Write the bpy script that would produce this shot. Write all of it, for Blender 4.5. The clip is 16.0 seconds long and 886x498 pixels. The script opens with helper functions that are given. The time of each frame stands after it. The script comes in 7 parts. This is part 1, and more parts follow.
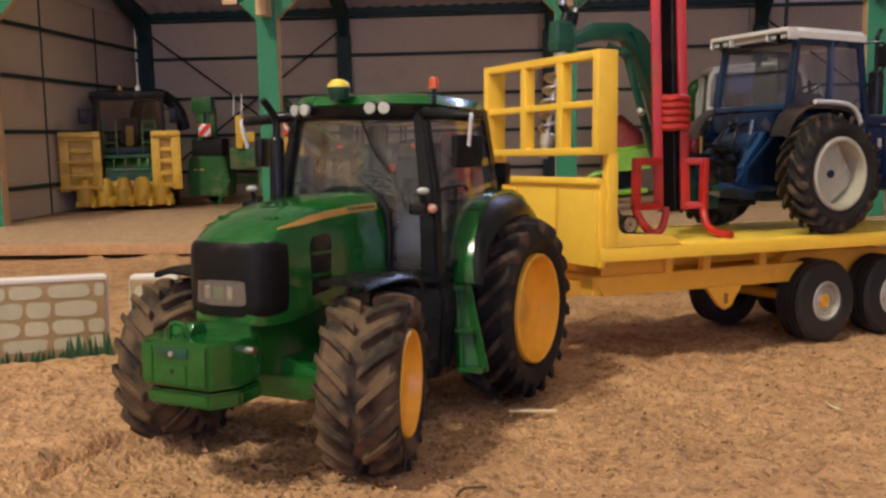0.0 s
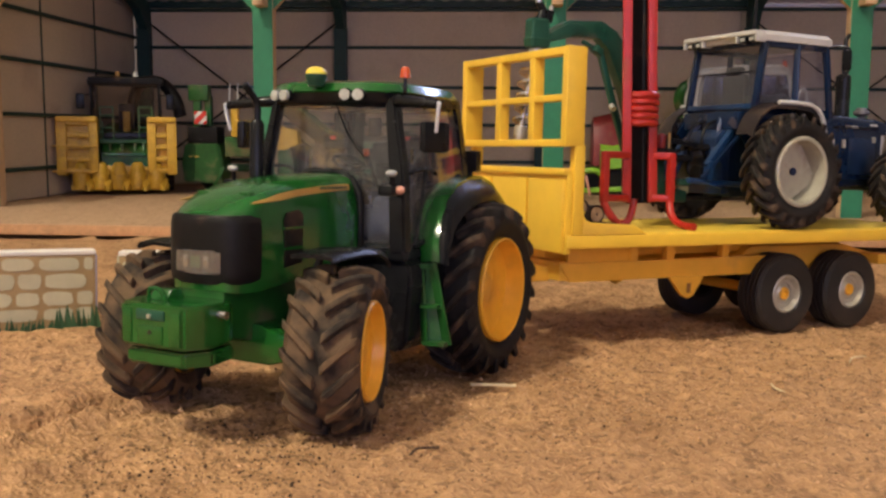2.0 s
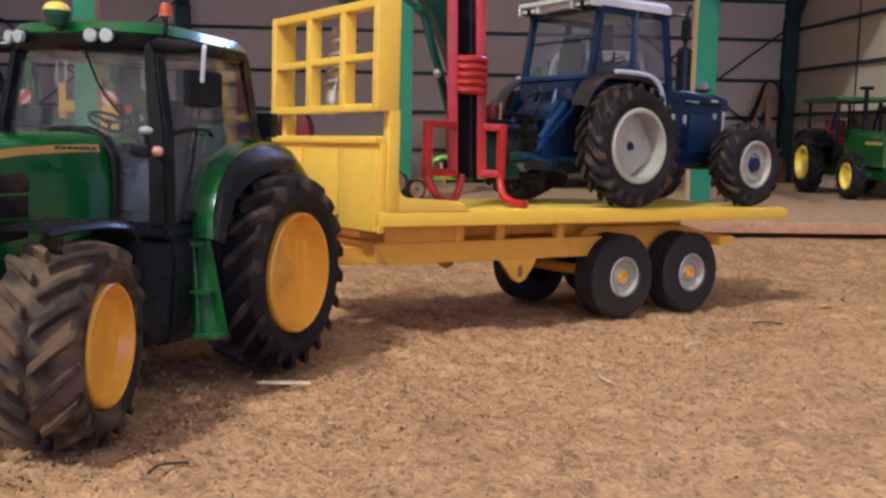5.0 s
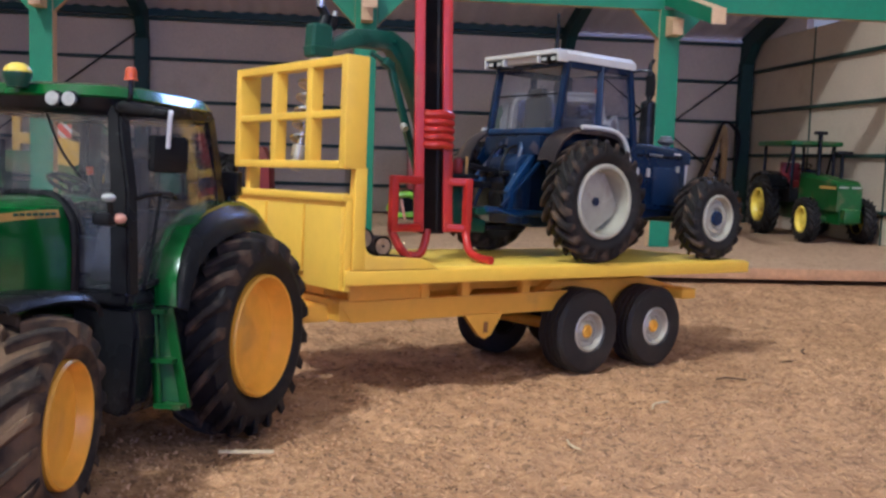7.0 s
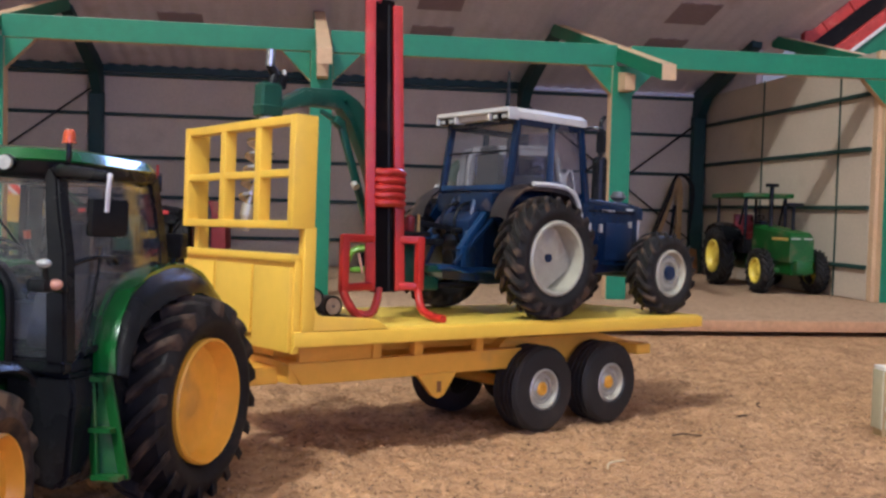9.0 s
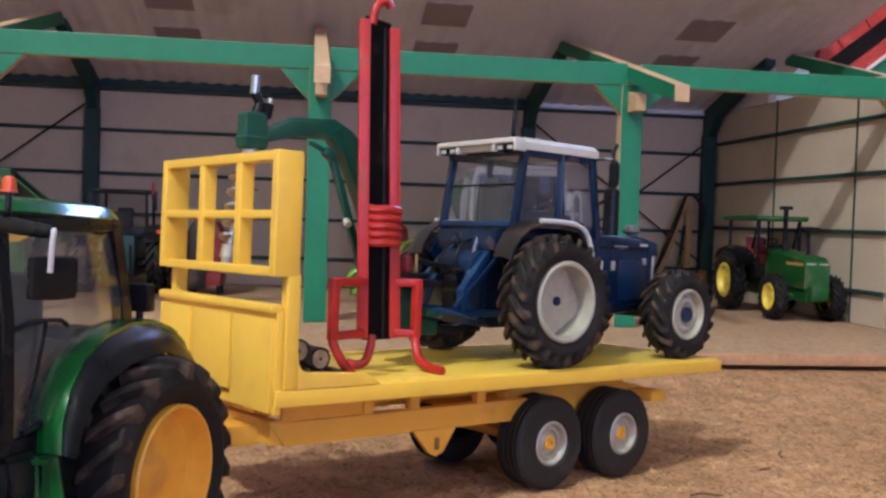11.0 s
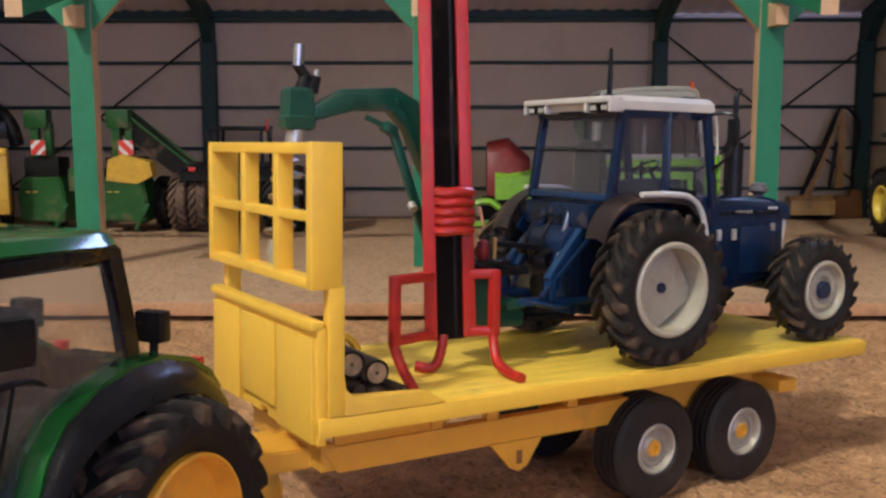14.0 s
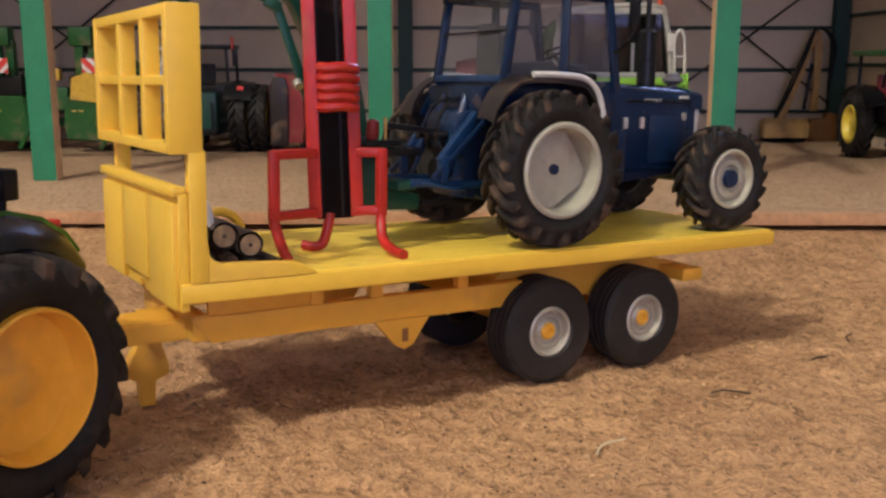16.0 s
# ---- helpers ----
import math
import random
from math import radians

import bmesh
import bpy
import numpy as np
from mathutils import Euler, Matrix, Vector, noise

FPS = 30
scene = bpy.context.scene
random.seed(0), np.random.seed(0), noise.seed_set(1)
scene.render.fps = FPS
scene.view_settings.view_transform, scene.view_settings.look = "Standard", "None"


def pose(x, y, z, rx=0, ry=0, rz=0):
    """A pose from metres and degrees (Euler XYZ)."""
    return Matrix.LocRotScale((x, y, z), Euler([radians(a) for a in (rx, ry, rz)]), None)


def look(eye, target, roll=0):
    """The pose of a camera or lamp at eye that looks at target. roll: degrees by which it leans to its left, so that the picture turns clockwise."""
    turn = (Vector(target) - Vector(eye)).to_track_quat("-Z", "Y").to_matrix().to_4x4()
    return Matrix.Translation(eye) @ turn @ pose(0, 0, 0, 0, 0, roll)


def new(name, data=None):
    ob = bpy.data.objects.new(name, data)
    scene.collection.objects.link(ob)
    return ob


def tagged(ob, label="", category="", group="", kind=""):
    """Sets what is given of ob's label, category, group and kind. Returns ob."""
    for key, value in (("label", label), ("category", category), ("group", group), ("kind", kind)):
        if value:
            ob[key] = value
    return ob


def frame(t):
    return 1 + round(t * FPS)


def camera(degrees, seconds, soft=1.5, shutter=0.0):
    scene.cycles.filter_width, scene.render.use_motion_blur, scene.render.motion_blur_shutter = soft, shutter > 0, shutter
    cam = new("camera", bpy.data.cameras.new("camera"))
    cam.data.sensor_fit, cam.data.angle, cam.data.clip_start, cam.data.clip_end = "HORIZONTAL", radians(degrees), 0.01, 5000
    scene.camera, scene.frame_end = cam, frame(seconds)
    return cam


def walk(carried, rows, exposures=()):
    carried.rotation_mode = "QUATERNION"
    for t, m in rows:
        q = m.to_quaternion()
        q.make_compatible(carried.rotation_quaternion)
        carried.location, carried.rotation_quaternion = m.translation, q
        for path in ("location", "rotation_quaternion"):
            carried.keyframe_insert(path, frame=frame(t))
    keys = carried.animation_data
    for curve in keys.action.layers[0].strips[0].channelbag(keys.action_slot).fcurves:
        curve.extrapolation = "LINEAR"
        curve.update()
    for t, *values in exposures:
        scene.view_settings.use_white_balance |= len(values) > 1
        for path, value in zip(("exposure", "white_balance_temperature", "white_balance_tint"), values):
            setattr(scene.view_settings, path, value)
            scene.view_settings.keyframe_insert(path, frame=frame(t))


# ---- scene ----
# All builders below work in centimetres; C turns them into metres.
C = 0.01
cam = camera(49.4, 16.0, soft=2.6, shutter=0.0)
ROWS = [
    (0, -17.781, -24.538, 8.551, 83.24, 1.09, -27.97),
    (0.5, -17.671, -24.896, 8.293, 82.74, -0.11, -28.11),
    (1, -17.928, -25.239, 8.484, 83.11, 0.33, -27.39),
    (1.5, -17.825, -25.449, 8.315, 82.57, -0.15, -27.98),
    (2, -17.808, -26.268, 8.315, 83.01, -0.41, -27.96),
    (2.5, -17.948, -25.934, 8.186, 81.93, -0.02, -27.73),
    (3, -17.470, -24.905, 7.971, 81.87, 0.27, -28.34),
    (3.5, -17.510, -24.752, 8.018, 81.92, 0.39, -28.05),
    (4, -16.297, -25.292, 8.173, 82.11, -0.09, -29.38),
    (4.5, -15.021, -25.484, 7.765, 82.49, -0.74, -32.14),
    (4.7, -14.306, -24.698, 7.432, 82.33, -0.56, -34.53),
    (6.8, -14.180, -23.462, 8.105, 83.74, -1.90, -37.41),
    (7, -14.258, -23.734, 8.296, 84.50, -1.85, -37.98),
    (7.5, -14.316, -23.663, 8.394, 85.07, -2.02, -38.80),
    (8, -14.127, -23.956, 8.449, 85.50, -1.85, -38.90),
    (8.5, -13.858, -24.016, 8.408, 85.60, -1.82, -39.38),
    (9, -13.847, -23.706, 8.515, 87.62, -1.49, -40.31),
    (9.5, -13.806, -23.297, 8.290, 89.20, -1.80, -39.98),
    (10, -14.277, -23.069, 8.242, 90.69, -1.97, -40.42),
    (10.2, -14.215, -22.865, 8.220, 90.39, -1.92, -40.37),
    (12.3, -8.168, -20.531, 12.235, 84.38, 0.44, -36.93),
    (12.5, -8.666, -20.599, 12.298, 84.46, 0.81, -35.22),
    (13, -8.657, -20.626, 12.396, 84.46, 2.26, -33.79),
    (13.5, -8.609, -19.630, 11.494, 83.03, 1.08, -34.39),
    (14, -8.056, -19.566, 11.448, 82.59, 0.07, -31.67),
    (14.5, -6.036, -20.635, 11.504, 79.96, -0.56, -29.23),
    (15, -2.541, -23.294, 11.376, 78.75, 1.95, -24.16),
    (15.5, -2.391, -23.455, 11.466, 79.26, 2.74, -24.63),
    (16, -5.489, -21.315, 9.832, 78.97, -0.02, -31.51),
]
walk(cam, [(t, pose(x * C, y * C, z * C, rx, ry, rz)) for t, x, y, z, rx, ry, rz in ROWS],
     exposures=[(0.0, -0.34, 5950, 10), (3.5, -0.24, 6550, 10), (4.0, -0.28, 5850, 10), (4.5, -0.16, 5250, 10), (7.0, -0.14, 4750, 10), (8.5, -0.10, 4950, 10), (10.2, -0.10, 4900, 10), (12.3, -0.13, 5250, 10), (14.0, -0.28, 5450, 10), (15.0, -0.32, 5500, 10), (16.0, -0.27, 5600, 10)])

# ---- light: a warm ceiling lamp of the room, the cool evening window and an added cool fill ----
world = bpy.data.worlds.new("room_air")
scene.world = world
world.use_nodes = True
world.node_tree.nodes["Background"].inputs[0].default_value = (0.55, 0.6, 0.9, 1)
world.node_tree.nodes["Background"].inputs[1].default_value = 0.05


def lamp(name, kind, m, power, colour, size, size_y=None):
    data = bpy.data.lights.new(name, kind)
    data.energy, data.color = power, colour
    if kind == "AREA":
        data.shape, data.size = ("RECTANGLE", size) if size_y else ("DISK", size)
        if size_y:
            data.size_y = size_y
    else:
        data.shadow_soft_size = size
    ob = new(name, data)
    ob.matrix_world = m
    return ob


LAMP = Vector((-1.28, -0.44, 1.74))
lamp("ceiling_bulb", "POINT", Matrix.Translation(LAMP), 132, (1.0, 0.88, 0.67), 0.05)
lamp("second_bulb", "POINT", Matrix.Translation((0.55, -1.28, 1.25)), 7.5, (1.0, 0.84, 0.60), 0.06)
lamp("cool_light", "AREA", look((2.40, 1.60, 1.45), (0.0, 0.0, 0.1)), 48, (0.52, 0.60, 1.0), 1.1, 0.7)
# added low fill without a known source, brightens the roof's underside
lamp("cool_light", "AREA", look((-0.2, -1.46, 0.34), (0.35, 0.4, 0.26)), 11, (0.50, 0.52, 1.0), 1.7, 0.8)

# ---- materials ----


def nodes_of(name):
    m = bpy.data.materials.new(name)
    m.use_nodes = True
    return m, m.node_tree.nodes, m.node_tree.links, m.node_tree.nodes["Principled BSDF"]


def paint(name, colour, rough=0.4, metal=0.0, vary=0.15, grain=300.0, bump=0.15, dirt=0.0, dirt_colour=(0.20, 0.12, 0.07), dirt_scale=60.0, random_piece=0.0, coat=0.0, spec=0.5):
    """A surface with fine grain, broad variation and, where wanted, patches of dust."""
    m, n, l, b = nodes_of(name)
    co = n.new("ShaderNodeTexCoord")
    fine = n.new("ShaderNodeTexNoise")
    fine.inputs["Scale"].default_value, fine.inputs["Detail"].default_value = grain, 6
    broad = n.new("ShaderNodeTexNoise")
    broad.inputs["Scale"].default_value, broad.inputs["Detail"].default_value = dirt_scale, 5
    each, shift = n.new("ShaderNodeObjectInfo"), n.new("ShaderNodeVectorMath")
    shift.operation = "MULTIPLY_ADD"
    shift.inputs[1].default_value = (3.0, 5.0, 7.0)
    l.new(each.outputs["Random"], shift.inputs[0])
    l.new(co.outputs["Object"], shift.inputs[2])
    for q in (fine, broad):
        l.new(shift.outputs[0], q.inputs["Vector"])
    mix = n.new("ShaderNodeMix")
    mix.data_type = "RGBA"
    mix.inputs[6].default_value = (*[c * (1 - vary) for c in colour], 1)
    mix.inputs[7].default_value = (*[min(1, c * (1 + vary)) for c in colour], 1)
    add = n.new("ShaderNodeMath")
    add.operation = "ADD"
    l.new(fine.outputs["Fac"], add.inputs[0])
    l.new(broad.outputs["Fac"], add.inputs[1])
    half = n.new("ShaderNodeMath")
    half.operation = "MULTIPLY_ADD"
    half.inputs[1].default_value, half.inputs[2].default_value = 1.4, -0.9
    half.use_clamp = True
    l.new(add.outputs[0], half.inputs[0])
    l.new(half.outputs[0], mix.inputs[0])
    out = mix.outputs[2]
    if random_piece:
        info = n.new("ShaderNodeObjectInfo")
        hsv = n.new("ShaderNodeHueSaturation")
        scale = n.new("ShaderNodeMath")
        scale.operation = "MULTIPLY_ADD"
        scale.inputs[1].default_value, scale.inputs[2].default_value = random_piece, 1 - random_piece / 2
        l.new(info.outputs["Random"], scale.inputs[0])
        l.new(scale.outputs[0], hsv.inputs["Value"])
        l.new(out, hsv.inputs["Color"])
        out = hsv.outputs[0]
    if dirt:
        ramp = n.new("ShaderNodeMapRange")
        ramp.inputs[1].default_value, ramp.inputs[2].default_value = 0.62 - 0.3 * dirt, 0.72 - 0.2 * dirt
        ramp.inputs[4].default_value = min(1.0, 0.35 + 0.6 * dirt)
        l.new(broad.outputs["Fac"], ramp.inputs[0])
        dm = n.new("ShaderNodeMix")
        dm.data_type = "RGBA"
        dm.inputs[7].default_value = (*dirt_colour, 1)
        l.new(ramp.outputs[0], dm.inputs[0])
        l.new(out, dm.inputs[6])
        out = dm.outputs[2]
        rr = n.new("ShaderNodeMapRange")
        rr.inputs[3].default_value, rr.inputs[4].default_value = rough, 0.9
        l.new(ramp.outputs[0], rr.inputs[0])
        l.new(rr.outputs[0], b.inputs["Roughness"])
    else:
        rr = n.new("ShaderNodeMapRange")
        rr.inputs[3].default_value, rr.inputs[4].default_value = rough * 0.8, min(1, rough * 1.25)
        l.new(broad.outputs["Fac"], rr.inputs[0])
        l.new(rr.outputs[0], b.inputs["Roughness"])
    l.new(out, b.inputs["Base Color"])
    b.inputs["Metallic"].default_value = metal
    b.inputs["Coat Weight"].default_value = coat
    b.inputs["Specular IOR Level"].default_value = spec
    if bump:
        bp = n.new("ShaderNodeBump")
        bp.inputs["Strength"].default_value, bp.inputs["Distance"].default_value = bump, 0.0004
        l.new(fine.outputs["Fac"], bp.inputs["Height"])
        l.new(bp.outputs[0], b.inputs["Normal"])
    return m


def clear(name, tint, gloss_rough=0.03, haze=0.0, gloss=0.045):
    """Thin clear plastic: see-through, glossier at a flat angle, with grey haze for scuffs and painted-in reflection.
    """
    m, n, l, b = nodes_of(name)
    n.remove(b)
    t, g, f, p, x = (n.new("ShaderNode" + k) for k in ("BsdfTransparent", "BsdfGlossy", "LayerWeight", "Math", "MixShader"))
    t.inputs[0].default_value = (*tint, 1)
    g.inputs["Roughness"].default_value = gloss_rough
    p.operation = "POWER"
    p.inputs[1].default_value = 4.0
    lift = n.new("ShaderNodeMath")
    lift.operation = "MULTIPLY_ADD"
    lift.inputs[1].default_value, lift.inputs[2].default_value = 0.6, gloss
    l.new(f.outputs["Facing"], p.inputs[0])
    l.new(p.outputs[0], lift.inputs[0])
    l.new(lift.outputs[0], x.inputs[0])
    if haze:
        d, mx, nz, rg = (n.new("ShaderNode" + k) for k in ("BsdfDiffuse", "MixShader", "TexNoise", "MapRange"))
        # even grey that also passes for the room reflected in the pane
        d.inputs[0].default_value = (0.42, 0.41, 0.40, 1)
        nz.inputs["Scale"].default_value, nz.inputs["Detail"].default_value = 160.0, 5
        rg.inputs[3].default_value, rg.inputs[4].default_value = haze * 0.4, haze * 1.6
        l.new(nz.outputs["Fac"], rg.inputs[0])
        l.new(rg.outputs[0], mx.inputs[0])
        l.new(t.outputs[0], mx.inputs[1])
        l.new(d.outputs[0], mx.inputs[2])
        t = mx
    l.new(t.outputs[0], x.inputs[1])
    l.new(g.outputs[0], x.inputs[2])
    l.new(x.outputs[0], n["Material Output"].inputs[0])
    return m


def sand(name, light, dark, scale=1.0):
    m, n, l, b = nodes_of(name)
    co = n.new("ShaderNodeTexCoord")
    levels = []
    for s, d in ((14, 5), (90, 3), (1100, 2), (420, 2)):
        q = n.new("ShaderNodeTexNoise")
        q.inputs["Scale"].default_value, q.inputs["Detail"].default_value = s * scale, d
        l.new(co.outputs["Object"], q.inputs["Vector"])
        levels.append(q)
    specks = n.new("ShaderNodeTexVoronoi")
    specks.inputs["Scale"].default_value = 620 * scale
    l.new(co.outputs["Object"], specks.inputs["Vector"])
    ramp = n.new("ShaderNodeValToRGB")
    e = ramp.color_ramp.elements
    e[0].position, e[0].color = 0.28, (*dark, 1)
    e[1].position, e[1].color = 0.72, (*light, 1)
    s1 = n.new("ShaderNodeMath")
    s1.operation = "MULTIPLY_ADD"
    s1.inputs[1].default_value = 0.22
    l.new(levels[2].outputs["Fac"], s1.inputs[0])
    s2 = n.new("ShaderNodeMath")
    s2.operation = "MULTIPLY_ADD"
    s2.inputs[1].default_value, s2.inputs[2].default_value = 0.40, -0.02
    l.new(levels[1].outputs["Fac"], s2.inputs[0])
    s3 = n.new("ShaderNodeMath")
    s3.operation = "MULTIPLY_ADD"
    s3.inputs[1].default_value = 0.28
    l.new(levels[0].outputs["Fac"], s3.inputs[0])
    l.new(s2.outputs[0], s3.inputs[2])
    l.new(s3.outputs[0], s1.inputs[2])
    s4 = n.new("ShaderNodeMath")
    s4.operation = "MULTIPLY_ADD"
    s4.inputs[1].default_value = 0.34
    l.new(levels[3].outputs["Fac"], s4.inputs[0])
    off = n.new("ShaderNodeMath")
    off.operation = "ADD"
    off.inputs[1].default_value = -0.105
    l.new(s1.outputs[0], off.inputs[0])
    l.new(off.outputs[0], s4.inputs[2])
    l.new(s4.outputs[0], ramp.inputs[0])
    # sparse dark chips
    chip = n.new("ShaderNodeMapRange")
    chip.inputs[1].default_value, chip.inputs[2].default_value = 0.87, 0.92
    sep = n.new("ShaderNodeSeparateColor")
    l.new(specks.outputs["Color"], sep.inputs[0])
    l.new(sep.outputs[0], chip.inputs[0])
    dm = n.new("ShaderNodeMix")
    dm.data_type = "RGBA"
    dm.inputs[7].default_value = (0.10, 0.055, 0.03, 1)
    cf = n.new("ShaderNodeMath")
    cf.operation = "MULTIPLY"
    cf.inputs[1].default_value = 0.45
    l.new(chip.outputs[0], cf.inputs[0])
    l.new(cf.outputs[0], dm.inputs[0])
    l.new(ramp.outputs[0], dm.inputs[6])
    l.new(dm.outputs[2], b.inputs["Base Color"])
    b.inputs["Roughness"].default_value = 0.95
    b.inputs["Specular IOR Level"].default_value = 0.15
    bp = n.new("ShaderNodeBump")
    bp.inputs["Strength"].default_value, bp.inputs["Distance"].default_value = 0.9, 0.0024
    bs = n.new("ShaderNodeMath")
    bs.operation = "MULTIPLY_ADD"
    bs.inputs[1].default_value = 0.32
    l.new(levels[2].outputs["Fac"], bs.inputs[0])
    b2 = n.new("ShaderNodeMath")
    b2.operation = "MULTIPLY_ADD"
    b2.inputs[1].default_value = 0.8
    l.new(levels[3].outputs["Fac"], b2.inputs[0])
    l.new(levels[1].outputs["Fac"], b2.inputs[2])
    l.new(b2.outputs[0], bs.inputs[2])
    l.new(bs.outputs[0], bp.inputs["Height"])
    l.new(bp.outputs[0], b.inputs["Normal"])
    return m


GREEN = paint("green_plastic", (0.011, 0.098, 0.014), 0.15, vary=0.12, grain=250, bump=0.04, coat=0.4)
GREEN_DARK = paint("dark_green_plastic", (0.009, 0.064, 0.039), 0.35, vary=0.2, bump=0.08, dirt=0.15)
GREEN_OLD = paint("dusty_green_plastic", (0.010, 0.080, 0.010), 0.42, vary=0.25, bump=0.08, dirt=0.25)
LIME = paint("lime_plastic", (0.24, 0.50, 0.03), 0.35, vary=0.15, bump=0.05, dirt=0.1)
YELLOW_RIM = paint("yellow_rim_plastic", (0.86, 0.43, 0.03), 0.34, vary=0.1, bump=0.04, dirt=0.12, dirt_colour=(0.45, 0.25, 0.08))
YELLOW = paint("yellow_trailer_plastic", (0.90, 0.57, 0.05), 0.34, vary=0.04, grain=300, bump=0.04, dirt=0.05, dirt_colour=(0.66, 0.40, 0.09), dirt_scale=22)
YELLOW_DECK = paint("scuffed_yellow_deck", (0.90, 0.63, 0.07), 0.40, vary=0.08, grain=260, bump=0.12, dirt=0.20, dirt_colour=(0.50, 0.36, 0.11), dirt_scale=60)
YELLOW_CHASSIS = paint("yellow_chassis_plastic", (0.82, 0.44, 0.04), 0.38, vary=0.07, bump=0.05, dirt=0.12, dirt_colour=(0.45, 0.26, 0.08))
CAP_GREY = paint("smoky_grey_plastic", (0.12, 0.11, 0.11), 0.3, vary=0.2, bump=0.05)
CUTTER_OCHRE = paint("weathered_ochre_paint", (0.47, 0.29, 0.10), 0.5, vary=0.25, bump=0.1, dirt=0.35)
CUTTER_BROWN = paint("rusty_brown_paint", (0.26, 0.11, 0.03), 0.6, vary=0.3, bump=0.1, dirt=0.3)
YELLOW_OLD = paint("ochre_machine_paint", (0.60, 0.37, 0.03), 0.45, vary=0.2, bump=0.1, dirt=0.2)
BLACK = paint("black_plastic", (0.010, 0.010, 0.011), 0.26, vary=0.25, bump=0.05, spec=0.22)
BLACK_MATT = paint("matt_black_plastic", (0.009, 0.008, 0.008), 0.5, vary=0.3, bump=0.12, dirt=0.05, spec=0.18)
RUBBER = paint("dusty_tyre_rubber", (0.015, 0.013, 0.012), 0.62, vary=0.3, grain=500, bump=0.25, spec=0.25, dirt=0.16, dirt_colour=(0.085, 0.057, 0.04), dirt_scale=110)
RUBBER_TREAD = paint("dust_caked_tread", (0.022, 0.018, 0.015), 0.75, vary=0.35, grain=500, bump=0.3, spec=0.2, dirt=0.50, dirt_colour=(0.13, 0.082, 0.05), dirt_scale=140)
RUBBER_MUD = paint("sandy_tyre_rubber", (0.035, 0.027, 0.021), 0.85, vary=0.4, grain=500, bump=0.4, spec=0.2, dirt=0.72, dirt_colour=(0.165, 0.102, 0.055), dirt_scale=120)
RUBBER_SMOOTH = paint("plain_tyre_rubber", (0.013, 0.011, 0.010), 0.6, vary=0.25, grain=500, bump=0.12, dirt=0.2, dirt_colour=(0.07, 0.05, 0.035))
BLUE = paint("blue_tractor_paint", (0.004, 0.015, 0.046), 0.22, vary=0.2, bump=0.05, dirt=0.06)
BLUE_FRAME = paint("blue_casting_paint", (0.005, 0.019, 0.058), 0.36, vary=0.2, bump=0.1, dirt=0.1)
BLUE_ARM = paint("mid_blue_casting", (0.008, 0.034, 0.098), 0.28, vary=0.2, bump=0.08, dirt=0.1)
BROWN_BLACK = paint("dark_brown_fender_plastic", (0.017, 0.012, 0.012), 0.35, vary=0.25, bump=0.06, dirt=0.15)
WHITE = paint("off_white_plastic", (0.58, 0.56, 0.51), 0.4, vary=0.08, bump=0.05, dirt=0.08, dirt_colour=(0.45, 0.38, 0.28))
# the off-white again, darkened for the shed's shade and a little dirtier
WHITE_SHADED = paint("shaded_white_plastic", (0.36, 0.36, 0.32), 0.5, vary=0.12, bump=0.05, dirt=0.15)
CREAM_RIM = paint("cream_rim_plastic", (0.42, 0.395, 0.30), 0.22, vary=0.10, bump=0.07, dirt=0.32, dirt_colour=(0.27, 0.21, 0.14), dirt_scale=90)
RED = paint("red_painted_metal", (0.40, 0.018, 0.011), 0.36, vary=0.15, bump=0.06, dirt=0.05)
RED_DARK = paint("dull_maroon_plastic", (0.20, 0.014, 0.014), 0.45, vary=0.2, bump=0.06, dirt=0.1)
RED_OLD = paint("weathered_red_paint", (0.42, 0.035, 0.025), 0.5, vary=0.3, bump=0.15, dirt=0.15, dirt_colour=(0.5, 0.22, 0.14))
STEEL = paint("bright_steel", (0.62, 0.61, 0.60), 0.24, metal=1.0, vary=0.12, bump=0.05)
WHEEL_SILVER = paint("dusty_silver_wheel", (0.50, 0.47, 0.38), 0.42, metal=0.35, vary=0.15, bump=0.06, dirt=0.2, dirt_colour=(0.36, 0.30, 0.20))
STEEL_DULL = paint("dull_zinc", (0.55, 0.53, 0.46), 0.34, metal=0.7, vary=0.15, bump=0.08)
ORANGE = paint("orange_lens", (0.55, 0.085, 0.02), 0.2, vary=0.2, bump=0.0, coat=0.4)
LENS = paint("pale_lamp_lens", (0.72, 0.72, 0.66), 0.12, vary=0.1, bump=0.02, coat=0.6)
LENS_GREY = paint("cloudy_lamp_lens", (0.44, 0.44, 0.40), 0.16, vary=0.25, grain=700, bump=0.05, coat=0.6)
AMBER_PALE = paint("salmon_lens", (0.62, 0.30, 0.20), 0.25, vary=0.1, bump=0.0)
GLASS = clear("clear_cab_plastic", (0.97, 0.965, 0.96), 0.06, 0.05, 0.06)
GLASS_BLUE = clear("blue_tinted_cab_plastic", (0.84, 0.84, 0.91), 0.07, 0.06, 0.10)
LENS_CLEAR = clear("clear_headlight_plastic", (0.80, 0.82, 0.76), 0.06, 0.22, 0.16)
GLASS_SMOKE = clear("smoky_cab_plastic", (0.62, 0.60, 0.62))
BARK = paint("log_bark", (0.075, 0.050, 0.034), 0.9, vary=0.45, grain=260, bump=0.9)
CUT_WOOD = paint("cut_log_end", (0.40, 0.27, 0.14), 0.85, vary=0.5, grain=330, bump=0.6, dirt=0.35, dirt_colour=(0.09, 0.055, 0.03), dirt_scale=170)
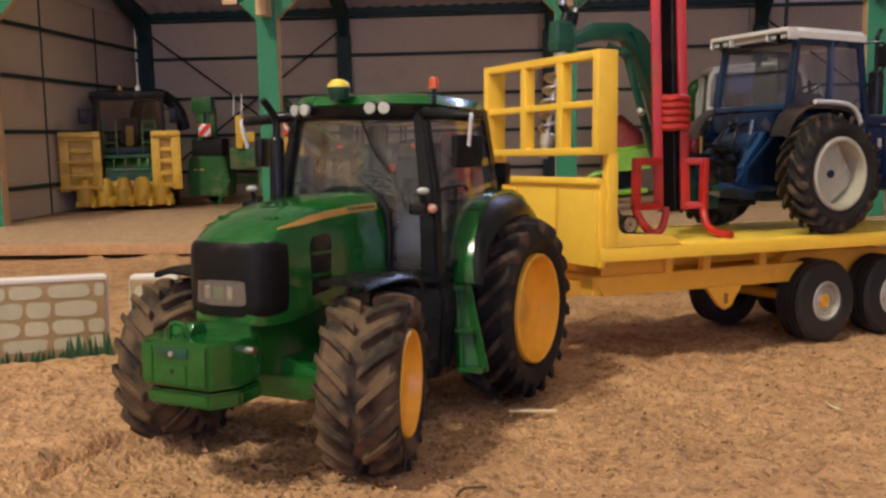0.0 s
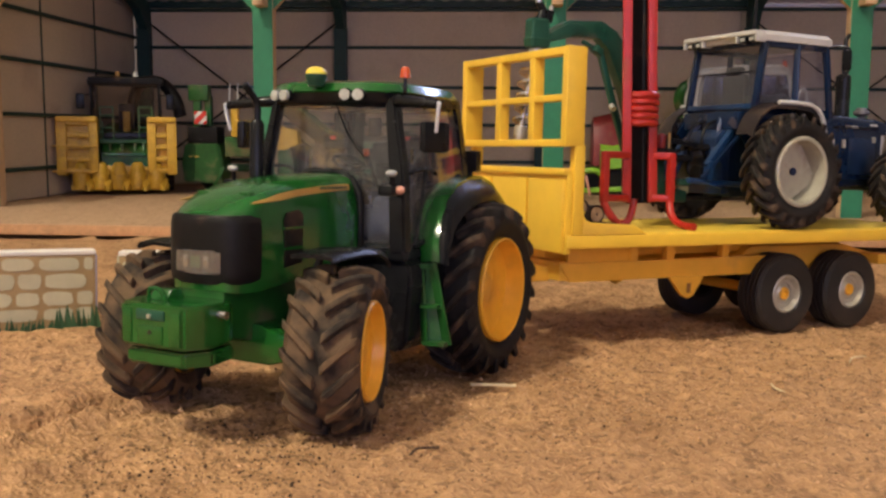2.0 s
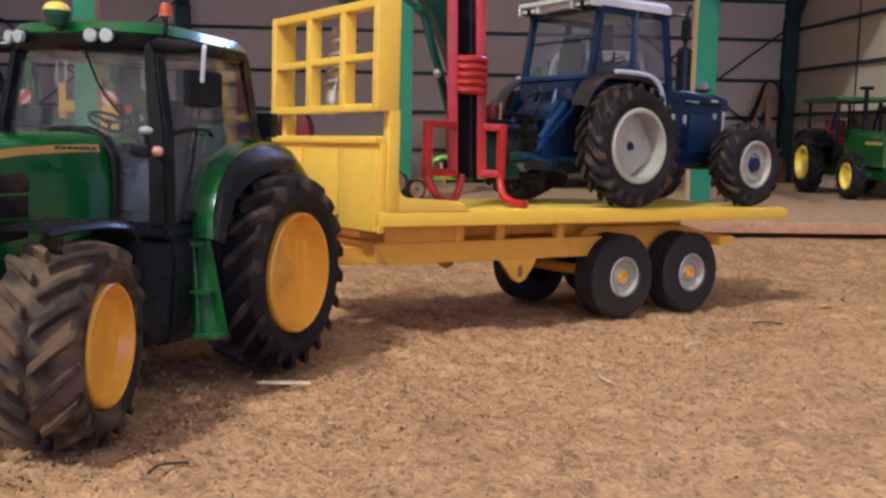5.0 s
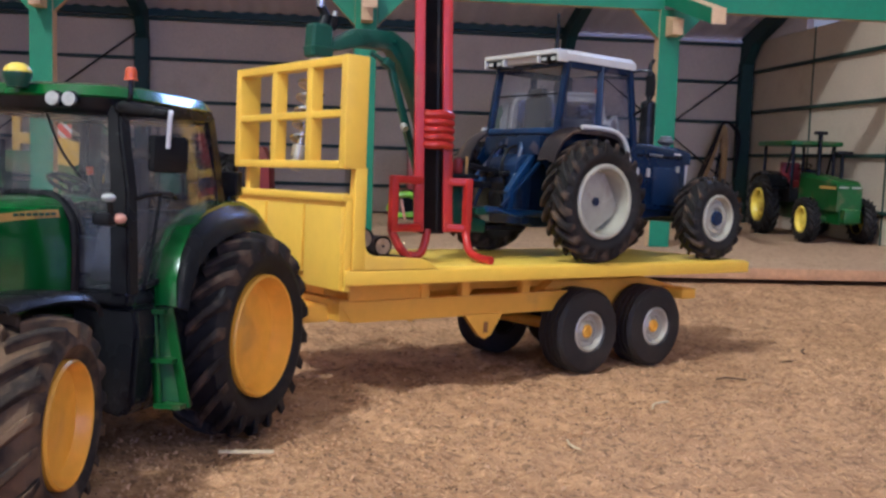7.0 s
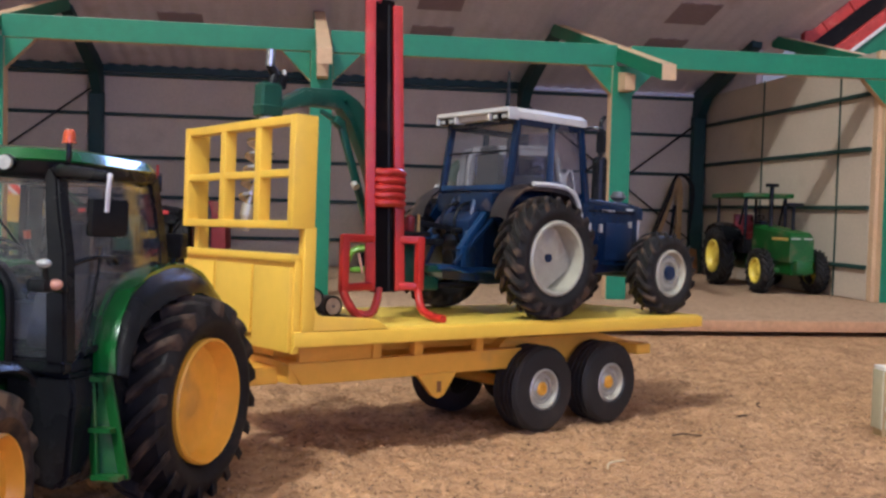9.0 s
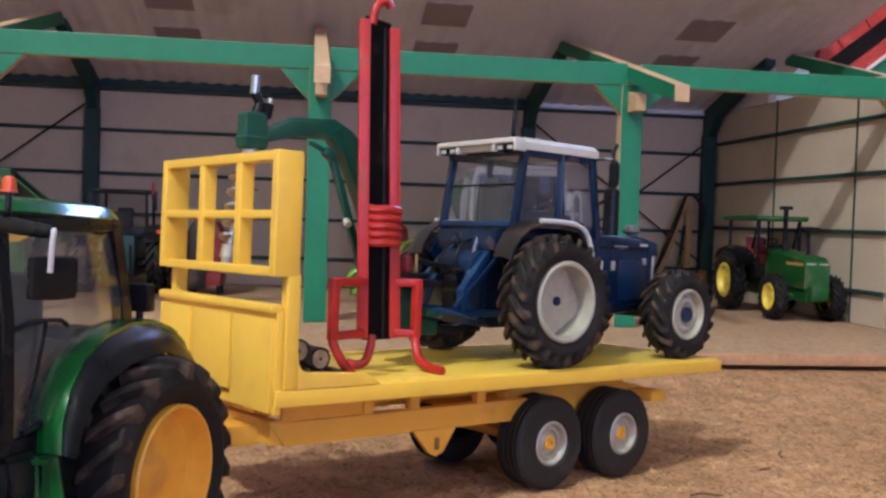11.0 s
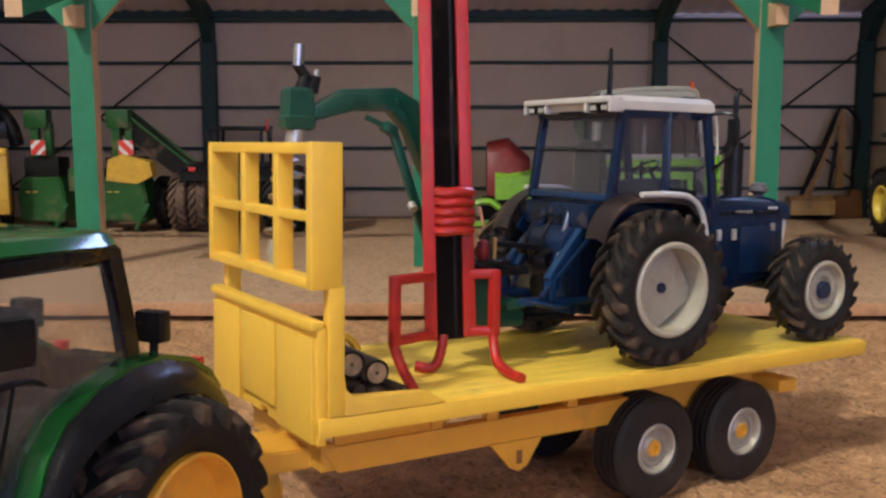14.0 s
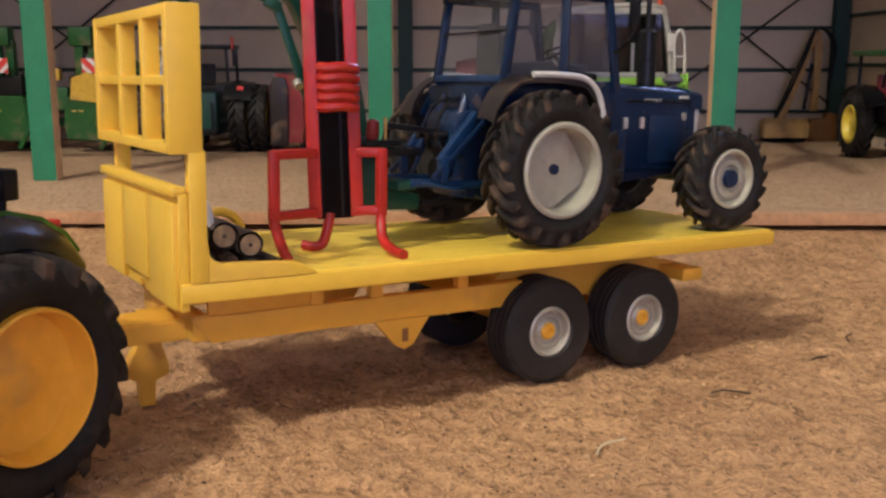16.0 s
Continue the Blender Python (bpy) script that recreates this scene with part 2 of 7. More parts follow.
MDF = paint("raw_board_edge", (0.56, 0.38, 0.22), 0.75, vary=0.12, grain=350, bump=0.15)
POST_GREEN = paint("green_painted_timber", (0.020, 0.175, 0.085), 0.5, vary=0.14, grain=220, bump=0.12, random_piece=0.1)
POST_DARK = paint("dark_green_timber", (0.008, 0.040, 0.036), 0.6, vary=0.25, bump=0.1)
RAIL_DARK = paint("dark_green_rail_paint", (0.012, 0.040, 0.030), 0.6, vary=0.25, bump=0.1)
PANEL = paint("beige_fibreboard", (0.56, 0.465, 0.355), 0.8, vary=0.10, grain=420, bump=0.25, dirt=0.12, dirt_colour=(0.36, 0.27, 0.19), dirt_scale=16, random_piece=0.07)
SHEET = paint("pale_roof_sheet", (0.66, 0.60, 0.62), 0.75, vary=0.12, grain=320, bump=0.2, dirt=0.1, dirt_colour=(0.36, 0.27, 0.22), dirt_scale=14)
ROOF_PATCH = paint("smoky_roof_light", (0.30, 0.22, 0.23), 0.5, vary=0.15, bump=0.1)
FLOOR = sand("sandy_shed_floor", (0.50, 0.345, 0.215), (0.36, 0.23, 0.135), 0.8)
BOARD_EDGE = paint("board_front_edge", (0.47, 0.26, 0.13), 0.8, vary=0.25, grain=300, bump=0.3, dirt=0.2, dirt_colour=(0.35, 0.2, 0.11))
SAND = sand("brown_sand", (0.64, 0.385, 0.19), (0.24, 0.125, 0.06))
CRUMB_DARK = paint("dark_soil_crumb", (0.075, 0.045, 0.028), 0.95, vary=0.4, bump=0.3, spec=0.2)
CRUMB_PALE = paint("pale_sand_crumb", (0.46, 0.28, 0.15), 0.95, vary=0.35, bump=0.3, spec=0.2)
CARD = paint("printed_card_tan", (0.34, 0.23, 0.10), 0.6, vary=0.12, bump=0.05)
CARD_STONE = paint("printed_card_stone", (0.47, 0.44, 0.29), 0.6, vary=0.10, bump=0.05, random_piece=0.12)
CARD_GRASS = paint("printed_card_grass", (0.028, 0.09, 0.03), 0.6, vary=0.3, bump=0.05)
CARD_TOP = paint("white_card_edge", (0.80, 0.76, 0.68), 0.6, vary=0.05, bump=0.04)
PURPLE_GREY = paint("grey_card_end", (0.30, 0.27, 0.33), 0.7, vary=0.1, bump=0.05)
WALLPAPER = paint("room_wall_plaster", (0.40, 0.375, 0.34), 0.9, vary=0.05, grain=120, bump=0.1, dirt_scale=3)
CEIL = paint("room_ceiling_paint", (0.70, 0.68, 0.65), 0.9, vary=0.04, grain=120, bump=0.1, dirt_scale=3)
CHROME = paint("chrome_trim", (0.80, 0.80, 0.82), 0.12, metal=1.0, vary=0.05, bump=0.0)
SILVER = paint("silver_handle_plastic", (0.62, 0.62, 0.64), 0.3, vary=0.1, bump=0.03)
LEMON_RIM = paint("lemon_rim_plastic", (0.85, 0.66, 0.07), 0.35, vary=0.1, bump=0.04, dirt=0.06)
STRAW = paint("pale_straw", (0.62, 0.50, 0.30), 0.7, vary=0.15, bump=0.1)
SIGN_RED = paint("warning_board_red", (0.60, 0.04, 0.03), 0.45, vary=0.1, bump=0.03)
SIGN_WHITE = paint("warning_board_white", (0.72, 0.70, 0.68), 0.45, vary=0.08, bump=0.03)
STRIPE = paint("yellow_hood_stripe", (0.52, 0.31, 0.07), 0.35, vary=0.1, bump=0.03)
EAVE_GLOW = paint("painted_eave_leak", (0.80, 0.82, 0.95), 0.35, vary=0.05, bump=0.03)
TAIL_BROWN = paint("brown_old_tyre", (0.10, 0.062, 0.040), 0.9, vary=0.3, bump=0.4, dirt=0.6, dirt_colour=(0.20, 0.125, 0.08))
INTERIOR = paint("grey_cab_trim", (0.028, 0.026, 0.028), 0.6, vary=0.3, bump=0.1)

# ---- builders ----


def box(bm, x0, x1, y0, y1, z0, z1, bev=0.0, m=None):
    t = bmesh.new()
    bmesh.ops.create_cube(t, size=1.0)
    for v in t.verts:
        v.co = Vector(((x0 + x1) / 2 + v.co.x * (x1 - x0), (y0 + y1) / 2 + v.co.y * (y1 - y0), (z0 + z1) / 2 + v.co.z * (z1 - z0)))
    if bev:
        bmesh.ops.bevel(t, geom=list(t.edges), offset=bev, segments=2, profile=0.6, affect="EDGES", clamp_overlap=True)
    merge(bm, t, m)


def merge(bm, t, m=None):
    if m is not None:
        t.transform(m)
    me = bpy.data.meshes.new("tmp")
    t.to_mesh(me)
    t.free()
    bm.from_mesh(me)
    bpy.data.meshes.remove(me)


def frame_of(d):
    d = Vector(d).normalized()
    a = Vector((0, 0, 1)) if abs(d.z) < 0.9 else Vector((1, 0, 0))
    u = d.cross(a).normalized()
    return u, d.cross(u).normalized()


def cyl(bm, a, b, r, r2=None, seg=14):
    a, b = Vector(a), Vector(b)
    r2 = r if r2 is None else r2
    u, w = frame_of(b - a)
    rings = []
    for p, q in ((a, r), (b, r2)):
        rings.append([bm.verts.new(p + (u * math.cos(2 * math.pi * i / seg) + w * math.sin(2 * math.pi * i / seg)) * q) for i in range(seg)])
    for i in range(seg):
        bm.faces.new((rings[0][i], rings[0][(i + 1) % seg], rings[1][(i + 1) % seg], rings[1][i]))
    bm.faces.new(rings[0][::-1])
    bm.faces.new(rings[1])


def tube(bm, pts, r, seg=10, flat=1.0):
    pts = [Vector(p) for p in pts]
    rings, u = [], None
    for i, p in enumerate(pts):
        d = (pts[min(i + 1, len(pts) - 1)] - pts[max(i - 1, 0)]).normalized()
        if u is None:
            u, w = frame_of(d)
        else:
            u = (u - d * u.dot(d)).normalized()
            w = d.cross(u)
        q = r[i] if isinstance(r, (list, tuple)) else r
        rings.append([bm.verts.new(p + (u * math.cos(2 * math.pi * k / seg) + w * math.sin(2 * math.pi * k / seg) * flat) * q) for k in range(seg)])
    for a, b in zip(rings, rings[1:]):
        for k in range(seg):
            bm.faces.new((a[k], a[(k + 1) % seg], b[(k + 1) % seg], b[k]))
    bm.faces.new(rings[0][::-1])
    bm.faces.new(rings[-1])


def smooth_path(pts, n=6):
    """Points on a Catmull-Rom curve through pts."""
    p = [Vector(q) for q in pts]
    p = [2 * p[0] - p[1]] + p + [2 * p[-1] - p[-2]]
    out = []
    for a, b, c, d in zip(p, p[1:], p[2:], p[3:]):
        for k in range(n):
            t = k / n
            out.append(0.5 * (2 * b + (c - a) * t + (2 * a - 5 * b + 4 * c - d) * t * t + (3 * b - a - 3 * c + d) * t ** 3))
    out.append(p[-2])
    return out


def lathe(bm, profile, seg=36, centre=(0, 0, 0), closed=False):
    """Turns (radius, y) pairs round the y axis through centre."""
    c = Vector(centre)
    rings = []
    for r, y in profile:
        if r < 1e-6:
            rings.append([bm.verts.new(c + Vector((0, y, 0)))])
        else:
            rings.append([bm.verts.new(c + Vector((r * math.cos(2 * math.pi * i / seg), y, r * math.sin(2 * math.pi * i / seg)))) for i in range(seg)])
    pairs = list(zip(rings, rings[1:])) + ([(rings[-1], rings[0])] if closed else [])
    for a, b in pairs:
        for i in range(seg):
            j = (i + 1) % seg
            if len(a) == 1 and len(b) == 1:
                continue
            if len(a) == 1:
                bm.faces.new((a[0], b[j], b[i]))
            elif len(b) == 1:
                bm.faces.new((a[i], a[j], b[0]))
            else:
                bm.faces.new((a[i], a[j], b[j], b[i]))


def prism(bm, poly, axis, a0, a1, bev=0.0, m=None):
    """A flat outline pushed along an axis: poly holds the two other coordinates in x, y, z order."""
    t = bmesh.new()
    k = "xyz".index(axis)

    def at(p, a):
        q = list(p)
        q.insert(k, a)
        return t.verts.new(q)
    r0, r1 = [at(p, a0) for p in poly], [at(p, a1) for p in poly]
    n = len(poly)
    for i in range(n):
        t.faces.new((r0[i], r0[(i + 1) % n], r1[(i + 1) % n], r1[i]))
    t.faces.new(r0[::-1])
    t.faces.new(r1)
    bmesh.ops.recalc_face_normals(t, faces=list(t.faces))
    if bev:
        bmesh.ops.bevel(t, geom=list(t.edges), offset=bev, segments=2, profile=0.6, affect="EDGES", clamp_overlap=True)
    merge(bm, t, m)


def loft(bm, rings, cap=True):
    vs = [[bm.verts.new(Vector(p)) for p in r] for r in rings]
    n = len(vs[0])
    for a, b in zip(vs, vs[1:]):
        for i in range(n):
            bm.faces.new((a[i], a[(i + 1) % n], b[(i + 1) % n], b[i]))
    if cap:
        bm.faces.new(vs[0][::-1])
        bm.faces.new(vs[-1])


def sheet(bm, rows, thick, out=None):
    """A thin curved plate: rows of points, thickened along out(row, column) or its normals."""
    t = bmesh.new()
    vs = [[t.verts.new(Vector(p)) for p in r] for r in rows]
    for a, b in zip(vs, vs[1:]):
        for i in range(len(a) - 1):
            t.faces.new((a[i], a[i + 1], b[i + 1], b[i]))
    bmesh.ops.recalc_face_normals(t, faces=list(t.faces))
    bmesh.ops.solidify(t, geom=list(t.faces), thickness=thick)
    merge(bm, t)


def mesh_of(bm, name, material, smooth=38.0):
    bmesh.ops.recalc_face_normals(bm, faces=list(bm.faces))
    bm.transform(Matrix.Scale(C, 4))
    me = bpy.data.meshes.new(name)
    bm.to_mesh(me)
    bm.free()
    for mt in (material if isinstance(material, (list, tuple)) else [material]):
        me.materials.append(mt)
    if smooth:
        me.shade_smooth()
        me.set_sharp_from_angle(angle=radians(smooth))
    return me


def part(name, bm, material, parent=None, label="", at=None, smooth=38.0):
    """Links a bmesh, drawn in centimetres, as one mesh object under a thing or a part."""
    ob = new(name, mesh_of(bm, name, material, smooth))
    if parent is not None:
        ob.parent = parent
    if at is not None:
        ob.matrix_local = at
    return tagged(ob, label)


def share(name, me, parent, at, label=""):
    ob = new(name, me)
    ob.parent = parent
    ob.matrix_local = at
    return tagged(ob, label)


def cm(x, y, z, rx=0, ry=0, rz=0):
    return pose(x * C, y * C, z * C, rx, ry, rz)


def thing(name, m, label, category, group="", kind=""):
    ob = new(name)
    ob.empty_display_size = 0.01
    ob.matrix_world = m
    return tagged(ob, label, category, group, kind)


def solid(name, bm, material, m, label, category, group="", kind="", smooth=38.0):
    """A thing that is one plain mesh."""
    ob = part(name, bm, material, None, "", None, smooth)
    ob.matrix_world = m
    return tagged(ob, label, category, group, kind)


# The sand slopes a little towards the shed: TRACK is the plane on which trailer and tractor stand, SHED the shed's floor.
TRACK = cm(-0.033, -0.027, 0.924, -0.960, 1.592, -0.001)
SHED = cm(4.622, 47.39, 2.0, 0, 0, -32.07)

# ---- ground and room ----


def smoothstep(a, b, x):
    t = min(1.0, max(0.0, (x - a) / (b - a)))
    return t * t * (3 - 2 * t)


TRACK_INV, SHED_INV = TRACK.inverted(), SHED.inverted()
PLANE = [TRACK[2][3] / C, TRACK[2][0] / TRACK[2][2], TRACK[2][1] / TRACK[2][2]]


def ground_height(x, y):
    """Height of the sand in centimetres."""
    u = SHED_INV @ Vector((x * C, y * C, 0)) / C
    z = PLANE[0] + PLANE[1] * max(-60, min(60, x)) + PLANE[2] * max(-60, min(60, y))
    z += (0.98 - z) * smoothstep(-24, -13.6, u.y)
    if u.y < -13.2:
        z += 1.25 * math.exp(-((u.x + 4.6) / 2.3) ** 2 - ((u.y + 13.8) / 1.7) ** 2)
    p = Vector((x, y, 0))
    rough = 0.16 * noise.noise(p * 0.16) + 0.09 * noise.noise(p * 0.5 + Vector((7, 3, 0))) + 0.17 * noise.noise(p * 1.3) + (0.11 * noise.noise(p * 2.7) + 0.05 * noise.noise(p * 4.6) if abs(x - 4) < 32 and abs(y) < 20 else 0.0)
    # wheel ruts pushed up in front of the tractor
    q = TRACK_INV @ Vector((x * C, y * C, 0)) / C
    ahead = smoothstep(-10.5, -12.5, q.x) * smoothstep(-45, -26, q.x)
    if ahead > 0:
        for off, amp in ((0.0, 0.52), (0.7, -0.3), (1.45, 0.46), (-0.75, -0.2), (3.2, 0.25)):
            d = -(q.x + 14.0) * 0.553 + (q.y + 0.6) * 0.833 + off + 0.25 * noise.noise(p * 0.6)
            rough += amp * math.exp(-(d / 0.28) ** 2) * ahead * (0.75 + 0.5 * noise.noise(p * 0.9))
    # sand heaped up between the front wheels
    rough += 0.35 * math.exp(-((q.x + 10.3) / 0.9) ** 2 - ((q.y + 3.0) / 0.8) ** 2) + 0.22 * math.exp(-((q.x + 11.6) / 1.1) ** 2 - ((q.y + 1.2) / 0.7) ** 2)
    near = 1.0 if u.y < -13 else 0.3
    return z + (rough - 0.02) * near


def spread(lo, a, b, hi, fine, coarse):
    s, out = lo, []
    while s < hi:
        out.append(s)
        s += fine if a <= s < b else min(coarse, max(fine, 0.14 * min(abs(s - a), abs(s - b)) + fine))
    return out + [hi]


gx, gy = spread(-150, -26, 34, 170, 0.17, 9), spread(-110, -20, 14, 170, 0.17, 9)
verts = [(x * C, y * C, ground_height(x, y) * C) for y in gy for x in gx]
nx = len(gx)
faces = [(j * nx + i, j * nx + i + 1, (j + 1) * nx + i + 1, (j + 1) * nx + i) for j in range(len(gy) - 1) for i in range(nx - 1)]
me = bpy.data.meshes.new("ground")
me.from_pydata(verts, [], faces)
me.materials.append(SAND)
me.shade_smooth()
ground = tagged(new("ground", me), "loose brown sand spread over the display board", "sand", kind="structure")

for name, (x0, x1, y0, y1, z0, z1), mt, lab in (
        ("wall_west", (-260, -252, -160, 210, -80, 190), WALLPAPER, "plain plaster wall of the room"),
        ("wall_east", (260, 268, -160, 210, -80, 190), WALLPAPER, "plain plaster wall of the room"),
        ("wall_south", (-252, 260, -160, -152, -80, 190), WALLPAPER, "plain plaster wall of the room"),
        ("wall_north", (-252, 260, 202, 210, -80, 190), WALLPAPER, "plain plaster wall of the room"),
        ("ceiling", (-260, 268, -160, 210, 190, 196), CEIL, "plain pale ceiling of the room"),
        ("floor", (-260, 268, -160, 210, -88, -80), WALLPAPER, "plain floor of the room")):
    b = bmesh.new()
    box(b, x0, x1, y0, y1, z0, z1)
    solid(name, b, mt, Matrix(), lab, "room shell", kind="structure")
b = bmesh.new()
box(b, -150, 170, -110, 170, -6, -3.2)
solid("display_board", b, MDF, Matrix(), "large raw board that carries the sand", "board", kind="structure")

# ---- shed ----
BAY, DEPTH, LEFT, RIGHT = 22.4, 34.6, -23.0, 66.9
RAILS = (2.9, 7.0, 11.1, 15.5, 19.6)
SIDE_RAILS = (2.7, 7.5, 12.2, 16.6)
POST = 1.6


def two_tone(bm, axis):
    """Faces along the axis take the painted colour, the rest stay raw board."""
    k = "xyz".index(axis)
    bmesh.ops.recalc_face_normals(bm, faces=list(bm.faces))
    for f in bm.faces:
        f.material_index = 0 if abs(f.normal[k]) > 0.95 else 1


shed_floor = thing("shed_floor", SHED, "sand-coloured shed floor board with a worn front edge", "floor", kind="structure")
b = bmesh.new()
box(b, -31, 76, -12.9, 38, -0.62, 0.0, 0.06)
part("slab", b, FLOOR, shed_floor)
b = bmesh.new()
box(b, -31, 76, -13.05, -12.9, -0.70, -0.02, 0.04)
part("front_edge", b, BOARD_EDGE, shed_floor, "brown front edge of the board")
b = bmesh.new()
for k in range(8):
    box(b, -28 + k * 14, -26.5 + k * 14, -9.5, 36, -1.6, -0.62)
part("bearer", b, POST_DARK, shed_floor)

frame_thing = thing("shed_frame", SHED, "green painted timber shed frame with raw board edges", "shed frame", kind="structure")
for k in range(-1, 4):
    u = k * BAY
    b = bmesh.new()
    box(b, u, u + POST, 0, 1.1, 0, 17.6, 0.07)
    two_tone(b, "y")
    part("post", b, (POST_GREEN, MDF), frame_thing, smooth=0)
    # rafter: rises from the front eave to the middle of the roof
    b = bmesh.new()
    prism(b, [(-9.4, 15.3), (-9.4, 16.35), (20.2, 24.5), (20.2, 23.3)], "x", u + 0.3, u + 1.3, 0.06)
    two_tone(b, "x")
    part("rafter", b, (POST_GREEN, MDF), frame_thing, smooth=0)
    u = min(u, RIGHT - 1.75)
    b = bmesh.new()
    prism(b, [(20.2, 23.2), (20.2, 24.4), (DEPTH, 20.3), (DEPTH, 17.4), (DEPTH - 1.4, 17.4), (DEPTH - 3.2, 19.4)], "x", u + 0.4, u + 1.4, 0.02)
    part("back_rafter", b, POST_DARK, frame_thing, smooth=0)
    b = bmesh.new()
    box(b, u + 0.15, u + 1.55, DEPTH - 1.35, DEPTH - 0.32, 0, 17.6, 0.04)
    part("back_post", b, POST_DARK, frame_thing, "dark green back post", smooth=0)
    u = k * BAY
    b = bmesh.new()
    prism(b, [(-1.6, 15.6), (0, 15.6), (0, 17.1), (-1.6, 16.7)], "x", u + 0.45, u + 1.25, 0.03)
    part("rafter_block", b, MDF, frame_thing, "raw wood block under the rafter", smooth=0)
    for s in (-1, 1):
        if (k == -1 and s < 0) or (k == 3 and s > 0):
            continue
        a = u if s < 0 else u + POST
        b = bmesh.new()
        prism(b, [(a, 15.4), (a, 17.5), (a + s * 2.05, 17.5)], "y", 0.1, 0.75, 0.06)
        two_tone(b, "y")
        part("gusset", b, (POST_GREEN, MDF), frame_thing, smooth=0)
    if k < 3:
        b = bmesh.new()
        box(b, u + 1.4, u + BAY + 0.35, 0.02, 0.72, 17.52, 19.13, 0.07)
        two_tone(b, "y")
        part("front_beam", b, (POST_GREEN, MDF), frame_thing, smooth=0)
for k0 in (-1, 2):
    for a0, a1 in (((k0 * BAY + 1.6, 2.2), ((k0 + 1) * BAY + 0.2, 18.0)), ((k0 * BAY + 1.6, 18.0), ((k0 + 1) * BAY + 0.2, 2.2))):
        b = bmesh.new()
        cyl(b, (a0[0], DEPTH - 0.75, a0[1]), (a1[0], DEPTH - 0.75, a1[1]), 0.1, seg=8)
        part("brace_rod", b, BLACK_MATT, frame_thing, "thin dark diagonal brace rod")

# walls: backing board, loose panels and dark rails


def wall(name, along, lo, hi, cuts, at, top, face, label):
    """A panelled wall: along 'x' or 'y', from lo to hi, its inner face at the coordinate at, looking towards face."""
    w = thing(name, SHED, label, "wall", kind="structure")
    rails = RAILS if along == "x" else SIDE_RAILS
    levels = (0.0,) + (rails if along == "x" else rails + (top,))
    inner, outer = at, at - face * 0.7

    def slab(b, a0, a1, c0, c1, z0, z1, bev=0.0):
        c0, c1 = min(c0, c1), max(c0, c1)
        box(b, *((a0, a1, c0, c1) if along == "x" else (c0, c1, a0, a1)), z0, z1, bev)
    b = bmesh.new()
    slab(b, lo, hi, outer, inner - face * 0.22, 0, top)
    part("backing", b, PANEL, w, smooth=0)
    ends = [lo] + list(cuts) + [hi]
    for a0, a1 in zip(ends, ends[1:]):
        for z0, z1 in zip(levels, levels[1:]):
            b = bmesh.new()
            slab(b, a0 + 0.06, a1 - 0.06, inner - face * 0.22, inner, z0 + 0.05, min(z1, top) - 0.05, 0.04)
            part("panel", b, PANEL, w, smooth=0)
    for z in rails:
        b = bmesh.new()
        slab(b, lo, hi, inner + face * 0.01, inner + face * 0.32, z - 0.17, z + 0.17, 0.05)
        part("rail", b, RAIL_DARK, w, "dark green wall rail")
    for a0 in cuts:
        b = bmesh.new()
        slab(b, a0 - 0.08, a0 + 0.08, inner + face * 0.005, inner + face * 0.09, 0, top)
        part("joint_strip", b, RAIL_DARK, w, "thin dark strip over a joint") if along == "y" else b.free()
    return w


wall("wall_back", "x", LEFT, RIGHT, (-0.2, 22.2, 44.6), DEPTH, 19.9, -1, "beige board back wall with dark green rails")
wall("wall_left", "y", 1.4, DEPTH, (12.45, 23.9), LEFT, 19.9, 1, "beige board side wall with dark green rails")
wall("wall_right", "y", 1.4, DEPTH, (6.2, 20.0), RIGHT, 19.9, -1, "beige board side wall with dark green rails, partly sunlit by the lamp")
for name, u in (("trim_left", LEFT - 0.7), ("trim_right", RIGHT)):
    b = bmesh.new()
    box(b, u, u + 0.7, 0.7, 1.38, 0, 19.9, 0.03)
    solid(name, b, MDF, SHED, "raw board edge strip at the wall's end", "trim", kind="structure", smooth=0)
# bluish white paint stands in for light leaking through the eave gap
b = bmesh.new()
box(b, 47, 66.5, DEPTH - 0.30, DEPTH - 0.12, 19.85, 20.15, 0.05)
solid("eave_strip", b, EAVE_GLOW, SHED, "pale strip painted as light leaking in at the back eave", "trim", kind="structure")

# added board: keeps light from leaking in between back wall and roof
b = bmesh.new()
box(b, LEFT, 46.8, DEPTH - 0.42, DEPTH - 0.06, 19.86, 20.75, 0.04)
solid("eave_board", b, POST_DARK, SHED, "added dark board that stops light leaking in under the back eave", "trim", kind="structure")

# roof sheet with its rows of small roof lights
SLOPE = (28.0 - 20.6) / (DEPTH + 0.8 - 3.4)


def roof_z(v):
    return 20.6 + (DEPTH + 0.8 - v) * SLOPE


for name, u in (("gable_left", LEFT - 0.7),):
    b = bmesh.new()
    prism(b, [(3.4, 19.9), (DEPTH, 19.9), (DEPTH, roof_z(DEPTH) - 0.3), (3.4, roof_z(3.4) - 0.3)], "x", u, u + 0.7)
    solid(name, b, PANEL, SHED, "beige board gable above the side wall", "wall", kind="structure", smooth=0)
b = bmesh.new()
prism(b, [(22.0, 19.9), (DEPTH, 19.9), (DEPTH, roof_z(DEPTH) - 0.3), (22.0, roof_z(22.0) - 0.3)], "x", RIGHT, RIGHT + 0.7)
solid("gable_right", b, SHEET, SHED, "pale sheet closing the gable above the side wall", "wall", kind="structure", smooth=0)
roof = thing("roof", SHED, "pale ribbed roof sheet with small smoky roof lights", "roof", kind="structure")
b = bmesh.new()
v0, v1 = 3.4, DEPTH + 0.8
n = 240
ring = []
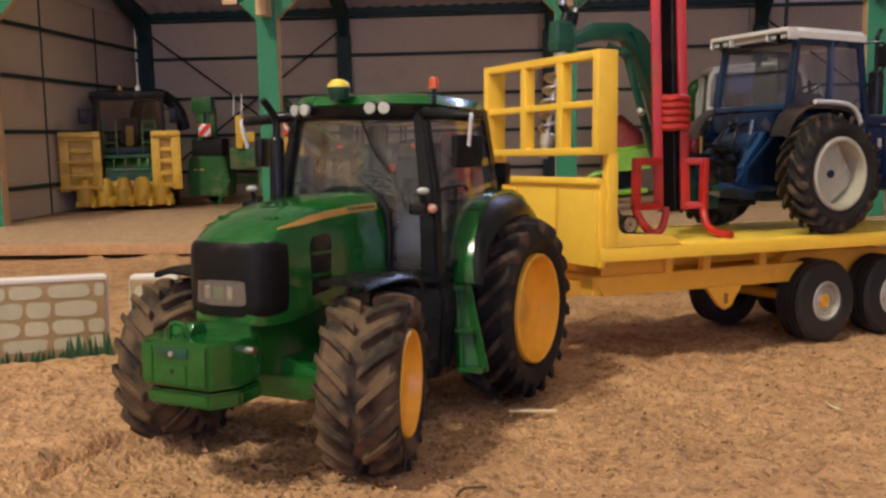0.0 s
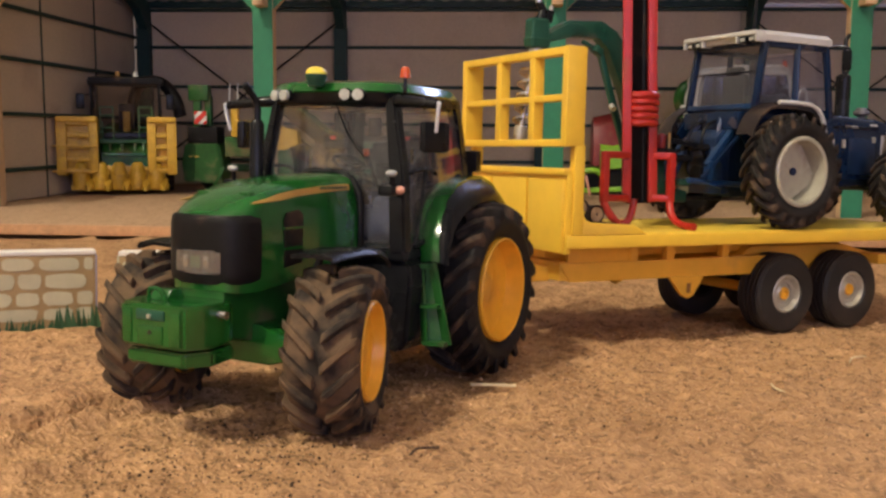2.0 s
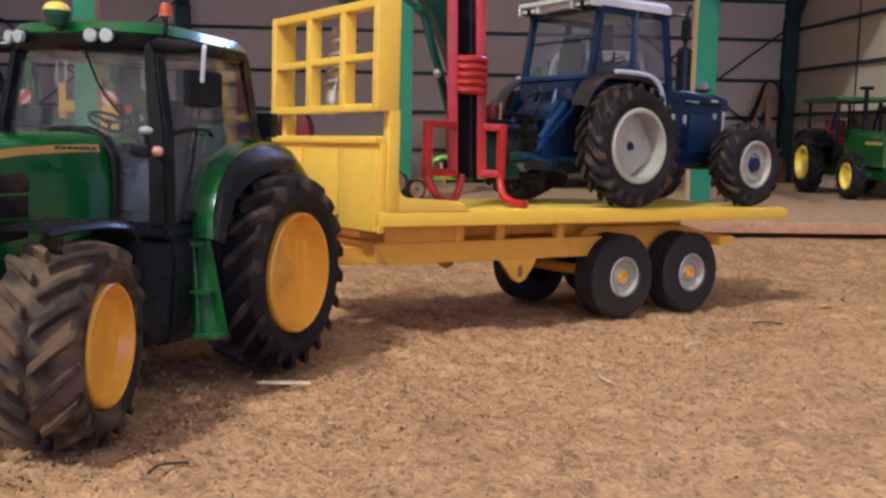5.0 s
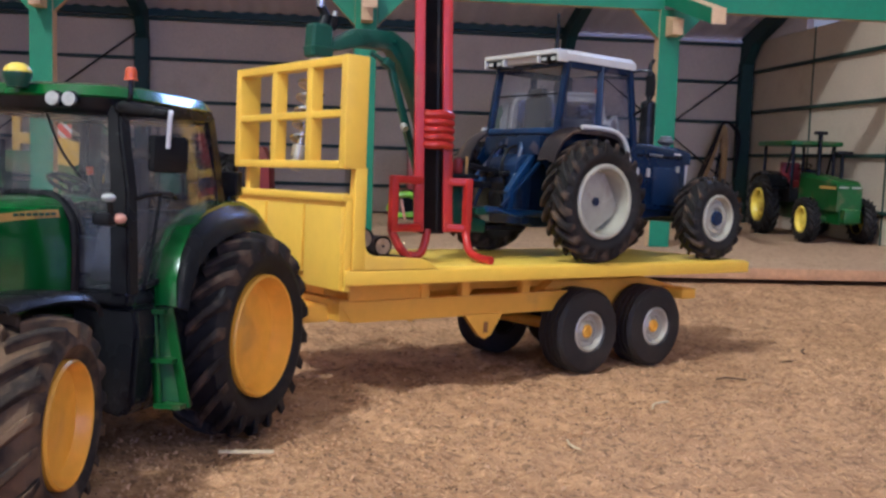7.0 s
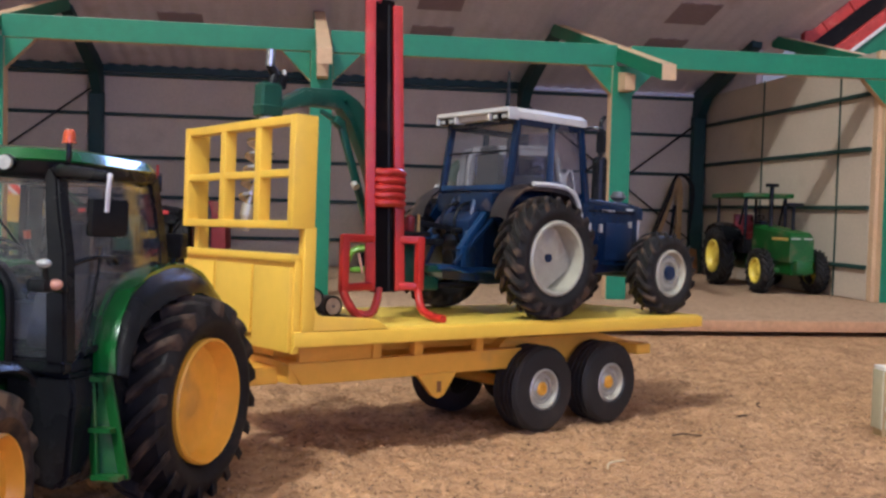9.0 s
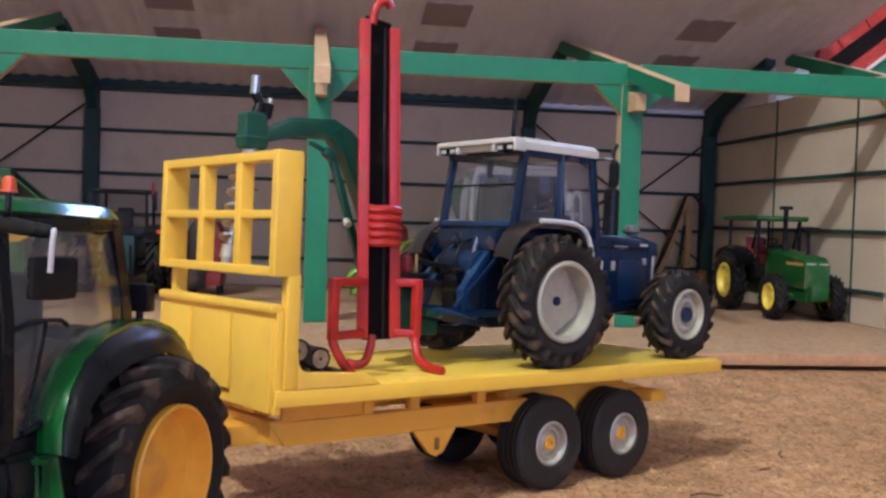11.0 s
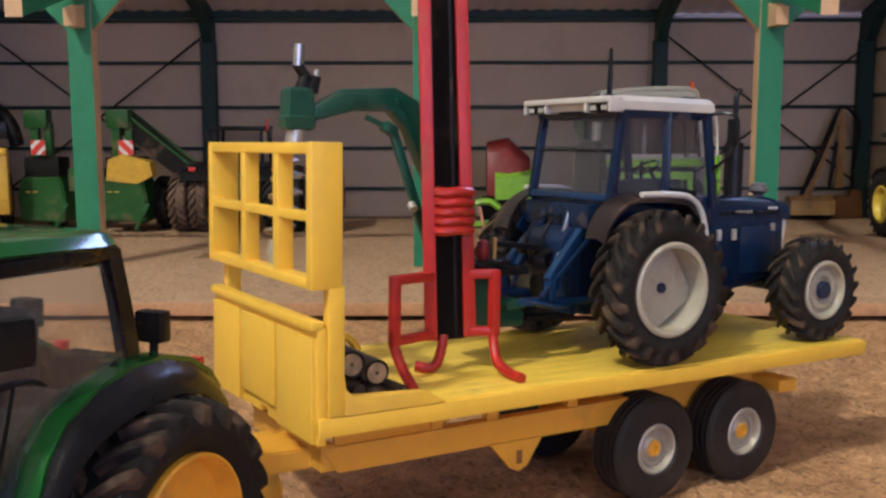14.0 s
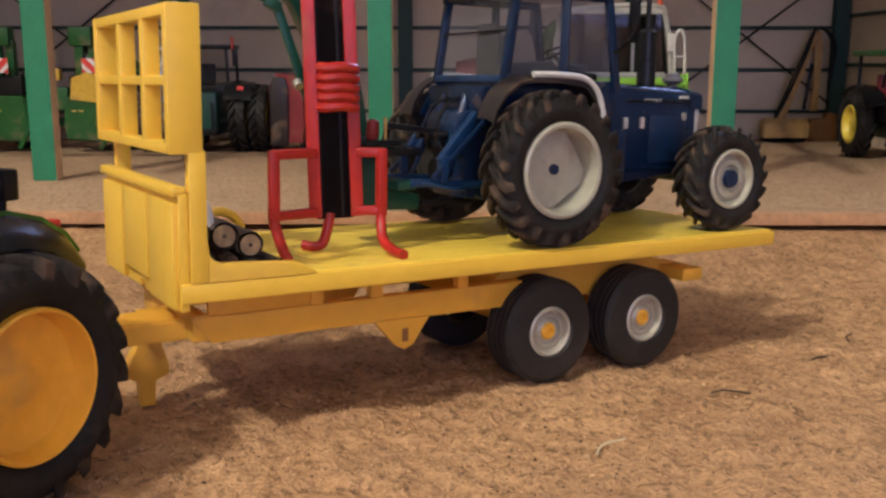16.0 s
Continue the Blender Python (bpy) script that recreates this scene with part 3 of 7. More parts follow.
for i in range(n + 1):
    u = -25 + 95 * i / n
    dz = 0.06 * (1 if i % 4 < 2 else -1)
    ring.append((u, dz))
rows = [[(u, v, roof_z(v) + dz) for u, dz in ring] for v in (v0, v1)]
sheet(b, rows, 0.25)
part("sheeting", b, SHEET, roof, smooth=20)
b = bmesh.new()
box(b, -25, 70, v0 - 0.5, v0, roof_z(v0) - 0.15, roof_z(v0) + 0.55, 0.04)
part("edge_board", b, MDF, roof, "raw board along the sheet's upper edge")
for u in (10.6, 33.9, 57.2):
    for va, vb in ((13.0, 17.2), (20.8, 24.4)):
        b = bmesh.new()
        prism(b, [(va, roof_z(va) - 0.34), (vb, roof_z(vb) - 0.34), (vb, roof_z(vb) - 0.24), (va, roof_z(va) - 0.24)], "x", u - 2.0, u + 2.0)
        part("roof_light", b, ROOF_PATCH, roof, "small dark translucent roof light", smooth=0)

# ---- wheels ----


def lug_bar(bm, r0, r1, y0, y1, a0, a1, thick, n=5):
    """One raised tread bar from the middle (y0, a0) to the shoulder (y1, a1)."""
    rings = []
    for i in range(n + 1):
        t = i / n
        y, a = y0 + (y1 - y0) * t, a0 + (a1 - a0) * t
        drop = 0.16 * (r1 - r0) * 4 * t ** 3
        ring = []
        for da, r in ((-thick / 2, r0 - 0.12 - drop), (thick / 2, r0 - 0.12 - drop), (thick * 0.40, r1 - drop), (-thick * 0.40, r1 - drop)):
            ring.append((r * math.cos(a + da / r1), y, r * math.sin(a + da / r1)))
        rings.append(ring)
    loft(bm, rings)


def tyre_set(r, w, rim, lugs, material, tread=None):
    """A tractor tyre round the y axis: its carcass, and the two tread bars of a chevron for each side of the machine."""
    b = bmesh.new()
    h, lug = w / 2, 0.105 * r
    c = r - lug
    prof = [(rim, -h * 0.70), (rim + 0.08 * r, -h * 0.90), (rim + 0.5 * (c - rim), -h), (c - 0.10 * r, -h * 0.97), (c - 0.015 * r, -h * 0.80), (c, -h * 0.45), (c + 0.005, 0)]
    prof = prof + [(q, -y) for q, y in prof[-2::-1]]
    lathe(b, prof, 48, closed=True)
    carcass = mesh_of(b, "tyre", material)
    bars, step = {}, 2 * math.pi / lugs
    for side in (-1, 1):
        bars[side] = []
        for y in (1, -1):
            b = bmesh.new()
            lug_bar(b, c, r, y * h * 0.10, y * h * 0.98, 0.0, -side * step * 1.05, 0.13 * r)
            bmesh.ops.bevel(b, geom=list(b.edges), offset=0.012 * r, segments=1, affect="EDGES")
            bars[side].append(mesh_of(b, "tread_bar", tread or material))
    return carcass, bars, lugs


def plain_tyre(r, w, rim):
    b = bmesh.new()
    h = w / 2
    prof = [(rim, -h * 0.8), (rim + 0.06 * r, -h * 0.98), (rim + 0.55 * (r - rim), -h), (r - 0.09 * r, -h * 0.93), (r - 0.02 * r, -h * 0.72)]
    for i in range(5):
        y = -h * 0.72 + h * 1.44 * i / 4
        prof += [(r, y - h * 0.10 if i else y), (r, y + h * 0.06), (r - 0.03 * r, y + h * 0.10), (r - 0.03 * r, y + h * 0.24)] if i < 4 else [(r, y)]
    prof += [(r - 0.09 * r, h * 0.93), (rim + 0.55 * (r - rim), h), (rim + 0.06 * r, h * 0.98), (rim, h * 0.8)]
    lathe(b, prof, 48, closed=True)
    return b


def dish_rim(r, w, depth, hub, steps=()):
    """A rim open towards -y: flange, barrel and a dish set back by depth."""
    b = bmesh.new()
    h = w / 2
    prof = [(r + 0.02, h * 0.9), (r + 0.04, -h * 0.92), (r * 0.97, -h), (r * 0.90, -h * 0.96), (r * 0.86, -h + depth * 0.6), (r * 0.80, -h + depth)]
    prof += [(r * q, -h + depth * d) for q, d in steps]
    prof += [(hub * 1.25, -h + depth), (hub, -h + depth * 0.72), (0, -h + depth * 0.70)]
    lathe(b, prof, 40)
    return b


def deep_rim(r, w, depth):
    """A plain bowl-shaped rim open towards -y, with a thin lip and a flat floor."""
    b = bmesh.new()
    h = w / 2
    lathe(b, [(r + 0.02, h * 0.9), (r + 0.03, -h * 0.93), (r * 0.99, -h * 0.99), (r * 0.965, -h * 0.97), (r * 0.95, -h + depth * 0.45), (r * 0.90, -h + depth * 0.93), (r * 0.84, -h + depth), (r * 0.34, -h + depth * 1.02),
              (r * 0.28, -h + depth * 0.93), (r * 0.10, -h + depth * 0.92), (0, -h + depth * 0.92)], 48)
    return b


# ---- flatbed trailer ----
def build_trailer():
    t = thing("flatbed_trailer", TRACK, "yellow plastic toy flatbed trailer with a barred headboard", "trailer")
    Y0, Y1 = -0.63, 6.30
    P0 = Y0 + 0.08  # the panel stops short of the near post
    b = bmesh.new()
    box(b, 0.35, 19.84, Y0, Y1, 3.58, 4.02, 0.05)
    deck = part("deck", b, YELLOW, t)
    for k in range(12):
        b = bmesh.new()
        y = Y0 + 0.12 + k * 0.5575
        box(b, 3.3 if k in (0, 11) else 0.95, 19.74, y, y + 0.552, 4.02, 4.065, 0.006)
        part("plank", b, YELLOW_DECK, deck, "scuffed yellow deck plank" if k == 0 else "")
    for y in (Y0, Y1 - 0.34):
        b = bmesh.new()
        prism(b, [(0.98, 4.03), (0.98, 4.95), (1.01, 4.66), (1.12, 4.52), (1.32, 4.44), (3.15, 4.34), (3.62, 4.08), (3.62, 4.03)], "y", y, y + 0.34, 0.03)
        part("side_step", b, YELLOW, t)
    # headboard
    for y in (Y0, Y1 - 0.32):
        b = bmesh.new()
        box(b, 0.58, 0.98, y, y + 0.32, 4.025, 7.0, 0.05)
        part("headboard_post", b, YELLOW, t)
    b = bmesh.new()
    for y in (Y0 - 0.004, Y1 - 0.316):
        box(b, 0.16, 0.92, y, y + 0.32, 6.92, 10.15, 0.05)
    box(b, 0.16, 0.62, Y0 + 0.3, Y1 - 0.3, 9.88, 10.14, 0.05)
    box(b, 0.16, 0.62, Y0 + 0.3, Y1 - 0.3, 6.92, 7.16, 0.05)
    grid = part("headboard_frame", b, YELLOW, t)
    for y in (1.32, 3.50):
        b = bmesh.new()
        box(b, 0.18, 0.58, y, y + 0.34, 7.12, 9.92, 0.05)
        part("upright_bar", b, YELLOW, grid)
    b = bmesh.new()
    box(b, 0.19, 0.54, Y0 + 0.3, Y1 - 0.3, 8.40, 8.62, 0.05)
    part("middle_bar", b, YELLOW, grid)
    b = bmesh.new()
    prism(b, [(P0, 3.40), (2.45, 3.40), (2.45, 3.72), (2.95, 3.72), (2.95, 3.40), (Y1, 3.40), (Y1, 6.05), (P0, 6.05)], "x", 0.35, 0.56, 0.02)
    panel = part("headboard_panel", b, YELLOW, t)
    b = bmesh.new()
    box(b, 0.18, 0.54, P0 - 0.01, Y1 + 0.01, 5.98, 6.22, 0.09)
    part("top_lip", b, YELLOW, panel)
    for y0, y1 in ((P0 + 0.10, 1.60), (1.74, 4.00), (4.14, Y1 - 0.10)):
        b = bmesh.new()
        z0 = 3.80 if y0 < 3 < y1 or y1 > 2.45 > y0 else 3.44
        box(b, 0.235, 0.36, y0, y1, z0, 5.84, 0.02)
        part("raised_panel", b, YELLOW, panel)
    # chassis
    for y in (0.55, 4.75):
        b = bmesh.new()
        prism(b, [(0.9, 2.95), (1.4, 2.30), (10.6, 2.30), (10.6, 3.0), (6.0, 2.98)], "y", y, y + 0.38, 0.03)
        beam = part("chassis_beam", b, YELLOW_CHASSIS, t)
        for x in (4.0, 5.7, 8.4):
            b = bmesh.new()
            box(b, x, x + 0.35, y + 0.05, y + 0.33, 2.9, 3.6, 0.02)
            part("stanchion", b, YELLOW_CHASSIS, beam)
        b = bmesh.new()
        prism(b, [(5.72, 2.35), (7.42, 2.35), (6.92, 1.62), (6.65, 1.50), (6.38, 1.62)], "y", y - 0.10, y + 0.08, 0.03)
        lug = part("lug_plate", b, YELLOW_CHASSIS, beam)
        b = bmesh.new()
        box(b, 6.56, 6.74, y - 0.12, y - 0.09, 1.72, 2.08, 0.01)
        part("lug_hole", b, CUTTER_BROWN, lug)
        b = bmesh.new()
        box(b, 1.35, 4.02, y + 0.12, y + 0.28, 2.9, 3.575, 0.02)
        part("web_plate", b, YELLOW_CHASSIS, beam)
    b = bmesh.new()
    box(b, 1.0, 16.0, 1.6, 4.1, 3.05, 3.56, 0.04)
    part("underframe", b, YELLOW_CHASSIS, t)
    b = bmesh.new()
    prism(b, [(9.2, 2.4), (10.4, 3.3), (15.6, 3.3), (17.2, 2.95), (17.2, 2.55), (16.4, 2.5), (15.6, 2.2), (10.2, 2.2)], "y", 1.15, 4.55, 0.04)
    part("bogie", b, YELLOW_CHASSIS, t)
    b = bmesh.new()
    box(b, 16.5, 17.35, 0.05, 5.6, 2.52, 2.92, 0.05)
    bumper = part("rear_bumper", b, YELLOW_CHASSIS, t)
    for y in (0.15, 5.1):
        b = bmesh.new()
        box(b, 17.3, 17.45, y, y + 0.4, 2.6, 2.85, 0.03)
        part("tail_lamp", b, SIGN_RED, bumper, "small red tail lamp")
    for x in (11.18, 14.84):
        b = bmesh.new()
        cyl(b, (x, 0.3, 1.55), (x, 5.4, 1.55), 0.22, seg=12)
        part("axle", b, YELLOW_CHASSIS, t)
    # drawbar towards the tractor's hitch
    b = bmesh.new()
    loft(b, [[(x, y, z) for y, z in ((y0, z0), (y1, z0), (y1, z1), (y0, z1))] for x, y0, y1, z0, z1 in
             ((1.05, 1.25, 2.9, 2.28, 2.80), (-0.9, 1.25, 2.4, 2.26, 2.80), (-2.2, 1.30, 2.1, 2.05, 2.52), (-3.3, 1.45, 1.95, 1.9, 2.2))])
    bmesh.ops.bevel(b, geom=list(b.edges), offset=0.05, segments=2, affect="EDGES")
    part("drawbar", b, YELLOW_CHASSIS, t)
    b = bmesh.new()
    box(b, 0.95, 1.35, 0.6, 5.05, 2.35, 3.0, 0.05)
    part("front_crossbeam", b, YELLOW_CHASSIS, t)
    b = bmesh.new()
    prism(b, [(0.40, 2.6), (0.92, 2.6), (0.90, 1.85), (1.12, 1.12), (1.10, 0.86), (0.76, 0.72), (0.74, 0.06), (0.36, 0.06), (0.34, 0.72), (0.04, 0.86), (0.02, 1.12), (0.36, 1.85)], "y", 3.3, 3.8, 0.05)
    part("parking_stand", b, YELLOW_CHASSIS, t, "orange-yellow parking stand")
    b = bmesh.new()
    cyl(b, (0.52, 3.32, 1.85), (0.52, 3.15, 1.85), 0.08, seg=10)
    part("stand_pin", b, STEEL, t)
    tyre = mesh_of(plain_tyre(1.55, 1.25, 0.70), "tyre", RUBBER_SMOOTH)
    rim = mesh_of(dish_rim(0.70, 1.2, 0.22, 0.28, ((0.72, 0.92), (0.70, 0.70), (0.60, 0.72), (0.58, 1.1), (0.5, 1.15))), "wheel", WHEEL_SILVER)
    b = bmesh.new()
    lathe(b, [(0.26, -0.30), (0.25, -0.46), (0.20, -0.51), (0.10, -0.51), (0.09, -0.46), (0, -0.46)], 20)
    hub = mesh_of(b, "hub_cap", YELLOW_RIM)
    for x in (11.18, 14.84):
        for y, turn in ((0.50, 0), (5.17, 180)):
            w = share("wheel", rim, t, cm(x, y, 1.55, 0, 0, turn), "silver wheel with a yellow centre")
            share("tyre", tyre, w, Matrix())
            share("hub_cap", hub, w, Matrix())
    return t


build_trailer()

# ---- large green tractor ----


def plate(bm, pts, thick):
    """A flat plate through its corner points."""
    t = bmesh.new()
    t.faces.new([t.verts.new(Vector(p)) for p in pts])
    bmesh.ops.solidify(t, geom=list(t.faces), thickness=thick)
    merge(bm, t)


def bar(bm, a, b, w, h=None, bev=0.02):
    """A bevelled square bar from a to b."""
    a, b = Vector(a), Vector(b)
    t = bmesh.new()
    box(t, -w / 2, w / 2, -(h or w) / 2, (h or w) / 2, 0, (b - a).length, bev)
    merge(bm, t, Matrix.Translation(a) @ (b - a).to_track_quat("Z", "Y").to_matrix().to_4x4())


def hood_ring(x, hw, top, bot, crown=0.10, edge=0.28):
    return [(x, -hw, bot), (x, -hw, top - edge * 1.9), (x, -hw * 0.96, top - edge * 0.8), (x, -hw * 0.80, top - edge * 0.2), (x, -hw * 0.4, top + crown * 0.6), (x, 0, top + crown),
            (x, hw * 0.4, top + crown * 0.6), (x, hw * 0.80, top - edge * 0.2), (x, hw * 0.96, top - edge * 0.8), (x, hw, top - edge * 1.9), (x, hw, bot)]


def put_wheel(parent, rim, tyres, at, side, extras=(), label="", turn=0.0):
    """A wheel whose open face looks outwards: side -1 towards -y, 1 towards +y."""
    carcass, bars, n = tyres
    w = share("wheel", rim, parent, at @ pose(0, 0, 0, 0, 0, 0 if side < 0 else 180) @ pose(0, 0, 0, 0, turn, 0), label)
    share("tyre", carcass, w, Matrix())
    for i in range(n):
        for k, me in enumerate(bars[side]):
            share("tread_bar", me, w, Matrix.Rotation(-2 * math.pi * (i + 0.5 * k) / n, 4, "Y"))
    for name, me in extras:
        share(name, me, w, Matrix())
    return w


def build_green_tractor():
    t = thing("farm_tractor", TRACK @ cm(-4.79, 0.73, 0, 0, 0, 214.5), "large green toy tractor with yellow wheels and sandy tyres", "tractor")
    # wheels
    rear_r = mesh_of(deep_rim(1.53, 1.7, 0.62), "wheel", YELLOW_RIM)
    front_r = mesh_of(deep_rim(1.15, 1.7, 0.34), "wheel", YELLOW_RIM)
    rear_t, front_t = tyre_set(2.62, 1.75, 1.52, 20, RUBBER, RUBBER_TREAD), tyre_set(1.98, 1.75, 1.14, 18, RUBBER_MUD)
    for s in (1, -1):
        put_wheel(t, rear_r, rear_t, cm(0, s * 2.55, 2.58), s, label="yellow rear wheel")
        put_wheel(t, front_r, front_t, cm(7.68, 2.62 if s > 0 else -2.86, 1.97, 0, 0, 18), s, label="yellow front wheel", turn=7)  # steered to its left
    for x, z, r in ((0, 2.58, 0.5), (7.68, 1.97, 0.35)):
        b = bmesh.new()
        cyl(b, (x, -2.3, z), (x, 2.3, z), r, seg=14)
        part("axle", b, GREEN_DARK, t)
    # running gear
    b = bmesh.new()
    prism(b, [(-1.3, 1.8), (-1.3, 4.0), (3.4, 4.0), (3.8, 3.4), (9.5, 3.4), (9.5, 2.3), (6.8, 1.75), (3.0, 1.55), (-0.8, 1.5)], "y", -0.72, 0.72, 0.08)
    part("chassis", b, GREEN_OLD, t)
    b = bmesh.new()
    prism(b, [(-1.9, 1.75), (-1.2, 1.55), (1.2, 1.55), (1.9, 1.75), (1.9, 2.2), (0.9, 2.5), (-0.9, 2.5), (-1.9, 2.2)], "x", 7.1, 8.5, 0.08)
    part("front_axle_beam", b, GREEN, t)
    for s in (1, -1):
        b = bmesh.new()
        loft(b, [[(x, s * y, z) for y, z in ((0.9, 1.5), (2.2, 1.25), (2.5, 1.5), (2.62, 3.3), (2.5, 3.72), (0.9, 3.72))] for x in (2.3, 4.35)])
        bmesh.ops.bevel(b, geom=list(b.edges), offset=0.10, segments=2, affect="EDGES")
        part("fuel_tank", b, BLACK, t)
    # hood: flat sides, a rounded shoulder and a nose that dips to the grille

    def ring(x, hw, low, top, bot):
        side = [(low, bot), (low, (bot + top) / 2 - 0.1), (hw * 1.02 if x < 9 else low, top - 0.46), (hw * 0.985 if x < 9 else low, top - 0.30), (hw * 0.92, top - 0.17), (hw * 0.74, top - 0.06), (hw * 0.4, top - 0.01)]
        return [(x, -y, z) for y, z in side] + [(x, 0, top)] + [(x, y, z) for y, z in side[::-1]]
    HOOD = ((4.55, 0.94, 1.12, 6.0, 3.95), (5.4, 0.98, 1.13, 5.98, 3.8), (6.4, 1.02, 1.13, 5.93, 3.6), (7.4, 1.05, 1.12, 5.84, 3.45), (8.2, 1.07, 1.11, 5.70, 3.36), (8.75, 1.06, 1.07, 5.52, 3.3), (9.15, 1.0, 0.97, 5.30, 3.3), (9.4, 0.90, 0.84, 5.13, 3.32), (9.53, 0.75, 0.68, 5.02, 3.36))
    b = bmesh.new()
    loft(b, [ring(*q) for q in HOOD])
    hood = part("hood", b, GREEN, t, "glossy green hood with yellow side stripes", smooth=55)
    plan = [(8.68, 1.10), (8.95, 1.085), (9.2, 1.03), (9.42, 0.90), (9.55, 0.68), (9.62, 0.35), (9.64, 0)]
    plan = plan + [(x, -y) for x, y in plan[-2::-1]]
    b = bmesh.new()
    loft(b, [[(9.0 + (x - 9.0) * k, y * k, z) for x, y in plan] for z, k in ((3.50, 0.93), (3.58, 0.985), (3.75, 1.012), (4.2, 1.022), (4.85, 1.016), (5.0, 0.985), (5.06, 0.93))])
    grille = part("grille", b, BLACK_MATT, hood, "matt black front grille wrapping round the nose", smooth=40)
    b = bmesh.new()
    hl = [(9.40, -0.86), (9.58, -0.62), (9.67, -0.3), (9.69, 0), (9.67, 0.3), (9.60, 0.62), (9.45, 0.82), (9.2, 0.7), (9.2, -0.7)]
    loft(b, [[(x, y, z) for x, y in hl] for z in (3.74, 4.27)])
    bmesh.ops.bevel(b, geom=list(b.edges), offset=0.03, segments=2, affect="EDGES")
    hlp = part("headlight", b, LENS_CLEAR, hood, "cloudy clear headlight block")
    for y0, y1 in ((-0.60, -0.42), (-0.36, -0.20), (-0.14, 0.16), (0.22, 0.38), (0.42, 0.58)):
        b = bmesh.new()
        box(b, 9.50, 9.655 if y0 > -0.4 and y1 < 0.4 else 9.58, y0, y1, 3.86, 4.16, 0.04)
        part("reflector", b, GREEN_OLD if y0 == -0.14 else CHROME, hlp)
    for s in (1, -1):
        b = bmesh.new()
        rows = []
        for x, y, z0, z1 in ((8.95, 1.075, 5.33, 5.35), (8.5, 1.085, 5.35, 5.43), (7.9, 1.075, 5.38, 5.54), (7.2, 1.055, 5.46, 5.62), (6.2, 1.03, 5.52, 5.68), (5.5, 1.0, 5.55, 5.71), (4.85, 0.975, 5.56, 5.72)):
            rows.append([(x, s * (y + 0.012), z0), (x, s * (y - 0.025), z1)])
        sheet(b, rows, 0.03)
        stripe = part("stripe", b, STRIPE, hood, "tapering yellow stripe")
        b = bmesh.new()
        for k in range(7):
            box(b, 5.0 + k * 0.19, 5.12 + k * 0.19, s * (1.005 + 0.006 * k) - 0.012, s * (1.005 + 0.006 * k) + 0.012, 5.60, 5.66)
        part("stripe_print", b, GREEN_DARK, stripe)
        b = bmesh.new()
        prism(b, [(7.12, 3.85), (7.08, 5.0), (7.25, 5.14), (7.75, 5.08), (7.86, 4.9), (7.82, 3.78)], "y", s * 1.10, s * 1.135, 0.03)
        vent = part("side_vent", b, BLACK_MATT, hood)
        for z in (4.2, 4.68):
            b = bmesh.new()
            box(b, 7.1, 7.86, s * 1.13 - 0.02, s * 1.13 + 0.02, z, z + 0.06)
            part("vent_bar", b, GREEN, vent)
        b = bmesh.new()
        tube(b, smooth_path([(4.56, s * 1.16, 3.7), (4.56, s * 1.15, 5.2), (4.56, s * 0.99, 5.66), (4.56, s * 0.6, 5.98), (4.56, 0, 6.02)]), 0.10, 8)
        part("hood_seal", b, BLACK, hood)
        b = bmesh.new()
        box(b, 8.4, 8.7, s * 0.62 - 0.16, s * 0.62 + 0.16, 5.48, 5.56, 0.03)
        part("hood_badge", b, GREEN_OLD, hood)
    # front weight
    b = bmesh.new()
    loft(b, [[(x, y, z) for x, y in ((9.5, -1.0), (10.35, -1.18), (11.0, -0.88), (11.0, 0.88), (10.35, 1.18), (9.5, 1.0))] for z in (2.25, 3.20)])
    bmesh.ops.bevel(b, geom=list(b.edges), offset=0.07, segments=2, affect="EDGES")
    weight = part("front_weight", b, GREEN, t, "green front weight block")
    b = bmesh.new()
    loft(b, [[(x, y, z) for x, y in ((9.4, -0.95), (10.3, -1.12), (10.9, -0.80), (10.9, 0.80), (10.3, 1.12), (9.4, 0.95))] for z in (1.85, 2.18)])
    bmesh.ops.bevel(b, geom=list(b.edges), offset=0.06, segments=2, affect="EDGES")
    part("weight_foot", b, GREEN, weight)
    for y0, y1, z0, z1, mt in ((-0.42, 0.38, 2.86, 3.08, GREEN_DARK), (-0.36, 0.33, 2.34, 2.74, GREEN), (0.52, 0.82, 2.34, 3.08, GREEN), (-0.82, -0.55, 2.34, 3.08, GREEN)):
        b = bmesh.new()
        box(b, 10.96, 11.03, y0, y1, z0, z1, 0.025)
        part("weight_slot" if mt is GREEN_DARK else "weight_panel", b, mt, weight)
    for z, q in ((2.95, 0.08), (2.60, 0.04)):
        b = bmesh.new()
        cyl(b, (11.0, -0.02, z), (11.0 + q, -0.02, z), 0.05, seg=10)
        part("weight_bolt", b, STEEL_DULL if z > 2.8 else BLACK, weight)
    b = bmesh.new()
    prism(b, [(9.85, 3.18), (9.95, 3.42), (10.3, 3.44), (10.45, 3.18)], "y", -0.62, -0.08, 0.06)
    part("weight_lug", b, GREEN, weight)
    b = bmesh.new()
    tube(b, smooth_path([(10.55, -0.5, 3.2), (10.62, -0.4, 3.46), (10.62, -0.1, 3.46), (10.55, 0.0, 3.22)]), 0.05, 8)
    part("weight_loop", b, GREEN, weight)
    for s in (1, -1):
        b = bmesh.new()
        cyl(b, (10.2, s * 1.15, 2.98), (10.2, s * 1.40, 2.98), 0.09, seg=12)
        part("weight_pin", b, STEEL, weight, "small steel pin")
    # cab: it widens from the roof down to the sill
    b = bmesh.new()
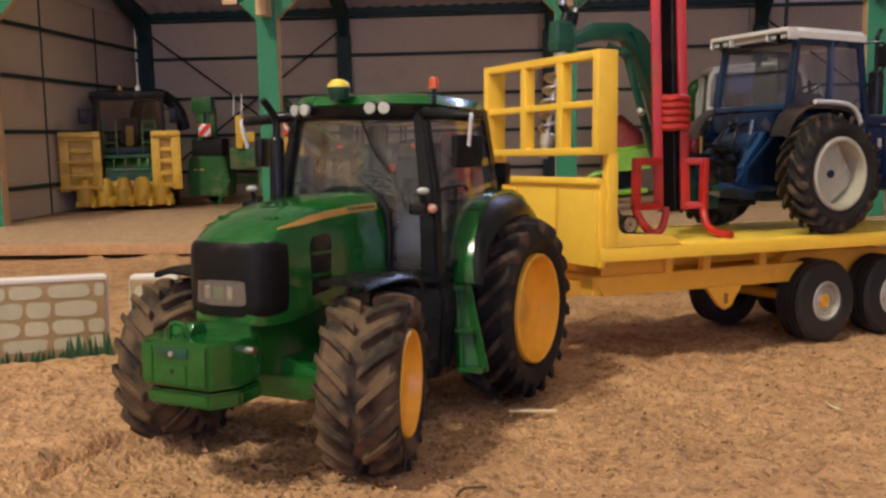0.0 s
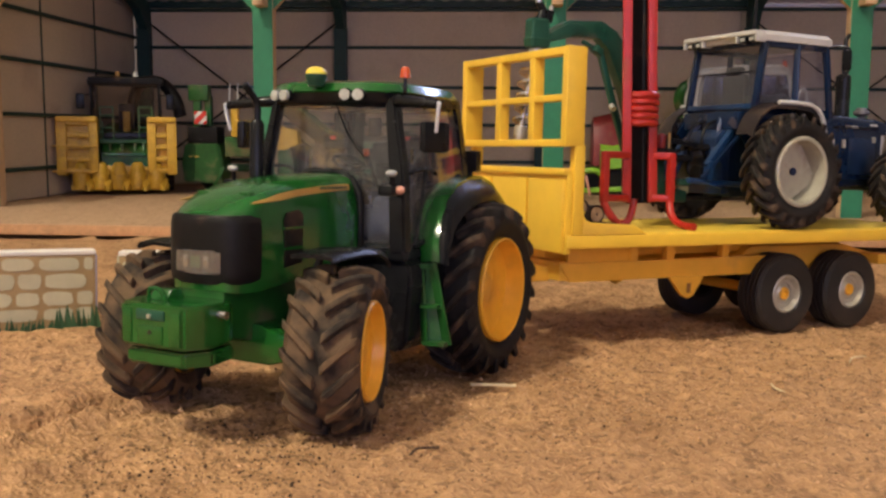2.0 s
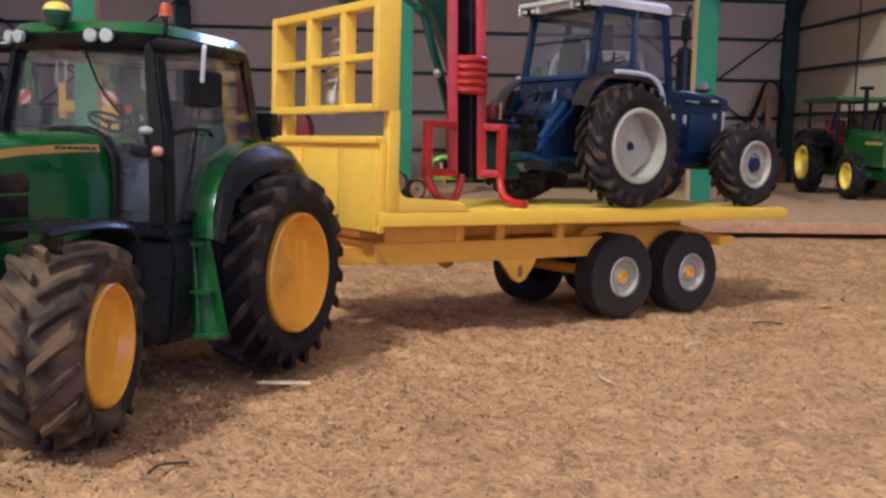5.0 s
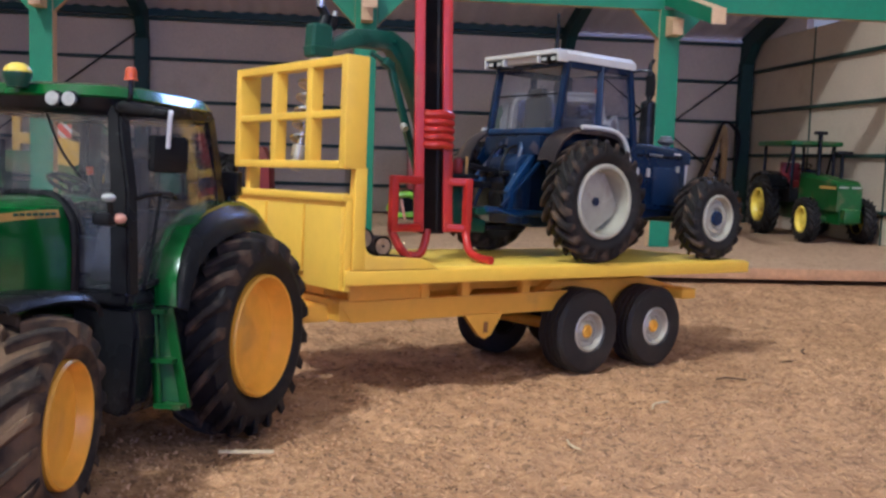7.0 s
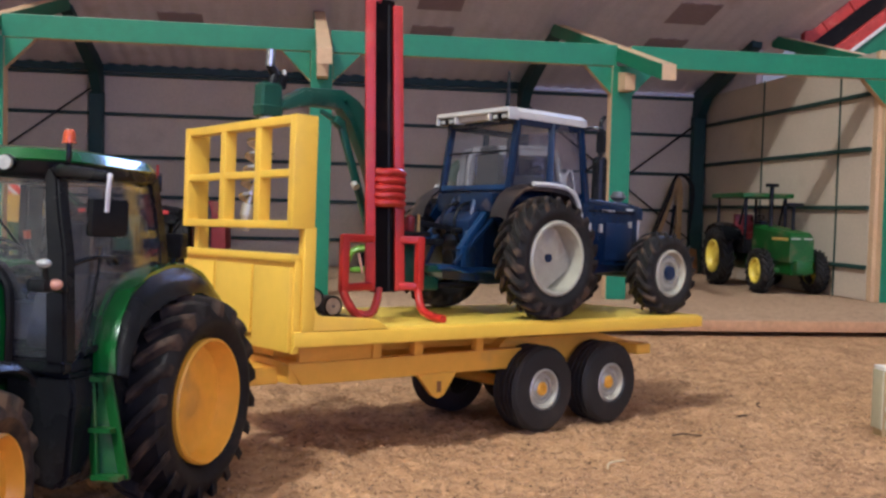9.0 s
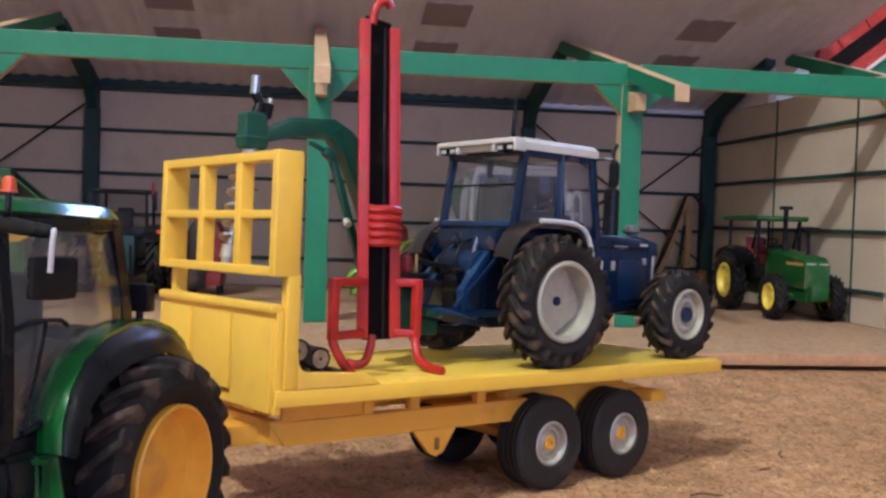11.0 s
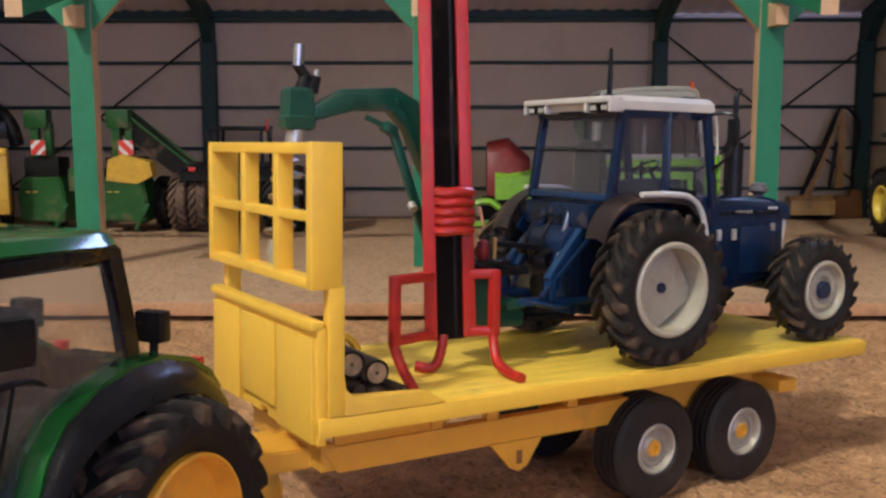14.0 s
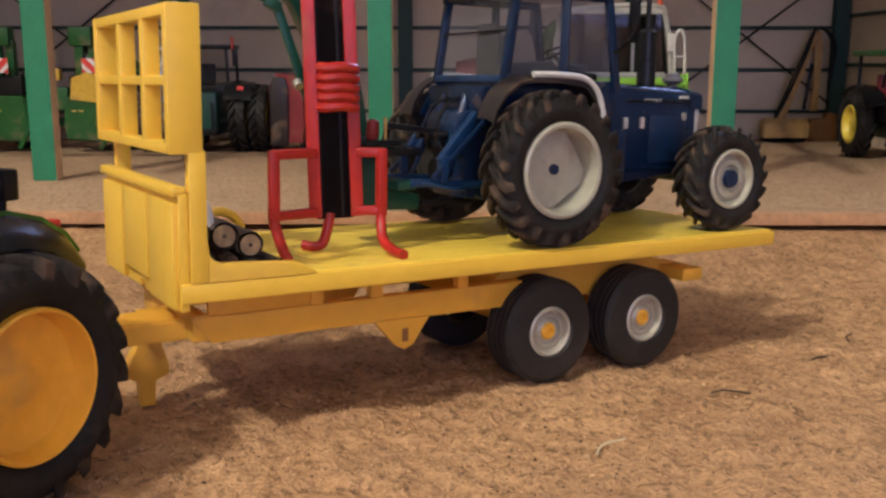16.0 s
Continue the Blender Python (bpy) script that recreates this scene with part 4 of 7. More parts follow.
    loft(b, [[(x, y, z) for x, y in ((0.3, -1.7), (2.6, -2.35), (4.5, -2.45), (4.5, 2.45), (2.6, 2.35), (0.3, 1.7))] for z in (3.72, 4.05)])
    bmesh.ops.bevel(b, geom=list(b.edges), offset=0.06, segments=2, affect="EDGES")
    cabp = part("cab_base", b, BLACK, t, "black cab floor and frame")
    for s in (1, -1):
        b = bmesh.new()
        rows = []
        for x, yi, yo, z in ((4.52, 2.05, 2.50, 3.95), (4.52, 2.02, 2.46, 5.0), (4.46, 1.95, 2.36, 6.2), (4.36, 1.80, 2.12, 7.2), (4.28, 1.70, 1.98, 8.0)):
            rows.append([(x + 0.06, s * yi, z), (x, s * yo, z), (x - 0.36, s * (yo + 0.02), z), (x - 0.30, s * yi, z)])
        loft(b, rows)
        bmesh.ops.bevel(b, geom=list(b.edges), offset=0.05, segments=2, affect="EDGES")
        part("front_pillar", b, BLACK, cabp, smooth=50)
        b = bmesh.new()
        rows = []
        for x0, x1, y, z in ((-0.25, 1.5, 2.05, 4.3), (-0.15, 1.7, 2.06, 5.4), (-0.12, 1.70, 2.05, 6.1), (-0.02, 1.62, 1.97, 7.0), (0.12, 1.58, 1.84, 8.1)):
            x1 = x0 + 0.52
            rows.append([(x0, s * (y - 0.35), z), (x0, s * (y - 0.04), z), (x1, s * (y + 0.04), z), (x1, s * (y - 0.25), z)])
        loft(b, rows)
        bmesh.ops.bevel(b, geom=list(b.edges), offset=0.05, segments=2, affect="EDGES")
        part("rear_pillar", b, BLACK, cabp, smooth=50)
        b = bmesh.new()
        bar(b, (4.25, s * 1.97, 7.92), (0.5, s * 1.82, 8.02), 0.34, 0.26, 0.06)
        part("door_header", b, BLACK, cabp)
        b = bmesh.new()
        rows = [[(4.15, s * 2.47, 4.05), (2.9, s * 2.42, 4.3), (1.9, s * 2.30, 5.2), (1.0, s * 2.12, 5.75), (0.35, s * 2.06, 5.95)], [(4.15, s * 2.35, 6.2), (2.9, s * 2.33, 6.2), (1.9, s * 2.22, 6.2), (1.0, s * 2.12, 6.3), (0.35, s * 2.04, 6.4)], [(3.95, s * 1.97, 7.85), (2.8, s * 2.02, 7.87), (1.9, s * 1.98, 7.9), (1.2, s * 1.90, 7.93), (0.75, s * 1.84, 7.95)]]
        sheet(b, rows, 0.03)
        pane = part("door_pane", b, GLASS, cabp, smooth=60)
        pane.visible_shadow = False
        b = bmesh.new()
        tube(b, smooth_path([(3.95, s * 2.47, 4.1), (2.95, s * 2.44, 4.3), (2.35, s * 2.40, 4.75), (1.8, s * 2.32, 5.25), (0.7, s * 2.12, 5.95)]), 0.07, 8)
        part("door_frame", b, BLACK, cabp)
        b = bmesh.new()
        tube(b, smooth_path([(4.17, s * 2.36, 6.0), (3.6, s * 2.44, 6.12), (3.0, s * 2.44, 6.12), (2.7, s * 2.42, 6.0)]), 0.05, 8)
        rail = part("grab_rail", b, BLACK, cabp)
        b = bmesh.new()
        tube(b, [(3.35, s * 2.44, 6.12), (3.62, s * 2.46, 5.1), (3.9, s * 2.48, 4.1)], 0.035, 8)
        part("door_strut", b, BLACK, rail)
    b = bmesh.new()
    sheet(b, [[(xe + bow * (1 - (y / w) ** 2), y, z) for y in [w * q for q in (-1, -0.6, -0.2, 0.2, 0.6, 1)]] for xe, bow, w, z in ((4.40, 0.10, 2.05, 4.05), (4.40, 0.10, 2.0, 5.4), (4.34, 0.16, 1.93, 6.4), (4.20, 0.30, 1.72, 7.85))], 0.03)
    pane = part("windscreen", b, GLASS, cabp, smooth=60)
    pane.visible_shadow = False
    b = bmesh.new()
    plate(b, [(-0.05, -1.9, 5.2), (-0.05, 1.9, 5.2), (0.22, 1.6, 7.95), (0.22, -1.6, 7.95)], 0.03)
    pane = part("rear_pane", b, GLASS, cabp)
    pane.visible_shadow = False
    b = bmesh.new()
    tube(b, smooth_path([(4.56, 0.35, 7.8), (4.56, 0.75, 7.0), (4.52, 1.25, 6.4)]), 0.03, 6)
    part("wiper", b, BLACK, cabp, "thin black wiper")
    out = [(4.92, 0.0), (4.90, 0.7), (4.80, 1.3), (4.55, 1.72), (4.15, 1.96), (3.4, 2.04), (0.9, 2.04), (0.28, 1.80), (0.06, 1.2), (0.03, 0)]
    out = out + [(x, -y) for x, y in out[-2:0:-1]]
    b = bmesh.new()
    loft(b, [[(2.6 + (x - 2.6) * k, y * k, z) for x, y in out] for z, k in ((7.78, 0.93), (7.88, 0.98), (8.18, 0.995))])
    roof_rim = part("roof_rim", b, BLACK, cabp, smooth=50)
    b = bmesh.new()
    loft(b, [[(2.6 + (x - 2.6) * k, y * k, z - 0.02 * abs(x - 2.6)) for x, y in out] for z, k in ((8.15, 0.995), (8.19, 1.01), (8.41, 0.945), (8.47, 0.86), (8.50, 0.5))])
    part("roof", b, GREEN, cabp, "glossy green cab roof", smooth=26)
    for y, x in ((-1.27, 4.80), (-0.93, 4.87), (0.93, 4.87), (1.27, 4.80)):
        b = bmesh.new()
        lathe(b, [(0.0, 0.0), (0.12, 0.01), (0.145, 0.05), (0.145, 0.22), (0.0, 0.24)], 18)
        lamp_ob = part("roof_lamp", b, LENS_GREY, roof_rim, "round pale work lamp", at=cm(x + 0.06, y, 8.03, 0, 0, -90 + 12 * y) @ pose(0, 0, 0, 0, 0, 0))
        b = bmesh.new()
        lathe(b, [(0.14, -0.012), (0.17, 0.0), (0.17, 0.12), (0.14, 0.12)], 18, closed=True)
        part("bezel", b, BLACK, lamp_ob)
    b = bmesh.new()
    lathe(b, [(0.0, 0.22), (0.13, 0.20), (0.23, 0.14), (0.28, 0.06), (0.28, 0.0), (0.0, -0.02)], 24)
    at = cm(5.05, 0.03, 8.55, 90, 0, 0)
    g = part("receiver_dome", b, LEMON_RIM, roof_rim, "yellow satellite receiver dome", at=at)
    b = bmesh.new()
    lathe(b, [(0.0, 0.01), (0.295, 0.01), (0.29, -0.08), (0.25, -0.16), (0.2, -0.3), (0.0, -0.32)], 24)
    part("dome_foot", b, GREEN_DARK, g)
    b = bmesh.new()
    tube(b, smooth_path([(4.05, 1.95, 8.0), (4.3, 2.2, 8.02), (4.42, 2.36, 8.15), (4.42, 2.36, 8.50)]), 0.055, 8)
    st = part("beacon_stem", b, BLACK, roof_rim)
    b = bmesh.new()
    lathe(b, [(0.0, 0.30), (0.09, 0.28), (0.125, 0.20), (0.13, 0.05), (0.15, 0.03), (0.15, 0.0), (0.0, 0.0)], 18)
    part("beacon", b, ORANGE, st, "orange warning beacon", at=cm(4.42, 2.36, 8.48, 90, 0, 0))
    # interior
    b = bmesh.new()
    box(b, 1.2, 2.4, -0.62, 0.62, 4.1, 5.0, 0.14)
    seat = part("seat", b, INTERIOR, cabp, "dark cab seat")
    b = bmesh.new()
    box(b, 0.95, 1.35, -0.55, 0.55, 4.9, 6.9, 0.18)
    part("backrest", b, INTERIOR, seat)
    b = bmesh.new()
    prism(b, [(3.5, 4.0), (3.6, 5.7), (3.9, 6.0), (4.3, 5.8), (4.3, 4.0)], "y", -0.5, 0.5, 0.1)
    dash = part("dash", b, INTERIOR, cabp)
    b = bmesh.new()
    lathe(b, [(0.46, -0.05), (0.51, 0.0), (0.46, 0.05), (0.41, 0.0)], 22, closed=True)
    lathe(b, [(0.0, -0.03), (0.12, -0.02), (0.12, 0.04), (0.0, 0.05)], 12)
    for k in range(3):
        a = 2 * math.pi * k / 3
        bar(b, (0, 0, 0), (0.44 * math.cos(a), 0, 0.44 * math.sin(a)), 0.07)
    part("steering_wheel", b, BLACK, dash, at=cm(3.35, 0, 6.25, 62, 0, 90))
    b = bmesh.new()
    prism(b, [(1.2, 4.1), (1.3, 5.5), (2.4, 5.7), (3.3, 5.3), (3.6, 4.1)], "y", 0.75, 1.5, 0.12)
    con = part("console", b, INTERIOR, cabp)
    b = bmesh.new()
    box(b, 3.0, 3.12, 0.7, 1.3, 5.8, 6.3, 0.04)
    part("monitor", b, BLACK, con)
    b = bmesh.new()
    tube(b, [(3.1, 0.95, 5.2), (3.06, 0.95, 6.0)], 0.05, 8)
    part("monitor_arm", b, BLACK, con)
    b = bmesh.new()
    cyl(b, (3.25, 0.50, 6.48), (3.28, 0.50, 6.66), 0.08, seg=10)
    part("lever_knob", b, ORANGE, con, "orange lever knob")
    b = bmesh.new()
    tube(b, [(2.9, 0.75, 5.4), (3.25, 0.5, 6.5)], 0.04, 8)
    part("lever", b, BLACK, con)
    # mirrors and lamps on both pillars
    for s in (1, -1):
        b = bmesh.new()
        pth = smooth_path([(4.15, s * 1.9, 7.92), (4.35, s * 2.3, 7.90), (4.48, s * 2.9, 7.84), (4.50, s * 3.35, 7.80)])
        tube(b, pth, [0.17 - 0.05 * i / (len(pth) - 1) for i in range(len(pth))], 10)
        arm = part("mirror_arm", b, BLACK, cabp)
        b = bmesh.new()
        box(b, -0.47, 0.47, -0.12, 0.12, -0.40, 0.40, 0.11)
        part("mirror_housing", b, BLACK, arm, at=cm(4.07, s * 3.08, 6.98, 0, 0, -s * 18))
        b = bmesh.new()
        tube(b, smooth_path([(4.46, s * 3.30, 7.80), (4.54, s * 3.43, 7.83), (4.56, s * 3.42, 7.66), (4.46, s * 3.32, 7.10)]), 0.048, 8)
        part("mirror_handle", b, SILVER, arm, "silver bent handle")
        b = bmesh.new()
        tube(b, smooth_path([(4.5, s * 2.35, 5.45), (4.9, s * 2.52, 5.5), (5.2, s * 2.54, 5.6), (5.28, s * 2.53, 5.95)]), 0.06, 8)
        lb = part("lamp_bracket", b, BLACK, cabp)
        b = bmesh.new()
        box(b, 4.98, 5.38, s * 2.50 - 0.34, s * 2.50 + 0.1, 5.46, 5.74, 0.09)
        part("lamp_box", b, BLACK, lb)
        b = bmesh.new()
        bmesh.ops.create_uvsphere(b, u_segments=14, v_segments=8, radius=0.13, matrix=Matrix.Translation((5.31, s * 2.53, 6.04)) @ Matrix.Diagonal((1, 1.25, 0.7, 1)))
        part("side_lamp", b, LENS_GREY, lb, "small pale lamp")
        b = bmesh.new()
        bmesh.ops.create_uvsphere(b, u_segments=14, v_segments=8, radius=0.13, matrix=Matrix.Translation((5.08, s * 2.64, 5.62)) @ Matrix.Diagonal((1, 1.1, 0.9, 1)))
        part("indicator", b, AMBER_PALE, lb, "small salmon indicator lamp")
    b = bmesh.new()
    tube(b, [(5.25, -1.75, 4.5), (5.25, -1.75, 4.6), (5.25, -1.75, 7.25), (5.25, -1.75, 7.35)], [0.16, 0.20, 0.20, 0.14], 14)
    muf = part("exhaust", b, BLACK, t, "black exhaust stack")
    b = bmesh.new()
    tube(b, smooth_path([(5.25, -1.75, 7.3), (5.25, -1.75, 7.7), (5.35, -1.78, 7.95), (5.65, -1.85, 8.28)]), 0.10, 12)
    part("exhaust_pipe", b, BLACK, muf)
    # fenders
    for s in (1, -1):
        prof = [(3.50, 3.66, 2.42, 3.00, 3.12), (3.38, 4.2, 2.30, 2.90, 3.08), (3.05, 4.82, 2.15, 2.80, 3.02), (2.5, 5.34, 1.98, 2.68, 2.98), (1.6, 5.74, 1.82, 2.55, 2.94), (0.6, 5.93, 1.74, 2.46, 2.90), (-0.4, 5.93, 1.70, 2.38, 2.86), (-1.3, 5.70, 1.70, 2.30, 2.82), (-2.0, 5.30, 1.70, 2.25, 2.78), (-2.4, 4.85, 1.70, 2.2, 2.74)]
        b = bmesh.new()
        sheet(b, [[(x, s * yi, z - 0.16), (x + 0.04, s * (yi + 0.08), z), (x + 0.05, s * (yi + yo) / 2, z + 0.03), (x, s * yo, z)] for x, z, yi, yo, yb in prof], 0.10)
        fe = part("rear_fender", b, GREEN, t, "green rear fender with black edge", smooth=70)
        b, band = bmesh.new(), []
        for i, (x, z, yi, yo, yb) in enumerate(prof):
            d = Vector((-x, 0, 2.58 - z))
            deep = min(d.length - 2.66, (0.32, 0.42, 0.52, 0.64, 0.70, 0.72)[min(i, 5)])
            d.normalize()
            band.append([Vector((x, s * (yo + (yb - yo) * f), z)) + d * q for f, q in ((-0.06, 0.08), (0.2, 0.2 * deep + 0.03), (0.5, 0.4 * deep), (0.8, 0.65 * deep), (1.0, deep))])
        sheet(b, band, 0.08)
        part("fender_edge", b, BLACK, fe, "black rubber fender edge", smooth=70)
        b = bmesh.new()
        prism(b, [(3.3, 3.7), (3.1, 4.6), (2.4, 5.2), (1.5, 5.6), (-1.2, 5.6), (-2.2, 4.8), (-1.0, 3.6)], "y", s * 1.62, s * 1.70)
        part("fender_inner", b, BLACK, fe)
        b = bmesh.new()
        box(b, -1.0, -0.62, s * 1.72 - 0.32, s * 1.72 + 0.32, 6.05, 6.70, 0.07)
        lampbox = part("rear_work_lamp", b, BLACK, fe)
        b = bmesh.new()
        cyl(b, (-0.8, s * 1.75, 5.7), (-0.8, s * 1.75, 6.1), 0.09, seg=10)
        part("lamp_stalk", b, BLACK, lampbox)
        b = bmesh.new()
        box(b, -2.05, -1.85, s * 1.9 - 0.14, s * 1.9 + 0.14, 5.34, 5.55, 0.04)
        part("tail_lamp", b, SIGN_RED, fe, "small red tail lamp")
        # steps: the duller green puts their shading into the colour
        b = bmesh.new()
        rows = [[(3.52, s * 2.45, 3.62), (3.46, s * 2.80, 3.62)], [(3.56, s * 2.55, 2.9), (3.44, s * 2.96, 2.9)], [(3.60, s * 2.63, 2.2), (3.42, s * 3.12, 2.2)], [(3.65, s * 2.72, 1.42), (3.40, s * 3.32, 1.46)]]
        sheet(b, rows, 0.10)
        ladder = part("step_panel", b, GREEN_OLD, t, "green cab step panel, darkened for its shading")
        for ya, yb in ((2.47, 2.74), (2.79, 3.31)):
            b = bmesh.new()
            bar(b, (3.60 - 0.10 * (ya > 2.7), s * ya, 3.62), (3.72 - 0.22 * (ya > 2.7), s * yb, 1.44), 0.08, 0.24, 0.03)
            part("step_side", b, GREEN_OLD, ladder)
        for k in range(3):
            q = (0.0, 0.52, 1.0)[k]
            z = 3.50 - 2.04 * q
            b = bmesh.new()
            loft(b, [[(3.48 + 0.12 * q + dx, s * (2.45 + 0.27 * q + dy), zz) for dx, dy in ((0.0, 0.0), (0.30, 0.02), (0.20, 0.36 + 0.26 * q), (-0.10, 0.36 + 0.26 * q))] for zz in (z, z + 0.10)])
            part("step_tread", b, GREEN_OLD, ladder)
        # front mudguards
        b = bmesh.new()
        sheet(b, [[(x, s * 1.75, z), (x, s * 2.4, z + 0.04), (x, s * 2.88, z), (x, s * 2.96, z - 0.12)] for x, z in ((8.45, 4.19), (7.9, 4.25), (7.1, 4.27), (6.4, 4.22), (6.08, 4.08), (5.95, 3.88))], 0.09)
        part("front_mudguard", b, BLACK, t, "black front mudguard", smooth=60)
        b = bmesh.new()
        bar(b, (7.4, s * 1.2, 2.6), (7.3, s * 1.85, 4.15), 0.14)
        part("mudguard_stay", b, BLACK, t)
    # rear linkage
    b = bmesh.new()
    box(b, -2.0, -1.1, -0.4, 0.4, 1.5, 2.0, 0.06)
    cyl(b, (-1.75, 0, 1.5), (-1.75, 0, 2.35), 0.1, seg=10)
    part("hitch", b, BLACK, t)
    b = bmesh.new()
    box(b, -1.35, -0.6, -0.9, 0.9, 4.2, 5.6, 0.08)
    part("rear_box", b, BLACK, t)
    return t


build_green_tractor()


# ---- blue tractor on the deck ----
def build_blue_tractor():
    t = thing("blue_tractor", TRACK @ cm(11.05, 2.87, 4.075, 0, 0, -0.9), "blue toy tractor with white roof and cream wheels on the deck", "tractor")
    rear_t, front_t = tyre_set(2.2, 1.25, 1.28, 22, RUBBER, RUBBER_TREAD), tyre_set(1.68, 1.2, 0.90, 18, RUBBER, RUBBER_TREAD)
    rr = mesh_of(dish_rim(1.30, 1.2, 0.80, 0.22, ((0.70, 1.0),)), "wheel", CREAM_RIM)
    fr = mesh_of(dish_rim(0.91, 1.15, 0.26, 0.30, ((0.74, 0.9), (0.66, 0.55), (0.5, 0.5))), "wheel", CREAM_RIM)
    b = bmesh.new()
    sq = [(1.10 * math.cos(radians(a + 90 * q)), 1.10 * math.sin(radians(a + 90 * q))) for q in range(4) for a in (-12, 0, 12)]
    prism(b, sq, "y", -0.04, 0.08, 0.03)
    dish = mesh_of(b, "wheel_disc", CREAM_RIM)
    b = bmesh.new()
    cyl(b, (0, -0.03, 0), (0, -0.11, 0), 0.15, seg=14)
    hub = mesh_of(b, "hub", BLUE_FRAME)
    b = bmesh.new()
    cyl(b, (0, -0.30, 0), (0, -0.52, 0), 0.32, 0.27, seg=18)
    fhub = mesh_of(b, "hub", BLUE_FRAME)
    for s in (-1, 1):
        put_wheel(t, rr, rear_t, cm(0, s * 2.98, 2.18), s, (("wheel_disc", dish), ("hub", hub)), "cream rear wheel with a square centre disc", turn=12)
        put_wheel(t, fr, front_t, cm(7.1, s * 2.5, 1.67), s, (("hub", fhub),), "cream front wheel with blue hub", turn=5)
    for x, z, r in ((0, 2.18, 0.36), (7.1, 1.67, 0.28)):
        b = bmesh.new()
        cyl(b, (x, -2.5, z), (x, 2.5, z), r, seg=14)
        part("axle", b, BLUE_FRAME, t)
    b = bmesh.new()
    prism(b, [(-1.3, 1.4), (-1.3, 3.6), (0.5, 4.2), (3.4, 4.0), (3.6, 2.6), (7.5, 2.6), (7.5, 1.7), (5.0, 1.5), (2.0, 1.2), (-0.8, 1.1)], "y", -0.75, 0.75, 0.08)
    part("chassis", b, BLUE_FRAME, t)
    for s in (1, -1):
        b = bmesh.new()
        box(b, 1.7, 3.6, s * 1.45 - 0.5, s * 1.45 + 0.5, 1.6, 3.2, 0.1)
        part("fuel_tank", b, BLUE, t)
        b = bmesh.new()
        box(b, 2.2, 3.2, s * 1.5 - 0.4, s * 1.5 + 0.4, 1.0, 1.12, 0.03)
        bar(b, (2.7, s * 1.4, 1.05), (2.7, s * 1.3, 1.7), 0.12)
        part("footstep", b, BLACK, t)
    # hood with grille
    b = bmesh.new()
    loft(b, [hood_ring(3.2, 1.14, 4.62, 1.9, 0.05, 0.16), hood_ring(5.2, 1.12, 4.55, 1.9, 0.05, 0.16), hood_ring(6.9, 1.08, 4.46, 1.9, 0.05, 0.16), hood_ring(7.28, 1.05, 4.42, 2.0, 0.04, 0.16)])
    hood = part("hood", b, BLUE, t, "dark blue hood with pale side print", smooth=50)
    b = bmesh.new()
    loft(b, [hood_ring(7.0, 1.09, 4.50, 3.85, 0.05, 0.14), hood_ring(7.62, 1.04, 4.40, 3.80, 0.04, 0.14)])
    part("hood_nose", b, BLUE, hood)
    b = bmesh.new()
    prism(b, [(7.2, 1.95), (7.2, 3.82), (7.55, 3.78), (7.36, 2.0)], "y", -1.0, 1.0, 0.05)
    part("grille", b, WHITE, hood, "off-white front grille surround")
    b = bmesh.new()
    prism(b, [(7.30, 2.1), (7.36, 3.7), (7.58, 3.68), (7.40, 2.1)], "y", -0.8, 0.8, 0.03)
    part("grille_mesh", b, BLACK_MATT, hood)
    for s in (-1, 1):
        b = bmesh.new()
        box(b, 4.2, 7.0, s * 1.135 - 0.02, s * 1.135 + 0.02, 4.02, 4.10)
        part("trim_line", b, BLACK, hood)
        b = bmesh.new()
        for k in range(5):
            box(b, 4.95 + 0.16 * k, 5.06 + 0.16 * k, s * 1.14 - 0.015, s * 1.14 + 0.015, 4.03, 4.13)
        part("badge_print", b, WHITE, hood, "small pale print bars")
        b = bmesh.new()
        for k in range(3):
            box(b, 6.5 + 0.15 * k, 6.6 + 0.15 * k, s * 1.115 - 0.015, s * 1.115 + 0.015, 4.16, 4.24)
        part("badge_print", b, WHITE, hood)
        for x in (4.1, 4.78):
            b = bmesh.new()
            box(b, x, x + 0.17, s * 1.17 - 0.05, s * 1.17 + 0.05, 3.2, 3.55, 0.03)
            part("filter", b, WHITE, hood, "small white filter")
        b = bmesh.new()
        box(b, 5.2, 6.8, s * 1.13 - 0.03, s * 1.13 + 0.03, 2.1, 3.6, 0.03)
        part("engine_side", b, BLUE_FRAME, hood)
        b = bmesh.new()
        box(b, 6.6, 6.8, s * 1.15 - 0.03, s * 1.15 + 0.03, 3.45, 3.7, 0.02)
        part("badge", b, STEEL_DULL, hood)
    b = bmesh.new()
    lathe(b, [(0.0, 0.56), (0.19, 0.55), (0.25, 0.50), (0.26, 0.42), (0.34, 0.39), (0.35, 0.29), (0.27, 0.22), (0.16, 0.17), (0.15, 0.0), (0, 0)], 24)
    part("air_cap", b, CAP_GREY, hood, "round smoky grey air intake cap", at=cm(7.12, -0.1, 4.44, 90, 0, 0))
    # cab
    b = bmesh.new()
    box(b, -0.95, 3.1, -1.85, 1.85, 3.55, 4.65, 0.08)
    cab = part("cab_body", b, BLUE, t)
    pill = {"rear_pillar": ((-0.95, 4.5), (-0.55, 7.15)), "middle_pillar": ((1.15, 4.5), (1.2, 7.15)), "front_pillar": ((3.15, 4.3), (2.75, 7.15))}
    for s in (-1, 1):
        for nm, ((xa, za), (xb, zb)) in pill.items():
            b = bmesh.new()
            bar(b, (xa, s * 1.86, za), (xb, s * 1.82, zb), 0.26 if nm != "front_pillar" else 0.22, 0.24, 0.05)
            part(nm, b, BLUE, cab)
        b = bmesh.new()
